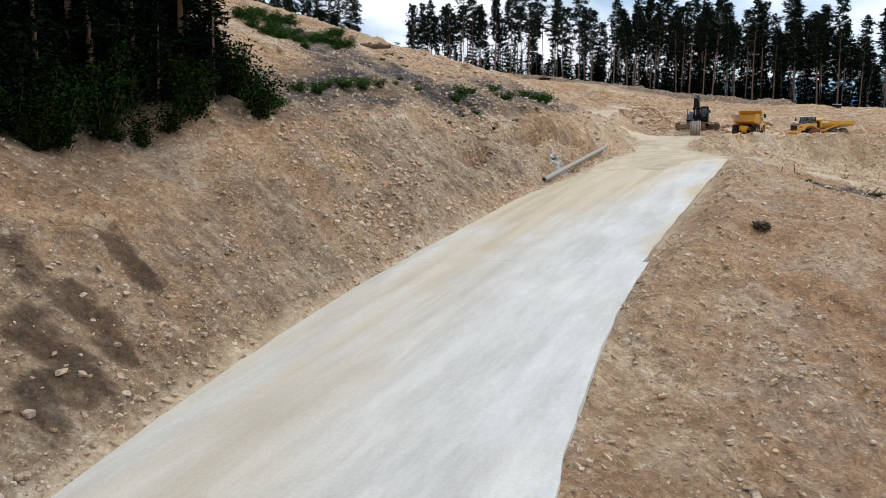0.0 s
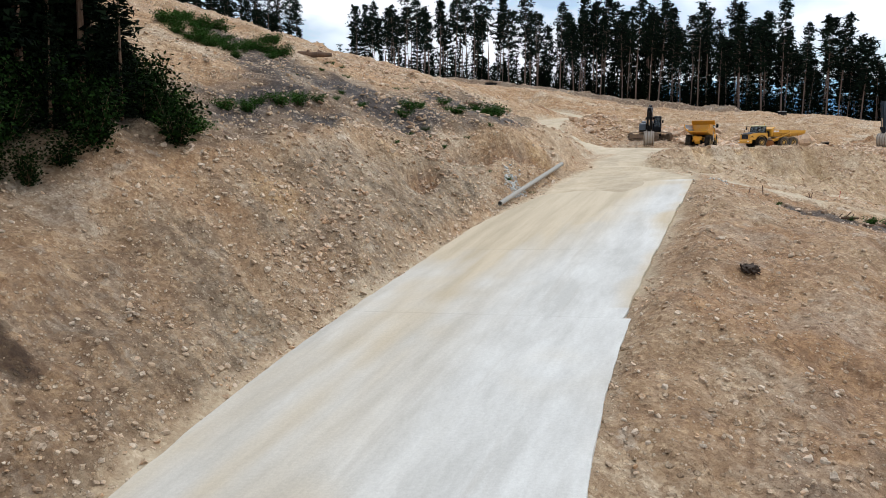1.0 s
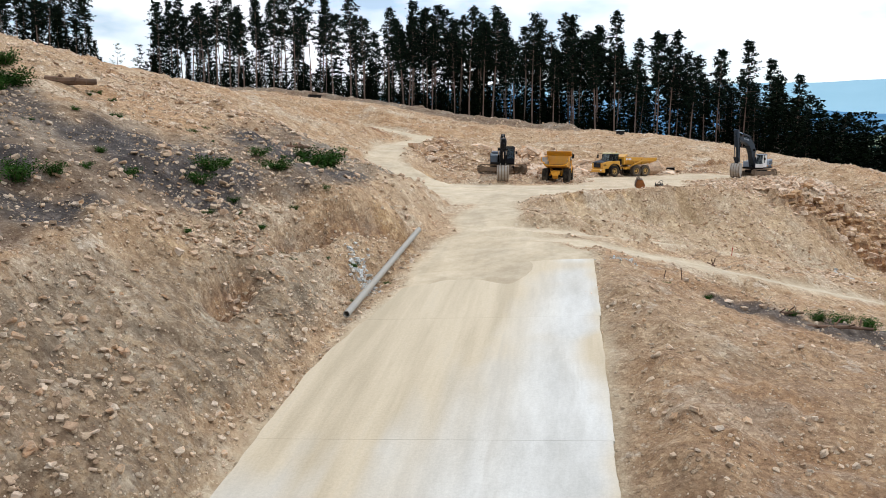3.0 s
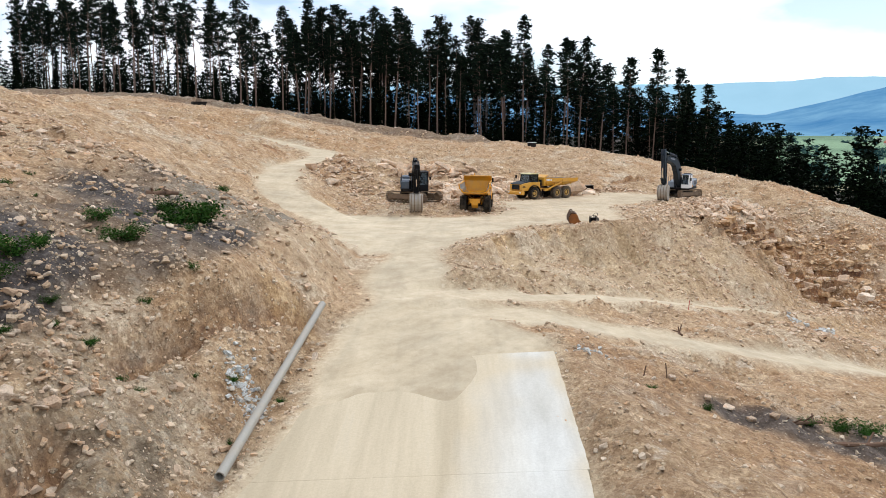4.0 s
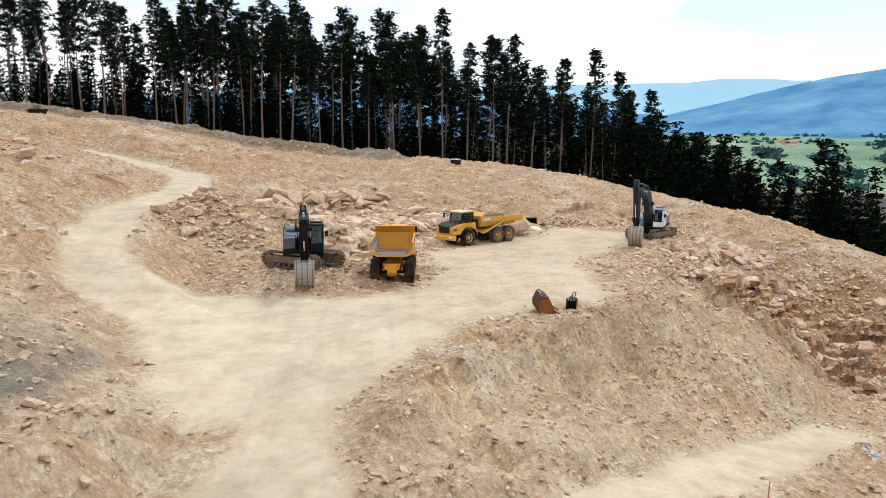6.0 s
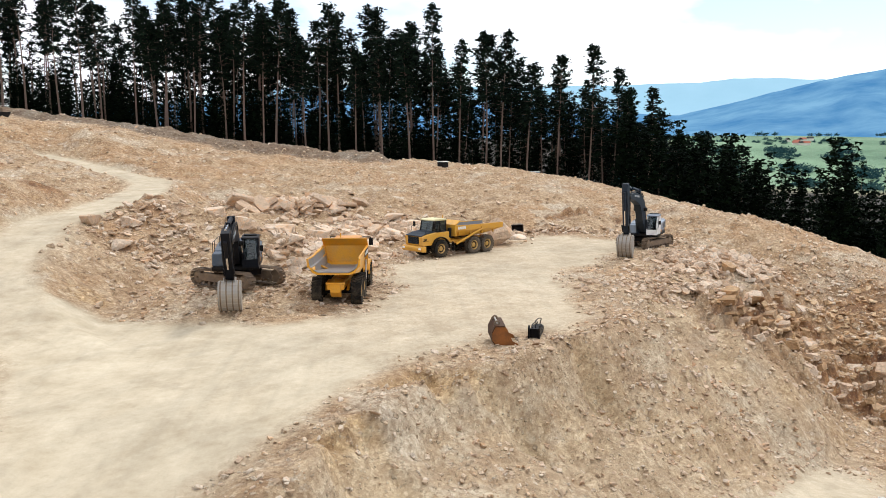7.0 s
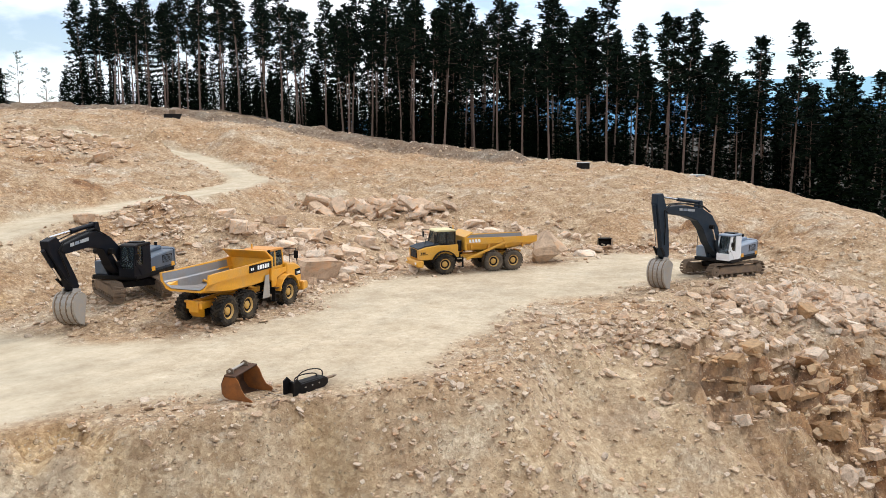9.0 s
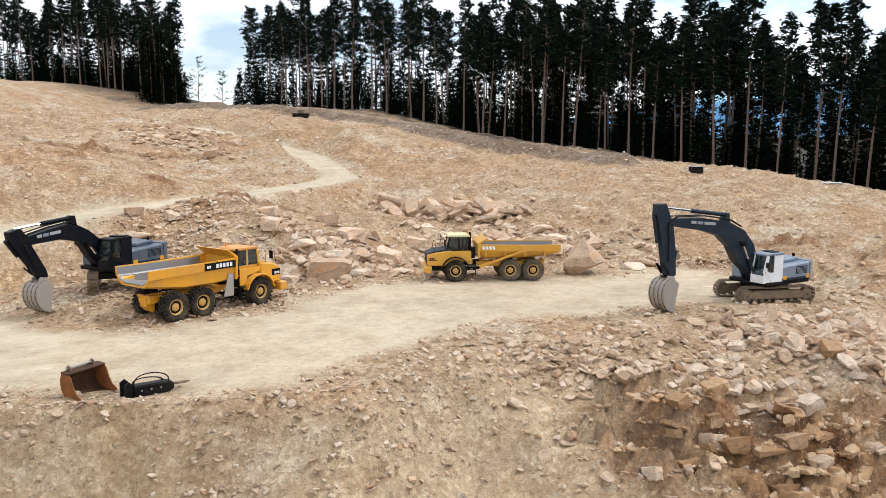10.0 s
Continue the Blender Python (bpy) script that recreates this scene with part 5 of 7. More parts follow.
        for side in (-1, 1):
            part("door_panel", prism([(2.1, 1.45), (3.9, 1.45), (3.85, 2.2), (2.1, 2.24)], side * 1.10 - 0.03, side * 1.10 + 0.03, 0.015), paint, cab)
    part("exhaust_stack", rod((1.88, -0.95, 1.9), (1.88, -0.95, 3.35), 0.09, 12), BLACK, t)
    part("air_cleaner", rod((1.9, 0.95, 1.7), (1.9, 0.95, 2.5), 0.17, 14), BLACK, t)
    bm = bmesh.new()
    add_rod(bm, (2.2, 0.4, 3.35), (2.2, 0.4, 3.62), 0.05, 8)
    part("beacon", bm, DEEP_YELLOW, cab)
    for side in (-1, 1):
        mirror = part("mirror", block(3.98, 4.04, side * 1.35 - 0.14, side * 1.35 + 0.14, 2.62, 3.08, 0.015), BLACK, cab)
        part("bracket", bent_rod([(3.6, side * 0.8, 3.22), (4.1, side * 1.3, 3.2), (4.0, side * 1.35, 3.05)], 0.02), BLACK, mirror)
        rail = [(3.9, side * 0.95, 2.2), (3.9, side * 0.98, 2.85), (4.6, side * 0.98, 2.75), (4.7, side * 0.98, 2.2)]
        part("handrail", bent_rod(rail, 0.018), BLACK, t)
    for x in (3.2, -0.78, -2.45):
        for side in (-1, 1):
            add_wheel(t, x, side, RUBBER if swede or x > 0 else DUSTY_RUBBER, "tyre" if swede or x > 0 else "dusty_tyre")
    return t


def track_loop(half, r, height_top):
    """Side outline of a track belt."""
    pts = []
    for a in np.linspace(-math.pi / 2, math.pi / 2, 7):
        pts.append((half + r * math.cos(a), r + r * math.sin(a)))
    pts.append((0.0, 2 * r - 0.03))
    for a in np.linspace(math.pi / 2, 3 * math.pi / 2, 7):
        pts.append((-half + r * math.cos(a), r + r * math.sin(a)))
    return pts


FADED = plain("faded_lettering", (0.34, 0.36, 0.38), 0.6, 0, 0.5)


def excavator(m, turn, label, arm, paint, cab_paint, rear_paint):
    """Crawler excavator; the upper works stand turned against the tracks."""
    t = thing("excavator", m, label, "excavator", "excavators on the platform")
    half, r = 2.05, 0.50
    loop = track_loop(half, r, 1.0)
    length = [0.0]
    closed = loop + loop[:1]
    for a, b in zip(closed, closed[1:]):
        length.append(length[-1] + math.hypot(b[0] - a[0], b[1] - a[1]))
    shoes = 48
    for side in (-1, 1):
        y = side * 1.33
        frame_bm = bmesh.new()
        add_prism(frame_bm, [(-1.75, 0.28), (1.75, 0.28), (1.9, 0.5), (1.6, 0.80), (-1.6, 0.80), (-1.9, 0.5)], y - 0.2, y + 0.2)
        frame_ob = part("track_frame", soften(frame_bm, 0.03), TRACK_STEEL, t, "clay-caked track frame")
        for x in (-half, half):
            w = bmesh.new()
            add_lathe(w, [(-0.15, 0.05), (-0.15, 0.40), (0.15, 0.40), (0.22, 0.25), (0.22, 0.05)], 20)
            o = part("sprocket" if x < 0 else "idler", w, TRACK_STEEL, frame_ob)
            o.matrix_basis = pose(x, y, r, 0, 0, 0 if side > 0 else 180)
        for k in range(7):
            part("roller", rod((-1.5 + 0.5 * k, y - 0.2, 0.17), (-1.5 + 0.5 * k, y + 0.2, 0.17), 0.11, 10), TRACK_STEEL, frame_ob)
        belt = bmesh.new()
        for k in range(shoes):
            want = length[-1] * k / shoes
            i = max(j for j in range(len(length) - 1) if length[j] <= want)
            f = (want - length[i]) / (length[i + 1] - length[i])
            p, q = closed[i], closed[i + 1]
            x, z = p[0] + f * (q[0] - p[0]), p[1] + f * (q[1] - p[1])
            ang = math.atan2(q[1] - p[1], q[0] - p[0])
            for dx, dz, lx, lz in ((0, 0, 0.195, 0.035), (-0.05, -0.045, 0.03, 0.06), (0.05, -0.045, 0.03, 0.06)):
                mm = Matrix.Translation((x, y, z)) @ Matrix.Rotation(-ang, 4, "Y") @ Matrix.Translation((dx, 0, dz)) @ Matrix.Diagonal((lx, 0.62, lz, 1))
                bmesh.ops.create_cube(belt, size=1.0, matrix=mm)
        part("track", belt, TRACK_STEEL, t, "dusty steel crawler track")
    under = bmesh.new()
    add_box(under, -0.9, 0.9, -1.2, 1.2, 0.55, 0.92)
    add_rod(under, (0, 0, 0.9), (0, 0, 1.12), 0.72, 24)
    part("undercarriage", under, BLACK, t)
    # upper works: a turned frame of parts
    U = pose(0, 0, 0, 0, 0, turn)

    def up(name, bm, mat, label="", parent=None):
        bmesh.ops.transform(bm, matrix=U, verts=bm.verts)
        return part(name, bm, mat, parent or t, label)

    up("deck", block(-2.5, 1.55, -1.42, 1.42, 1.12, 1.36, 0.03), BLACK)
    house = up("engine_house", prism([(-2.55, 1.36), (0.2, 1.36), (0.2, 2.20), (-0.4, 2.28), (-2.5, 2.42)], -1.42, 1.42, 0.06), rear_paint)
    up("hood", prism([(-2.4, 2.42), (-0.9, 2.32), (-0.95, 2.55), (-2.3, 2.66)], -1.2, 0.7, 0.05), rear_paint, parent=house)
    tail = bmesh.new()
    ring = [(-2.5, -1.45), (-3.05, -1.2), (-3.25, -0.6), (-3.3, 0), (-3.25, 0.6), (-3.05, 1.2), (-2.5, 1.45)]
    a = [tail.verts.new((x, y, 1.25)) for x, y in ring]
    b = [tail.verts.new((x, y, 2.45)) for x, y in ring]
    tail.faces.new(a)
    tail.faces.new(b[::-1])
    for i in range(7):
        j = (i + 1) % 7
        tail.faces.new((a[i], b[i], b[j], a[j]))
    up("counterweight", soften(tail, 0.06, 2), rear_paint)
    for side in (-1, 1):
        y = side * 1.425
        grille = up("grille", block(-2.25, -1.2, y - 0.012, y + 0.012, 1.72, 2.18, 0), BLACK, parent=house)
        for k in range(6):
            up("slat", block(-2.22, -1.23, y - 0.02, y + 0.02, 1.75 + 0.07 * k, 1.78 + 0.07 * k, 0), rear_paint, parent=grille)
        up("stripe", block(-2.5, 0.1, y - 0.01, y + 0.01, 1.38, 1.52, 0), GREY_BLUE, parent=house)
        for x0, x1 in ((-2.5, -2.15), (-0.35, 0.0)):
            up("marking", block(x0, x1, y - 0.016, y + 0.016, 1.40, 1.66, 0), YELLOW, "yellow reflective patch", house)
    up("exhaust_stack", rod((-1.3, -0.5, 2.5), (-1.3, -0.5, 3.0), 0.06), BLACK)
    up("air_intake", rod((-2.2, 0.4, 2.6), (-2.2, 0.4, 2.85), 0.09), BLACK)
    up("tank", block(0.2, 1.35, -1.42, -0.55, 1.36, 2.15, 0.05), rear_paint)
    box_bm = bmesh.new()
    for p, q in (((0.3, -1.35, 2.15), (0.3, -1.35, 2.85)), ((1.3, -1.35, 2.15), (1.3, -1.35, 2.85)), ((0.3, -1.35, 2.85), (1.3, -1.35, 2.85)), ((-2.2, -1.3, 2.4), (-2.2, -1.3, 2.85)), ((-2.2, -1.3, 2.85), (0.3, -1.35, 2.85))):
        add_rod(box_bm, p, q, 0.02, 6)
    up("handrail", box_bm, BLACK)
    # the cab stands on the left of the boom
    before = set(scene.objects)
    cab = add_cab(t, 0.0, 1.75, 0.42, 1.40, 1.30, 3.02, 1.95, cab_paint, 0.28, BLACK if cab_paint is not WHITE else PALE_GREY)
    for o in set(scene.objects) - before:
        o.data.transform(U)
    door = prism([(0.05, 1.34), (1.02, 1.34), (1.30, 1.75), (1.62, 2.05), (1.40, 3.0), (1.30, 3.0), (1.48, 2.1), (1.1, 1.9), (0.85, 1.9), (0.85, 3.0), (0.05, 3.0)], 1.395, 1.43, 0)
    up("door", door, cab_paint, parent=cab)
    up("rear_light_bar", block(0.3, 0.9, 0.5, 1.3, 3.17, 3.24, 0.01), BLACK, parent=cab)
    mirror = bmesh.new()
    add_box(mirror, 1.65, 1.70, 1.5, 1.72, 2.3, 2.65)
    add_rod(mirror, (1.6, 1.4, 2.5), (1.68, 1.6, 2.6), 0.015, 6)
    up("mirror", mirror, BLACK, parent=cab)
    # boom, stick and bucket
    boom_ob = up("boom", prism(arm["boom"], -0.30, 0.30, 0.03), paint, "dark steel boom")
    (ax, az), (bx, bz) = arm["letters"]
    slope = (bz - az) / (bx - ax)
    for y in (-0.335, 0.305):
        for f0, f1, mat in ((0.0, 0.46, FADED), (0.52, 0.74, PALE_GREY), (0.8, 1.0, FADED)):
            x0, x1 = ax + (bx - ax) * f0, ax + (bx - ax) * f1
            up("lettering", prism([(x0, az + slope * (x0 - ax)), (x1, az + slope * (x1 - ax)), (x1, az + slope * (x1 - ax) + 0.17), (x0, az + slope * (x0 - ax) + 0.17)], y, y + 0.03, 0), mat, "block lettering", boom_ob)
    ex, ez = arm["lift"]
    for y in (-0.46, 0.46):
        lift = up("lift_cylinder", rod((1.25, y, 1.30), (1.25 + 0.6 * (ex - 1.25), y, 1.30 + 0.6 * (ez - 1.30)), 0.12, 12), paint)
        up("piston_rod", rod((1.25 + 0.55 * (ex - 1.25), y, 1.30 + 0.55 * (ez - 1.30)), (ex, y, ez), 0.065, 10), CHROME, "bright piston rod", lift)
        up("pin", rod((ex, y - 0.14, ez), (ex, y + 0.14, ez), 0.17, 12), BLACK, parent=lift)
    (ax, az), (bx, bz) = arm["crowd"]
    mx, mz = ax + 0.55 * (bx - ax), az + 0.55 * (bz - az)
    cyl = up("stick_cylinder", rod((ax, 0, az), (mx, 0, mz), 0.13, 12), paint)
    up("piston_rod", rod((mx, 0, mz), (bx, 0, bz), 0.07, 10), CHROME, "bright piston rod", cyl)
    up("bracket", prism([(ax - 0.25, az - 0.55), (ax + 0.35, az - 0.5), (ax + 0.15, az + 0.13), (ax - 0.1, az + 0.13)], -0.22, 0.22, 0.01), paint, parent=cyl)
    stick_ob = up("stick", prism(arm["stick"], -0.24, 0.24, 0.03), paint, "dark steel stick")
    (ax, az), (bx, bz), (cx, cz) = arm["curl"]
    mx, mz = ax + 0.55 * (bx - ax), az + 0.55 * (bz - az)
    bc = up("bucket_cylinder", rod((ax, 0, az), (mx, 0, mz), 0.11, 12), paint, parent=stick_ob)
    up("piston_rod", rod((mx, 0, mz), (bx, 0, bz), 0.06, 10), CHROME, "bright piston rod", bc)
    link = bmesh.new()
    for y in (-0.3, 0.24):
        add_prism(link, [(bx - 0.08, bz + 0.06), (bx + 0.08, bz + 0.03), (cx + 0.1, cz - 0.05), (cx - 0.1, cz)], y, y + 0.06)
        add_prism(link, [(bx - 0.1, bz), (bx + 0.08, bz), (bx - 0.25, cz + 0.15), (bx - 0.42, cz + 0.2)], y + 0.03, y + 0.09)
    up("linkage", link, BLACK, parent=stick_ob)
    for y in (-0.26, 0.2, 0.3):
        pts = [(x, y * (1 + 0.1 * (k % 2)), z) for k, (x, z) in enumerate(arm["hose"])]
        up("hydraulic_hose", bent_rod(pts, 0.035), BLACK, parent=boom_ob)
    scoop = rounded(arm["scoop"])
    low = arm["scoop"][0][1] - 0.9
    bucket = up("bucket", prism(outline(scoop[::-1], 0.06), -0.62, 0.62, 0), STEEL, "scoured grey digging bucket")
    for y in (-0.64, 0.60):
        up("side_plate", prism(scoop + [(scoop[0][0] + 0.2, low)], y, y + 0.04, 0), STEEL, parent=bucket)
    for k in range(2, len(scoop) - 2, 2):
        up("wear_strip", prism(outline([scoop[k], scoop[k + 1]], 0.022), -0.61, 0.61, 0), STEEL, parent=bucket)
    for y in (-0.5, -0.17, 0.17, 0.5):
        up("rib", prism(outline(scoop[3:-2][::-1], -0.03), y - 0.035, y + 0.035, 0), TRACK_STEEL, parent=bucket)
    tx, tz = scoop[-1]
    for k in range(5):
        y = -0.54 + 0.27 * k
        up("tooth", prism([(tx + 0.1, tz - 0.06), (tx + 0.12, tz + 0.08), (tx - 0.34, tz), (tx - 0.36, tz - 0.04)], y - 0.07, y + 0.07, 0), TRACK_STEEL, parent=bucket)
    for y in (-0.34, 0.28):
        x0, e0 = scoop[0]
        up("ear", prism([(x0, e0 - 0.1), (x0 + 0.02, e0 + 0.4), (x0 + 0.6, e0 + 0.5), (x0 + 0.75, e0 + 0.2), (x0 + 0.4, e0 + 0.1)], y, y + 0.06, 0.01), STEEL, parent=bucket)
    return t


def rounded(points, cuts=3):
    """A smooth open curve through the given side outline."""
    out = []
    for i in range(len(points) - 1):
        p = [Vector(points[max(0, min(len(points) - 1, i + k))]) for k in (-1, 0, 1, 2)]
        for j in range(cuts):
            t = j / cuts
            q = 0.5 * (2 * p[1] + (p[2] - p[0]) * t + (2 * p[0] - 5 * p[1] + 4 * p[2] - p[3]) * t * t + (3 * p[1] - p[0] - 3 * p[2] + p[3]) * t ** 3)
            out.append((q.x, q.y))
    return out + [points[-1]]


REACHED = dict(boom=[(0.5, 1.5), (1.0, 1.3), (2.0, 2.0), (2.81, 2.6), (3.5, 3.6), (4.39, 4.3), (5.82, 4.70), (8.14, 5.05), (8.55, 5.28), (8.36, 5.52), (5.87, 5.46), (3.62, 5.10), (2.3, 4.55), (1.42, 3.64)],
               letters=((4.9, 4.98), (6.9, 5.18)), lift=(2.6, 3.75), crowd=((3.75, 5.55), (8.95, 6.2)),
               stick=[(8.8, 6.42), (9.45, 6.40), (9.5, 5.8), (9.2, 4.66), (8.75, 2.8), (8.55, 2.25), (8.2, 1.95), (7.85, 2.2), (7.98, 3.88), (8.22, 5.2)],
               curl=((9.55, 5.7), (8.95, 2.85), (8.5, 2.3)), hose=[(2.6, 4.8), (3.7, 5.3), (5.8, 5.6), (8.0, 5.62), (8.7, 5.3), (8.6, 4.3), (8.6, 3.0)],
               scoop=[(8.0, 1.7), (8.4, 2.0), (8.85, 1.88), (9.12, 1.48), (9.16, 1.0), (9.02, 0.55), (8.75, 0.22), (8.35, 0.02)])
TUCKED = dict(boom=[(0.4, 1.48), (0.9, 1.3), (1.6, 1.53), (2.13, 2.03), (2.8, 3.06), (4.1, 3.33), (5.9, 3.23), (6.3, 3.44), (6.15, 3.71), (4.8, 3.98), (3.48, 4.18), (2.17, 3.71), (1.25, 2.96)],
              letters=((4.1, 3.71), (5.6, 3.56)),
              lift=(2.35, 2.89),
              crowd=((3.1, 4.49), (6.75, 4.17)),
              stick=[(6.5, 4.21), (7.2, 4.03), (7.1, 3.39), (5.75, 1.57), (5.5, 1.25), (5.2, 1.1), (4.98, 1.35), (5.1, 1.76), (5.85, 3.12), (6.0, 3.58)],
              curl=((7.3, 3.58), (6.1, 1.89), (5.55, 1.48)),
              hose=[(2.4, 3.76), (3.5, 4.3), (4.8, 4.12), (6.1, 3.85), (6.5, 3.48), (6.1, 2.67), (5.8, 2.03)],
              scoop=[(5.0, 0.85), (5.35, 1.12), (5.78, 1.02), (6.05, 0.65), (6.08, 0.2), (5.92, -0.22), (5.66, -0.5), (5.3, -0.65)])


dump_truck(pose(41.85, 109.72, PAD_Z - 0.03, 0, 0, 60.1) @ Matrix.Scale(1.07, 4), "yellow articulated dump truck with an empty scoured tray", YELLOW, 0)
dump_truck(pose(58.75, 123.4, PAD_Z - 0.03, 0, 0, 192.2), "amber articulated dump truck with a black cab and hood", DEEP_YELLOW, 1)
excavator(pose(35.55, 111.9, PAD_Z + 1.02, 0, 0, 298), 250 - 298, "black and navy crawler excavator, bucket resting on rubble", TUCKED, NAVY, NAVY, SLATE)
excavator(pose(76.1, 117.6, PAD_Z + 0.05, 0, 0, 197), 215 - 197, "blue-grey crawler excavator with a white cab", REACHED, GREY_BLUE, WHITE, PALE_GREY)


# ---- rocks ----
def slab_shape(seed, sx, sy, sz, jitter=0.3):
    """A split block: the hull of a skewed box with broken corners. Triangles only."""
    rng = random.Random(seed)
    bm = bmesh.new()
    skew = rng.uniform(-0.35, 0.35)
    for x in (-1, 1):
        for y in (-1, 1):
            cut = rng.random() < 0.35
            for z in (-1, 1):
                px, py = x * rng.uniform(1 - jitter, 1), y * rng.uniform(1 - jitter, 1)
                if cut:
                    bm.verts.new(((px * 0.55 + skew * z * 0.3) * sx, py * sy, z * sz * rng.uniform(0.7, 1)))
                    py *= 0.45
                bm.verts.new(((px + skew * z * 0.3) * sx, py * sy, z * sz * rng.uniform(0.7, 1)))
    return chipped(bm, rng, 5, (sx, sy, sz))


def hulled(points):
    """The closed skin round a set of points, in triangles."""
    bm = bmesh.new()
    for p in points:
        bm.verts.new(p)
    bmesh.ops.convex_hull(bm, input=bm.verts)
    bmesh.ops.delete(bm, geom=[v for v in bm.verts if not v.link_faces], context="VERTS")
    return bm


def chipped(bm, rng, cuts, size):
    """The hull of the points, with corners struck off by flat breaks."""
    pts = [v.co.copy() for v in bm.verts]
    for _ in range(cuts):
        w = hulled(pts)
        d = Vector((rng.gauss(0, 1) / size[0], rng.gauss(0, 1) / size[1], rng.gauss(0, 0.9) / size[2])).normalized()
        far = max(v.co.dot(d) for v in w.verts)
        bmesh.ops.bisect_plane(w, geom=w.verts[:] + w.edges[:] + w.faces[:], plane_co=d * far * rng.uniform(0.72, 0.93), plane_no=d, clear_outer=True)
        pts = []
        for v in w.verts:
            if all((v.co - q).length > 0.05 * size[0] for q in pts):
                pts.append(v.co.copy())
        w.free()
    w = hulled(pts)
    bmesh.ops.triangulate(w, faces=w.faces)
    bmesh.ops.recalc_face_normals(w, faces=w.faces)
    w.verts.index_update()
    shape = ([v.co.copy() for v in w.verts], [tuple(v.index for v in f.verts) for f in w.faces])
    w.free()
    bm.free()
    return shape


def boulder_shape(seed, count, sx, sy, sz):
    """A heavier block: the hull of corners on a squashed ball."""
    rng = random.Random(seed)
    bm = bmesh.new()
    for k in range(count):
        d = Vector((rng.gauss(0, 1), rng.gauss(0, 1), rng.gauss(0, 1))).normalized()
        bm.verts.new((d.x * sx, d.y * sy, d.z * sz))
    return chipped(bm, rng, 6, (sx, sy, sz))


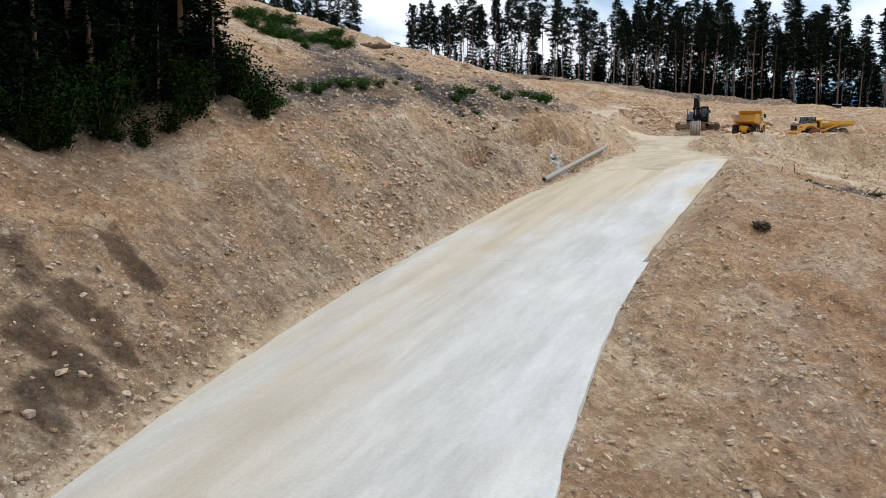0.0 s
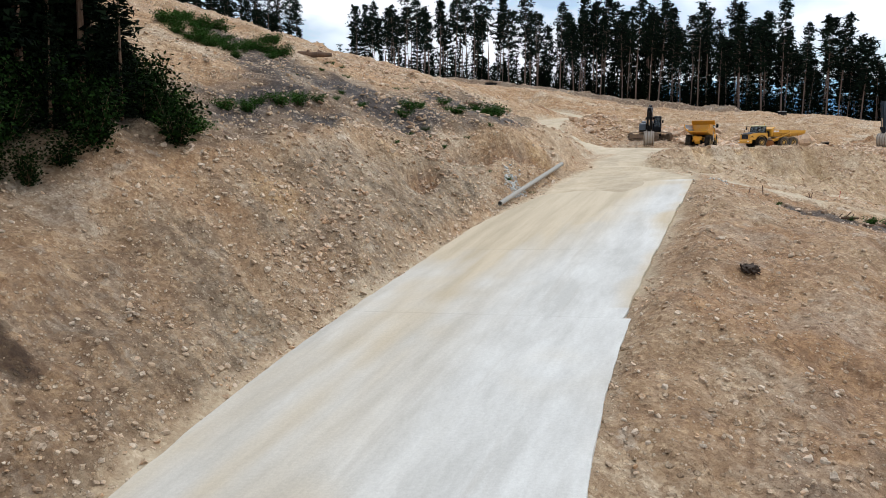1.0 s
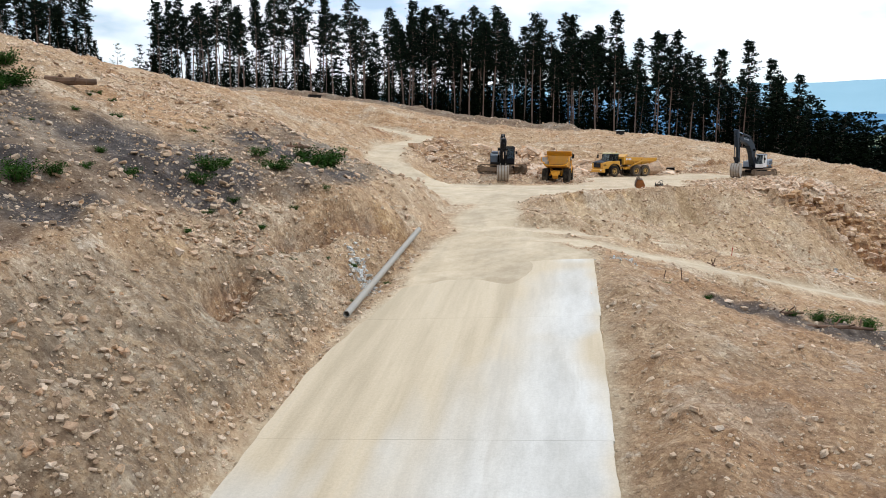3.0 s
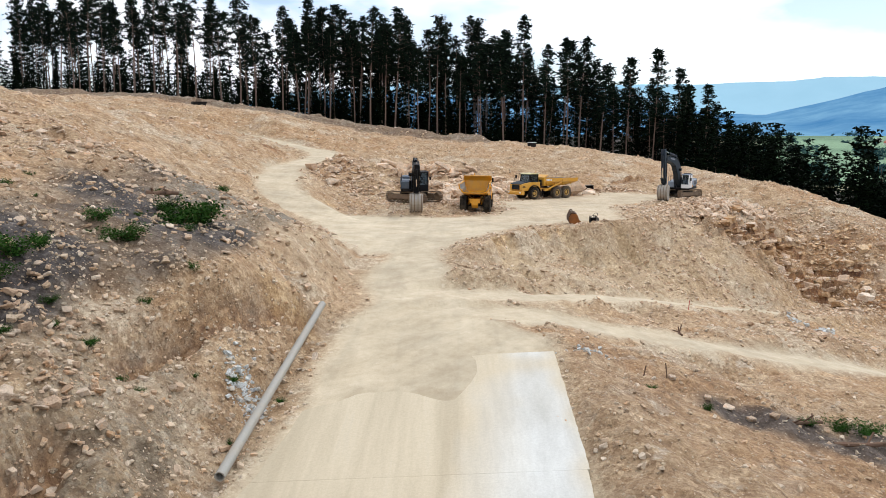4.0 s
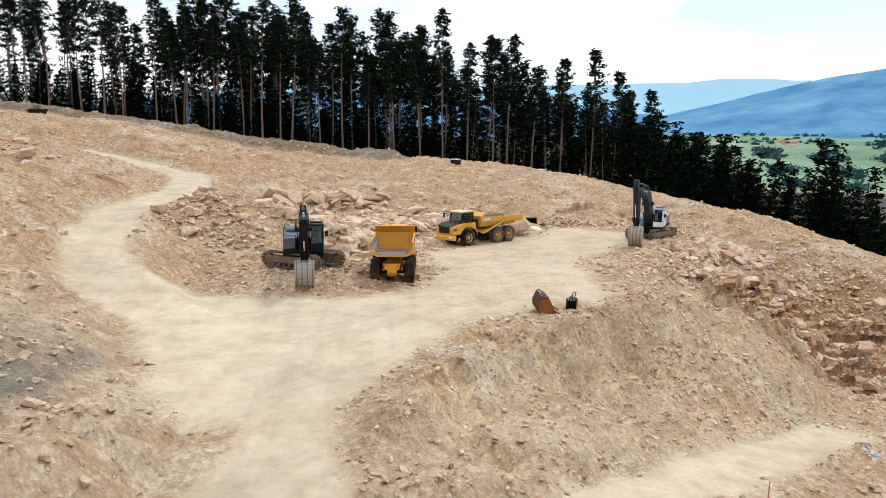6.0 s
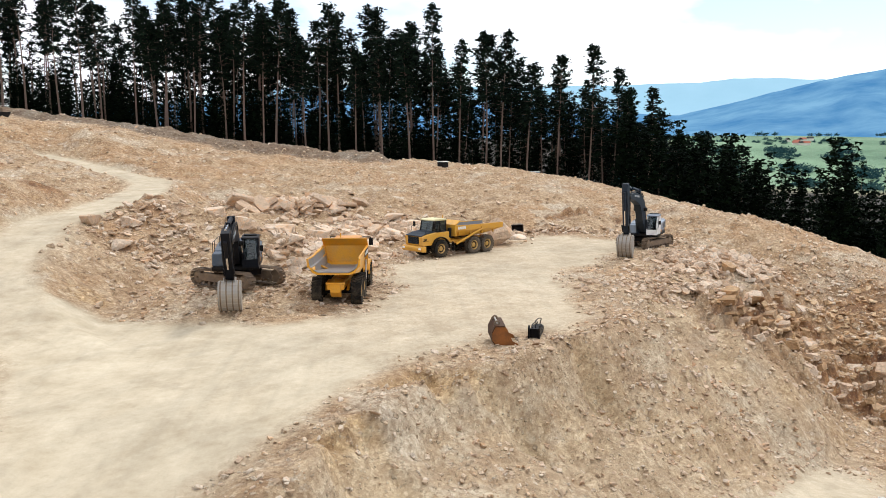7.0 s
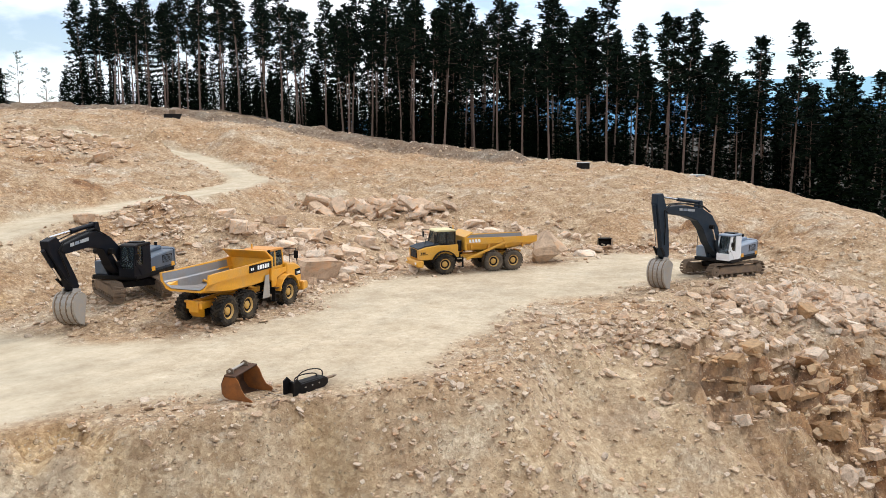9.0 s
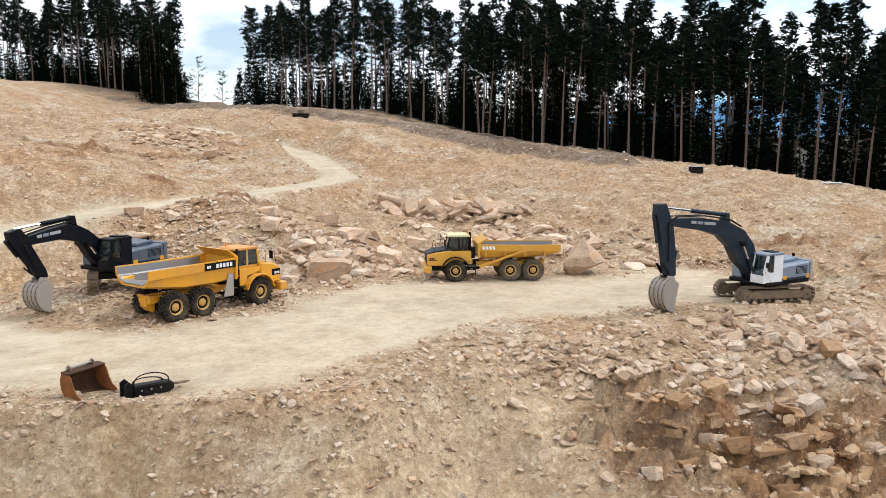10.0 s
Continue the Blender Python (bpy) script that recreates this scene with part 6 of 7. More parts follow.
def scatter_stones():
    rng = random.Random(51)
    small = [slab_shape(600 + k, 1.0, rng.uniform(0.5, 0.9), rng.uniform(0.28, 0.65), 0.4) for k in range(8)]
    mid = [slab_shape(630 + k, 1.0, rng.uniform(0.5, 0.9), (0.16, 0.22, 0.3, 0.4, 0.5, 0.2, 0.26, 0.6)[k]) for k in range(8)]
    zones = [  # x0, x1, y0, y1, tries, smallest, largest
        (2, 40, 10, 72, 13000, 0.03, 0.15), (-24, 14, 14, 92, 22000, 0.025, 0.15), (-24, 20, 40, 110, 9000, 0.04, 0.22),
        (24, 60, 70, 100, 12000, 0.03, 0.16), (55, 104, 82, 116, 16000, 0.04, 0.22), (-20, 100, 112, 200, 12000, 0.06, 0.30), (28, 60, 100, 130, 4000, 0.04, 0.22), (78, 104, 86, 130, 4000, 0.06, 0.34)]
    pts, sizes = [], []
    for x0, x1, y0, y1, tries, lo, hi in zones:
        for _ in range(tries):
            pts.append((rng.uniform(x0, x1), rng.uniform(y0, y1)))
            sizes.append(lo * (hi / lo) ** (rng.random() ** 1.8))
    for _ in range(10000):  # the cut bank beside the road
        s, n = 6 + 68 * rng.random() ** 1.4, -18.3 - 8 * rng.random()
        n += 0.0042 * max(36 - s, 0) ** 2
        pts.append((ALONG[0] * s + ACROSS[0] * n, ALONG[1] * s + ACROSS[1] * n))
        sizes.append(0.03 * (0.16 / 0.03) ** (rng.random() ** 2.2))
    z, covers = heights(pts)
    clump = layered(np.array([p[0] for p in pts]), np.array([p[1] for p in pts]), 4.0, 5, 3)
    spots = []
    for (x, y), h, s, du, wo, we, cl in zip(pts, z, sizes, covers["dust"], covers["woods"], covers["wet"], clump):
        if we > 0.3 and rng.random() < 0.85 or rng.random() < (du - 0.45) * 3.2 or rng.random() < wo * 0.9 or rng.random() > 0.55 + 0.6 * cl:
            continue
        spots.append((rng.randrange(8), pose(x, y, h + s * 0.15, rng.uniform(-35, 35), rng.uniform(-35, 35), rng.uniform(0, 360)) @ Matrix.Scale(s, 4)))
    merged("loose_stones", small, spots, STONE, "loose broken stones strewn over the earth", "stones")
    heaps = [  # centre, half size, count, smallest and largest stone
        (77.5, 110.6, 5.5, 2.2, 1500, 0.08, 0.6), (70, 105, 8, 4, 480, 0.07, 0.42), (71, 103.2, 3.4, 1.2, 160, 0.08, 0.5), (75, 101.4, 3.5, 1.6, 160, 0.1, 0.5), (65.6, 101.6, 2.2, 0.9, 110, 0.08, 0.42), (72, 98, 9, 4, 420, 0.06, 0.34), (63, 102.5, 6, 2.6, 520, 0.06, 0.34), (88, 106, 8, 9, 520, 0.07, 0.42),
        (51, 150.5, 8, 3.6, 520, 0.14, 0.6), (60, 141, 10, 5, 700, 0.12, 0.6), (46, 127, 7, 8, 900, 0.12, 0.6), (33, 127, 5, 7, 500, 0.10, 0.4), (36, 111, 8, 5, 900, 0.05, 0.22), (44, 113, 4, 6, 300, 0.06, 0.3),
        (14, 168, 9, 8, 420, 0.1, 0.5), (76, 133, 9, 3.5, 700, 0.08, 0.42), (54, 90, 14, 7, 1500, 0.05, 0.22), (8, 88, 14, 16, 1600, 0.06, 0.30), (30, 78, 14, 5, 600, 0.05, 0.2), (-14, 21, 3, 5, 160, 0.05, 0.22), (-7.5, 16, 1.6, 4, 260, 0.04, 0.18),
        (0, 95, 10, 8, 400, 0.08, 0.34), (54, 76, 6, 4, 300, 0.06, 0.34), (-3, 48, 3, 12, 500, 0.05, 0.22), (2, 62, 4, 8, 500, 0.06, 0.28), (80, 92, 12, 5, 420, 0.07, 0.36), (81, 111, 2.6, 2.0, 420, 0.12, 0.75), (85, 103, 5, 3, 420, 0.07, 0.4)]
    pts, sizes = [], []
    for cx, cy, hx, hy, count, lo, hi in heaps:
        for _ in range(count):
            pts.append((cx + hx * rng.gauss(0, 0.5), cy + hy * rng.gauss(0, 0.5)))
            sizes.append(lo * (hi / lo) ** (rng.random() ** 1.6))
    z, covers = heights(pts)
    spots = []
    for (x, y), h, s, du, we in zip(pts, z, sizes, covers["dust"], covers["wet"]):
        if we > 0.3 and rng.random() < 0.85 or rng.random() < (du - 0.45) * 3.0:
            continue
        spots.append((rng.randrange(8), pose(x, y, h + s * 0.2, rng.uniform(-35, 35), rng.uniform(-35, 35), rng.uniform(0, 360)) @ Matrix.Scale(s, 4)))
    grey = []
    for cx, cy, hx, hy, count, lo, hi in ((9.5, 65.3, 0.8, 1.5, 260, 0.04, 0.16), (58.5, 79.8, 1.4, 1.2, 60, 0.08, 0.32), (58.7, 82.6, 0.9, 0.7, 40, 0.06, 0.26), (24.6, 63.6, 1.2, 0.8, 40, 0.04, 0.14)):
        for _ in range(count):
            x, y, s = cx + hx * rng.gauss(0, 0.5), cy + hy * rng.gauss(0, 0.5), lo * (hi / lo) ** (rng.random() ** 1.4)
            grey.append((rng.randrange(8), pose(x, y, height(x, y) + s * 0.25, rng.uniform(-35, 35), rng.uniform(-35, 35), rng.uniform(0, 360)) @ Matrix.Scale(s, 4)))
    merged("grey_clods", small, grey, GREY_STONE, "pale grey clods of hardened concrete", "rubble")
    brown = [q for q in spots if off_line(np.array([q[1].translation.x]), np.array([q[1].translation.y]), BEDROCK)[0][0] < 1.8 or (q[1].translation.x > 79 and q[1].translation.y < 107)]
    merged("rubble", mid, [q for q in spots if q not in brown], PALE_STONE, "heaps of pale broken rock", "rubble")
    merged("bedrock_rubble", mid, brown, LEDGE_STONE, "brown shattered bedrock below the platform", "rubble")


def place_boulders():
    rng = random.Random(61)
    shapes = [boulder_shape(660 + k, 11 + k % 3, 1.05, rng.uniform(0.65, 0.95), rng.uniform(0.42, 0.68)) if k % 2 else slab_shape(660 + k, 1.0, rng.uniform(0.6, 0.9), rng.uniform(0.4, 0.62), 0.4) for k in range(10)] + [slab_shape(680 + k, 1.0, rng.uniform(0.5, 0.8), rng.uniform(0.16, 0.32), 0.22) for k in range(6)] + [boulder_shape(713, 13, 1.15, 0.9, 0.85)]
    meshes, browns = [], []
    for v, f in shapes:
        bm = bmesh.new()
        vs = [bm.verts.new(c) for c in v]
        for q in f:
            bm.faces.new([vs[i] for i in q])
        bmesh.ops.dissolve_limit(bm, angle_limit=0.12, verts=bm.verts, edges=bm.edges)
        bmesh.ops.subdivide_edges(bm, edges=bm.edges, cuts=2, use_grid_fill=True)
        bmesh.ops.triangulate(bm, faces=bm.faces)
        for q in bm.verts:
            p = q.co * 2.2
            k = len(meshes)
            q.co *= 1 + (0.05 if k >= 10 else 0.11) * noise.noise((p.x, p.y, p.z + k)) + (0.035 if k >= 10 else 0.06) * noise.noise((p.x * 2.6, p.y * 2.6, p.z * 2.6 + 7))
            q.co.z += 0.05 * noise.noise((p.x * 1.7, p.y * 1.7, k + 3.0))
        me = bpy.data.meshes.new("boulder")
        bm.to_mesh(me)
        bm.free()
        me.materials.append(PALE_STONE)
        meshes.append(me)
        brown = me.copy()
        brown.materials[0] = LEDGE_STONE
        browns.append(brown)

    def boulder(x, y, size, k, label, group, tip=(0, 0), turn=None, sink=0.18, brown=False, name="boulder"):
        ob = new(name, browns[k] if brown else meshes[k])
        ob.matrix_world = pose(x, y, height(x, y) + size * (0.38 if k < 10 else 0.2) - size * sink, tip[0], tip[1], rng.uniform(0, 360) if turn is None else turn) @ Matrix.Scale(size, 4)
        tagged(ob, label, "rock", group)
        return ob

    boulder(65.2, 126.3, 1.75, 16, "huge pale boulder beside the amber dump truck", "", (8, -6), 30, sink=-0.48)
    big = [(46.6, 121.6, 1.9), (48.6, 122.8, 1.2), (45.6, 125.2, 1.4), (43.8, 124.6, 1.1), (50.2, 125.6, 1.2), (51.6, 124.2, 1.0), (47.4, 127.6, 1.3), (44.6, 129.6, 1.2), (49.2, 130.8, 1.3), (45.4, 133.6, 1.5), (47.2, 136.0, 1.3), (43.2, 121.8, 1.0), (44.2, 119.6, 0.9), (41.6, 123.4, 1.0), (52.8, 128.2, 1.2), (55, 129.4, 1.3), (30.2, 124.6, 1.4), (28.6, 127.4, 0.9), (31.6, 128.2, 1.1), (69.2, 128.9, 1.1), (70.6, 130.6, 0.9), (57.2, 131.8, 1.1), (52.6, 133.4, 1.2), (55.4, 135.2, 1.3), (50.6, 137.4, 1.1), (58.8, 134.0, 1.0), (40.2, 127.4, 1.0), (38.8, 131.2, 1.1), (42.4, 137.0, 1.2)]
    for i, (x, y, s) in enumerate(big):
        boulder(x, y, s, rng.randrange(10), "large angular tan boulder on the rubble slope", "boulders behind the platform", (rng.uniform(-14, 14), rng.uniform(-14, 14)))
    for _ in range(85):
        x, y = 52.6 + 5.8 * rng.gauss(0, 0.5), 150.3 + 2.6 * rng.gauss(0, 0.5)
        boulder(x, y, rng.uniform(0.5, 1.45), 10 + rng.randrange(6), "pale slab of split rock in a heap", "slabs in the heap", (rng.uniform(-55, 30), rng.uniform(-35, 35)), sink=rng.uniform(-0.5, 0.0), name="split_rock")
    for _ in range(52):
        u = rng.gauss(0, 0.5)
        x, y = 60 + 7 * u, 140.6 - 1.5 * u + 2.4 * rng.gauss(0, 0.55)
        boulder(x, y, rng.uniform(0.7, 1.6), rng.choice((1, 5, 7, 3, 9, 10, 11, 12, 13, 14, 15)), "tan block of blasted rock on the slope", "blocks on the back slope", (rng.uniform(-25, 15), rng.uniform(-20, 20)))
    for _ in range(90):
        x, y = 79 + 7 * rng.gauss(0, 0.5), 109.2 + 3.0 * rng.gauss(0, 0.5)
        boulder(x, y, rng.uniform(0.25, 0.75), 6 + rng.randrange(10), "pale broken slab in the rubble spill", "slabs in the rubble spill", (rng.uniform(-30, 30), rng.uniform(-30, 30)), sink=0.1, name="split_rock")
    for _ in range(130):  # beds dip one way: most blocks lie nearly parallel
        line = SPLIT if rng.random() < 0.25 else BEDROCK
        i, u = rng.randrange(len(line) - 1), rng.random()
        x = line[i][0] + u * (line[i + 1][0] - line[i][0]) + rng.gauss(0, 0.8)
        y = line[i][1] + u * (line[i + 1][1] - line[i][1]) + rng.gauss(0, 1.0)
        if x < 67.6 or math.hypot((x - 66.6) / 2.0, (y - 98.7) / 0.9) < 1:
            continue
        flat = rng.random() < 0.45
        k = 10 + rng.randrange(6) if flat else rng.choice((0, 2, 4, 6, 8))
        size = 0.3 + 0.5 * rng.random() ** 1.7
        boulder(x, y, size, k, "brown ledge of fractured bedrock", "ledges below the platform", (-16 + rng.gauss(0, 7), 9 + rng.gauss(0, 7)), 22 + rng.choice((0, 0, 0, 90)) + rng.gauss(0, 9), sink=rng.uniform(0.05, 0.42), brown=rng.random() < 0.85, name="bedrock_ledge")
    for _ in range(70):
        x, y = 80 + 13 * rng.gauss(0, 0.5), 100 + 9 * rng.gauss(0, 0.5)
        boulder(x, y, rng.uniform(0.3, 0.8), rng.randrange(16), "tan broken block on the fill slope", "blocks on the fill slope", (rng.uniform(-30, 30), rng.uniform(-30, 30)), sink=0.2, brown=rng.random() < 0.4)
    for _ in range(26):
        x, y = 14 + 9 * rng.gauss(0, 0.5), 168 + 7 * rng.gauss(0, 0.5)
        boulder(x, y, rng.uniform(0.4, 1.1), rng.randrange(16), "tan rock on the upper slope", "rocks on the upper slope", (rng.uniform(-15, 15), rng.uniform(-15, 15)))
    for x, y, s in ((-2.5, 41.1, 0.35), (28.9, 59.4, 0.6), (28.2, 59.9, 0.35), (29.0, 58.2, 0.35), (29.9, 57.8, 0.4), (61.8, 101.1, 0.55), (12.3, 80.8, 0.4), (16.2, 142.4, 0.9), (15.4, 38.1, 0.22), (48.9, 74.0, 0.5), (13.2, 174.8, 1.1), (-11, 20.2, 0.4), (-10.3, 18.6, 0.3), (27.4, 61.3, 0.3), (31, 63.7, 0.3), (25.6, 62.3, 0.25)):
        boulder(x, y, s * 0.6, rng.randrange(10), "single pale stone lying on the earth", "single stones")


scatter_stones()
place_boulders()


# ---- things lying about ----
def pipe():
    a, b = Vector((7.6, 59.6, 5.22)), Vector((15.05, 74.0, 7.55))
    bm = bmesh.new()
    d = (b - a).normalized()
    q = d.to_track_quat("Z", "Y").to_matrix().to_4x4()
    rings = []
    length = (b - a).length
    for r, z in ((0.175, 0), (0.175, length), (0.14, length), (0.14, 0)):
        m = Matrix.Translation(a) @ q
        rings.append([bm.verts.new(m @ Vector((r * math.cos(k * math.pi / 10), r * math.sin(k * math.pi / 10), z))) for k in range(20)])
    for i in range(4):
        u, v = rings[i], rings[(i + 1) % 4]
        for k in range(20):
            j = (k + 1) % 20
            bm.faces.new((u[k], v[k], v[j], u[j]))
    tagged(part("drain_pipe", bm, PIPE, smooth=False), "long grey drain pipe lying in the roadside ditch", "pipe")


pipe()


def loose_bucket(x, y, z, turn, size, mat, inner, label):
    t = thing("digger_bucket", pose(x, y, z, 3, 2, turn), label, "bucket")
    curve = [(-0.62, 1.15), (-0.80, 0.75), (-0.78, 0.35), (-0.55, 0.06), (-0.1, 0.0), (0.75, 0.02)]
    # the shell's darker inner colour carries the shade of the mouth
    part("shell", prism(outline(curve[::-1], 0.05), -0.85, 0.85, 0), inner, t)
    for y in (-0.88, 0.84):
        part("side_plate", prism(curve + [(0.62, 0.2), (0.34, 0.33), (0.16, 0.62), (0.02, 0.98), (-0.12, 1.14), (-0.45, 1.16)], y, y + 0.04, 0), mat, t)
    part("top_plate", prism([(-0.66, 1.12), (-0.12, 1.12), (-0.1, 1.19), (-0.66, 1.2)], -0.9, 0.9, 0.01), inner, t)
    for k in range(6):
        y = -0.75 + 0.3 * k
        part("tooth", prism([(0.7, 0.0), (0.7, 0.12), (1.05, 0.03), (1.05, 0.0)], y - 0.06, y + 0.06, 0), TRACK_STEEL, t)
    for y in (-0.62, 0.5):
        ear = bmesh.new()
        add_prism(ear, [(-0.72, 1.05), (-0.34, 1.15), (-0.38, 1.38), (-0.55, 1.44), (-0.72, 1.3)], y, y + 0.06)
        part("ear", soften(ear, 0.01), TRACK_STEEL, t, "dark worn steel ear")
    part("pin", rod((-0.54, -0.7, 1.3), (-0.54, 0.64, 1.3), 0.05), STEEL, t)
    t.scale = (size, size, size)


def breaker():
    t = thing("hydraulic_breaker", pose(46.35, 94.6, PAD_Z + 0.02, 0, 0, 46), "black hydraulic breaker with looped hoses lying flat", "rock breaker")
    part("housing", prism([(-0.75, 0.02), (0.75, 0.05), (0.95, 0.18), (0.95, 0.38), (0.75, 0.52), (-0.75, 0.56)], -0.22, 0.22, 0.03), BLACK, t)
    for y in (-0.30, 0.24):
        part("side_plate", prism([(-0.95, 0.0), (0.7, 0.0), (0.9, 0.15), (0.9, 0.35), (0.6, 0.48), (-0.6, 0.52), (-0.95, 0.4)], y, y + 0.06, 0.01), BLACK, t)
    mount = bmesh.new()
    for y in (-0.34, 0.26):
        add_prism(mount, [(-1.15, -0.02), (-0.75, -0.02), (-0.75, 0.62), (-0.95, 0.85), (-1.15, 0.7)], y, y + 0.08)
    add_box(mount, -0.85, -0.75, -0.34, 0.34, 0.0, 0.6)
    part("mounting_bracket", mount, BLACK, t)
    chisel = bmesh.new()
    add_rod(chisel, (0.9, 0, 0.28), (1.5, 0, 0.26), 0.075, 12)
    add_rod(chisel, (1.5, 0, 0.26), (1.72, 0, 0.25), 0.075, 12, 0.02)
    part("chisel", chisel, TRACK_STEEL, t)
    for k in range(3):
        part("bolt", rod((-0.45 + 0.4 * k, -0.32, 0.3), (-0.45 + 0.4 * k, 0.32, 0.3), 0.04, 8), STEEL, t)
    for y, high, far in ((-0.08, 1.05, 0.75), (0.1, 0.8, 0.55)):
        pts = []
        for k in range(13):
            a = math.pi * k / 12
            pts.append((-0.7 + (far + 0.7) * (0.5 - 0.5 * math.cos(a)), y + 0.1 * math.sin(2 * a), 0.5 + (high - 0.5) * math.sin(a) ** 0.8))
        part("hose", bent_rod(pts, 0.03), BLACK, t)
    t.scale = (0.95, 0.9, 0.8)


loose_bucket(44.05, 94.2, PAD_Z - 0.02, -26, 0.9, RUST, SHADED_RUST, "rusty spare excavator bucket lying on the ground")
loose_bucket(73.0, 134.2, height(73.0, 134.2) - 0.03, -120, 0.75, TRACK_STEEL, BLACK, "small dark steel bucket at the platform's back edge")
breaker()


def steel_skip(x, y, turn):
    z = height(x, y)
    t = thing("steel_skip", pose(x, y, z, 0, 0, turn), "dark steel skip on the crest before the trees", "skip")
    bm = bmesh.new()
    add_prism(bm, [(-1.3, 0.0), (1.0, 0.0), (1.35, 0.75), (1.27, 0.75), (0.95, 0.08), (-1.22, 0.08), (-1.22, 0.75), (-1.3, 0.75)], -0.7, 0.7)
    part("tub", bm, BLACK, t)
    for yy in (-0.72, 0.68):
        part("side_plate", prism([(-1.3, 0.0), (1.0, 0.0), (1.35, 0.75), (-1.3, 0.75)], yy, yy + 0.04, 0), BLACK, t)
    part("frame", block(-0.5, 0.4, -0.3, 0.3, 0.78, 1.35, 0.02), TRACK_STEEL, t)


steel_skip(24.0, 191.0, 8)


def low_box(x, y, turn, sx, sy, sz, mat, lid, name, label):
    t = thing(name, pose(x, y, height(x, y), 0, 0, turn), label, "box")
    part("body", block(-sx, sx, -sy, sy, 0, sz, 0.03), mat, t)
    part("lid", block(-sx - 0.05, sx + 0.05, -sy - 0.05, sy + 0.05, sz, sz + 0.08, 0.02), lid, t)


low_box(80.8, 164.7, 20, 0.7, 0.5, 0.8, BLACK, WHITE, "tool_chest", "dark tool chest with a white lid at the wood's edge")
low_box(95.9, 162.8, -25, 1.0, 0.6, 0.25, PALE_GREY, WHITE, "pallet", "pale pallet of board lying on the crest")


def stake(x, y, tall, lean, label, paint=BARK):
    ob = part("marker_stake", prism([(-0.03, -0.3), (0.03, -0.3), (0.025, tall), (-0.025, tall)], -0.02, 0.02, 0.004), paint)
    ob.matrix_world = pose(x, y, height(x, y), lean, lean, 30)
    tagged(ob, label, "stake", "marker stakes")


stake(42.5, 77.4, 0.7, 3, "thin red-painted marker stake beside the track", RED)
stake(27.2, 61.4, 0.7, -5, "grey weathered stake in the verge")
stake(26.4, 62.0, 0.5, 8, "grey weathered stake in the verge")


def torn_stump(x, y, size, label, seed):
    rng = random.Random(seed)
    t = thing("stump", pose(x, y, height(x, y) - 0.05, 12, 0, 40), label, "stump")
    bm = bmesh.new()
    bmesh.ops.create_icosphere(bm, subdivisions=3, radius=size)
    for v in bm.verts:
        p = v.co * (3.0 / size)
        v.co = Vector((v.co.x * 1.5, v.co.y, v.co.z * 0.55 + size * 0.3)) * (1 + 0.5 * noise.noise(p) + 0.25 * noise.noise(p * 2.4))
    part("butt", bm, DARK_WOOD, t)
    for k in range(9):
        a, l = rng.uniform(0, 6.28), size * rng.uniform(0.9, 2.0)
        pts = [Vector((math.cos(a), math.sin(a), 0)) * l * f + Vector((rng.gauss(0, 0.05), rng.gauss(0, 0.05), size * (0.35 + 0.3 * math.sin(3 * f + k)))) for f in (0.3, 0.6, 0.85, 1.0)]
        bm = bmesh.new()
        for i in range(3):
            add_rod(bm, pts[i], pts[i + 1], size * (0.17 - 0.045 * i), 6, size * (0.125 - 0.045 * i))
        part("root", bm, DARK_WOOD, t)


def dead_wood(x, y, length, r, turn, label, seed):
    rng = random.Random(seed)
    t = thing("log", pose(x, y, height(x, y) + r * 0.6, 0, 0, turn), label, "log", "dead wood")
    bm = bmesh.new()
    pts = [(length * (k / 5 - 0.5), rng.uniform(-0.08, 0.08) * length * 0.3, rng.uniform(-0.03, 0.05)) for k in range(6)]
    for k in range(5):
        add_rod(bm, pts[k], pts[k + 1], r * (1 - 0.1 * k), 8, r * (1 - 0.1 * (k + 1)))
    part("stem", bm, BARK, t)
    for k in range(4):
        p = Vector(pts[1 + k % 4])
        part("root", rod(p, p + Vector((rng.uniform(-0.5, 0.5), rng.uniform(-0.6, 0.6), rng.uniform(0.1, 0.5))), r * 0.3, 6), BARK, t)


torn_stump(15.5, 38.3, 0.34, "dark torn stump lying on the shoulder", 1)
dead_wood(8.0, 81.7, 1.8, 0.2, 10, "grey log half sunk in topsoil", 2)
dead_wood(-6.5, 78.2, 3.0, 0.34, -5, "dark uprooted trunk on the hill", 3)
dead_wood(32.6, 55.2, 3.2, 0.14, -28, "dark felled branch among brushwood", 4)
dead_wood(35.0, 52.6, 3.6, 0.13, -35, "dark felled branch among brushwood", 5)
dead_wood(31.0, 57.6, 2.2, 0.12, -20, "dark felled branch among brushwood", 6)
dead_wood(36.0, 70.8, 1.0, 0.12, 60, "broken branch beside the track", 7)


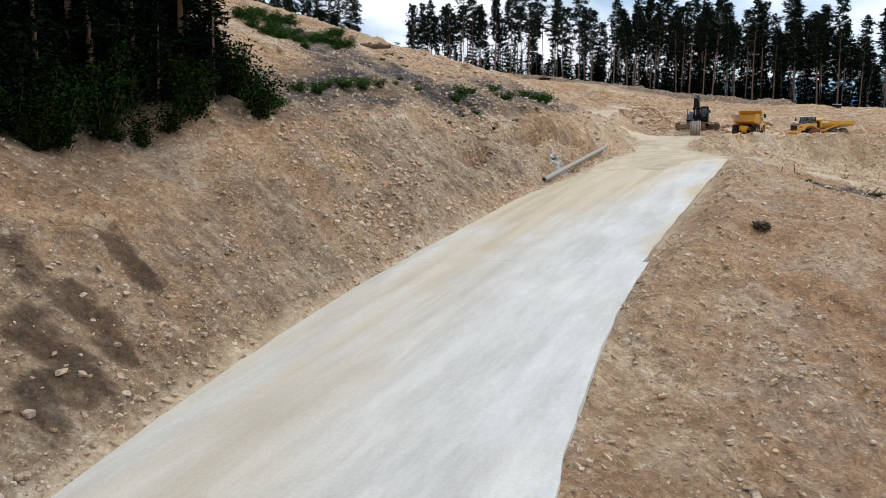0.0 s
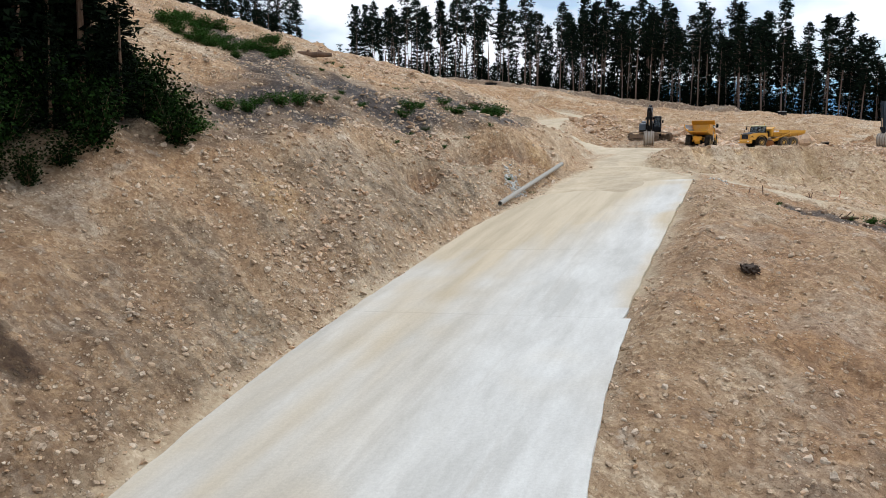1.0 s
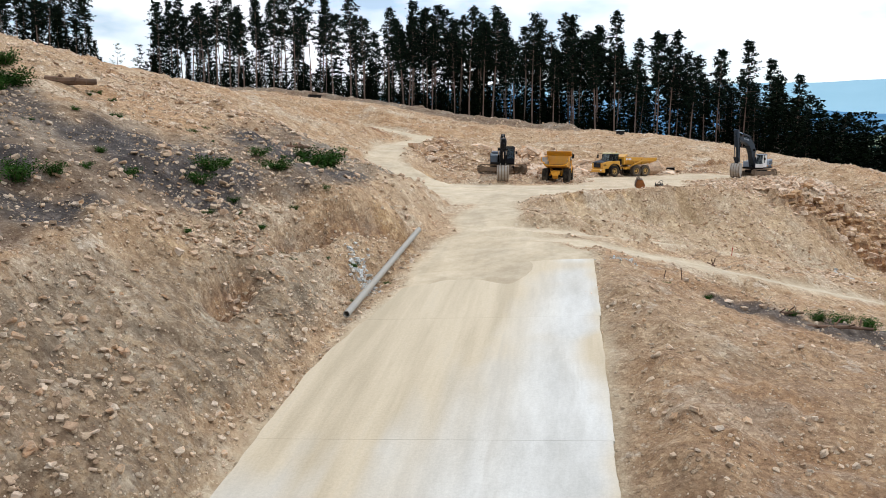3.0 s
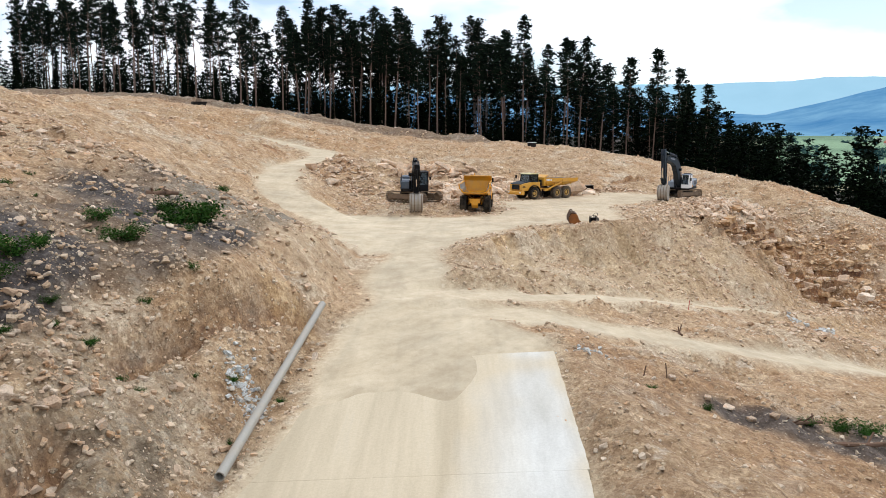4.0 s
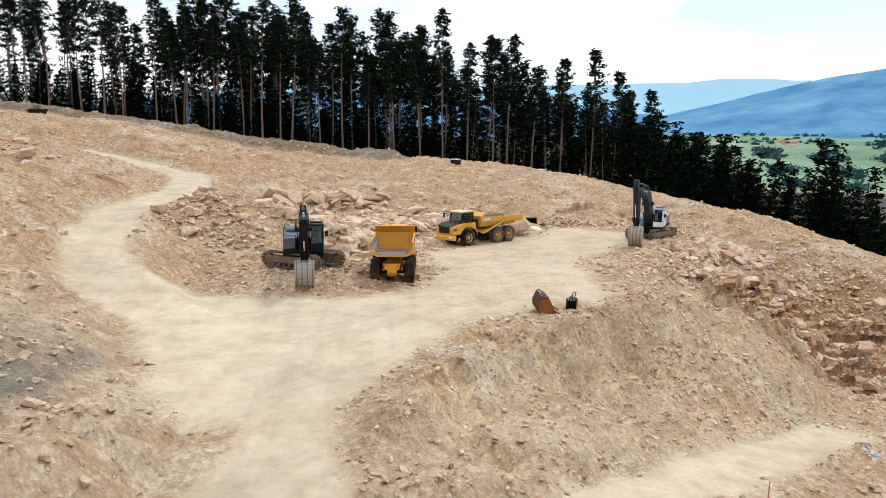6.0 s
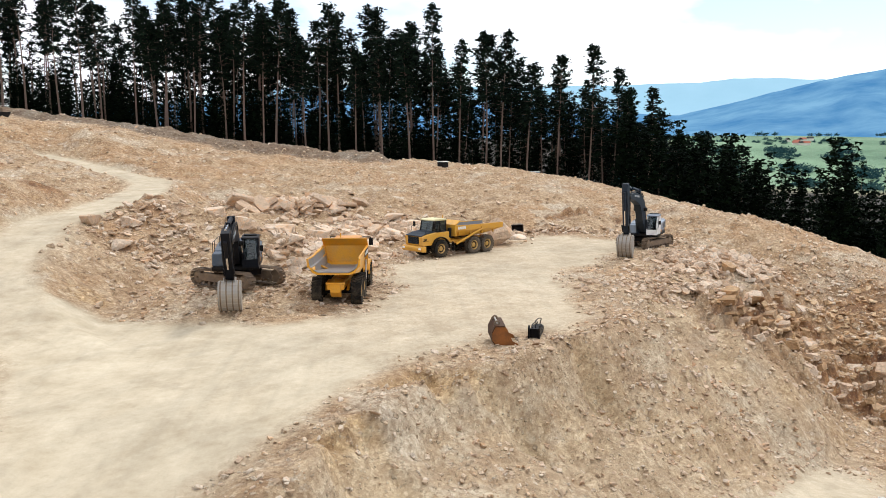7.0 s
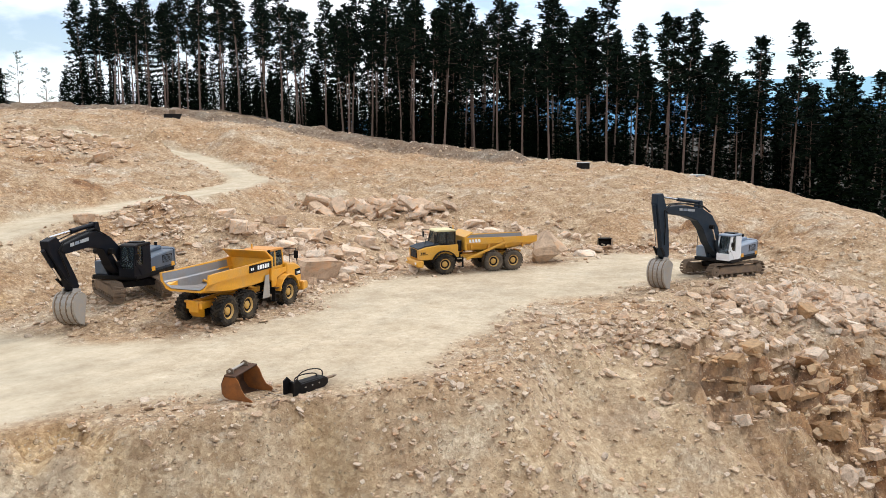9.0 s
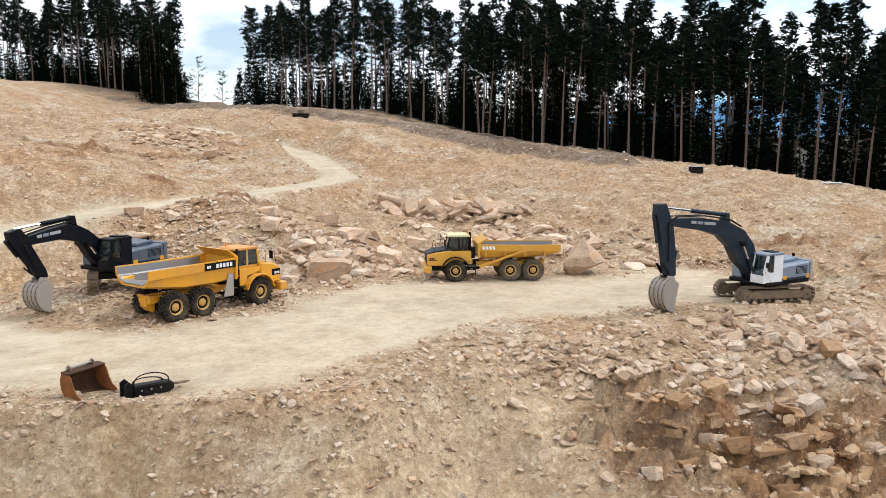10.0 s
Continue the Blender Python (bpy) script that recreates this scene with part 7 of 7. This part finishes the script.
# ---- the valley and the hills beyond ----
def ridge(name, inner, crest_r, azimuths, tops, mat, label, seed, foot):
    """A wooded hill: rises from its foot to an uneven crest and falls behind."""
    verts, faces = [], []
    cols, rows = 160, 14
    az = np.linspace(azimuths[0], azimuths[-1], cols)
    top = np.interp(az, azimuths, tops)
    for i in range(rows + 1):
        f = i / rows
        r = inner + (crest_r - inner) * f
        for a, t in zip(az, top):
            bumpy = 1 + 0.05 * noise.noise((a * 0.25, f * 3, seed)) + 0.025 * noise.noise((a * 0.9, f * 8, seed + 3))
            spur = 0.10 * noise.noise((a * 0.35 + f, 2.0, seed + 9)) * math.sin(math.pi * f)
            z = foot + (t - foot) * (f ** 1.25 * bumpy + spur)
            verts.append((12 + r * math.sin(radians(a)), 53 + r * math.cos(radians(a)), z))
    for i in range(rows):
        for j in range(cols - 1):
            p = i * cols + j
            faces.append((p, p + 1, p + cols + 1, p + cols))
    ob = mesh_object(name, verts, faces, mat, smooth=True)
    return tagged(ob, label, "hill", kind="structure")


ridge("backdrop_hill", 2150, 3300, [-4, 8, 20, 36, 46, 49, 54, 58, 62, 80, 110], [60, 150, 210, 160, 120, 160, 230, 275, 310, 380, 300], MOUNTAIN, "wooded mountainside across the valley, blue haze put into its colour", 4.0, 22.0)
ridge("backdrop_ridge", 3400, 4500, [2, 12, 20, 40, 47, 52, 58, 70, 110], [80, 260, 330, 325, 330, 345, 300, 280, 300], FAR_RIDGE, "far ridge under the sky, paled by painted blue haze", 8.0, 0.0)


def valley():
    rng = random.Random(71)
    clumps = []
    for k in range(4):
        v, f = [], []
        for _ in range(16):
            tuft(rng, v, f, (rng.gauss(0, 4), rng.gauss(0, 3), rng.uniform(1, 7)), 5, 5, 0.8)
        clumps.append((v, f))
    pts = []
    while len(pts) < 420:
        r, a = 950 + 1250 * rng.random() ** 1.1, rng.uniform(40, 66)
        line = math.sin(r * 0.02 + a * 0.15) + math.sin(a * 1.7 + r * 0.004)
        if line < 0.55 and r > 950:
            continue
        pts.append((12 + r * math.sin(radians(a)), 53 + r * math.cos(radians(a))))
    z = heights(pts)[0]
    spots = [(rng.randrange(4), pose(x, y, h, 0, 0, rng.uniform(0, 360)) @ Matrix.Scale(rng.uniform(0.5, 1.2), 4)) for (x, y), h in zip(pts, z)]
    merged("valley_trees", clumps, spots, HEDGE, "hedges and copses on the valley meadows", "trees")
    for k in range(9):
        r, a = 1850 + rng.uniform(-70, 70), 53.5 + rng.uniform(-1.5, 1.7)
        x, y = 12 + r * math.sin(radians(a)), 53 + r * math.cos(radians(a))
        t = thing("far_house", pose(x, y, height(x, y), 0, 0, rng.uniform(0, 180)), "small pale house in the valley village", "house", "village houses")
        part("wall", block(-6, 6, -4, 4, 0, 5, 0), WALLS, t)
        part("roof", prism([(-4.8, 0), (4.8, 0), (0, 4)], -6.5, 6.5, 0), TILES if k % 2 else BLACK, t).matrix_basis = pose(0, 0, 5, 0, 0, 90)


valley()
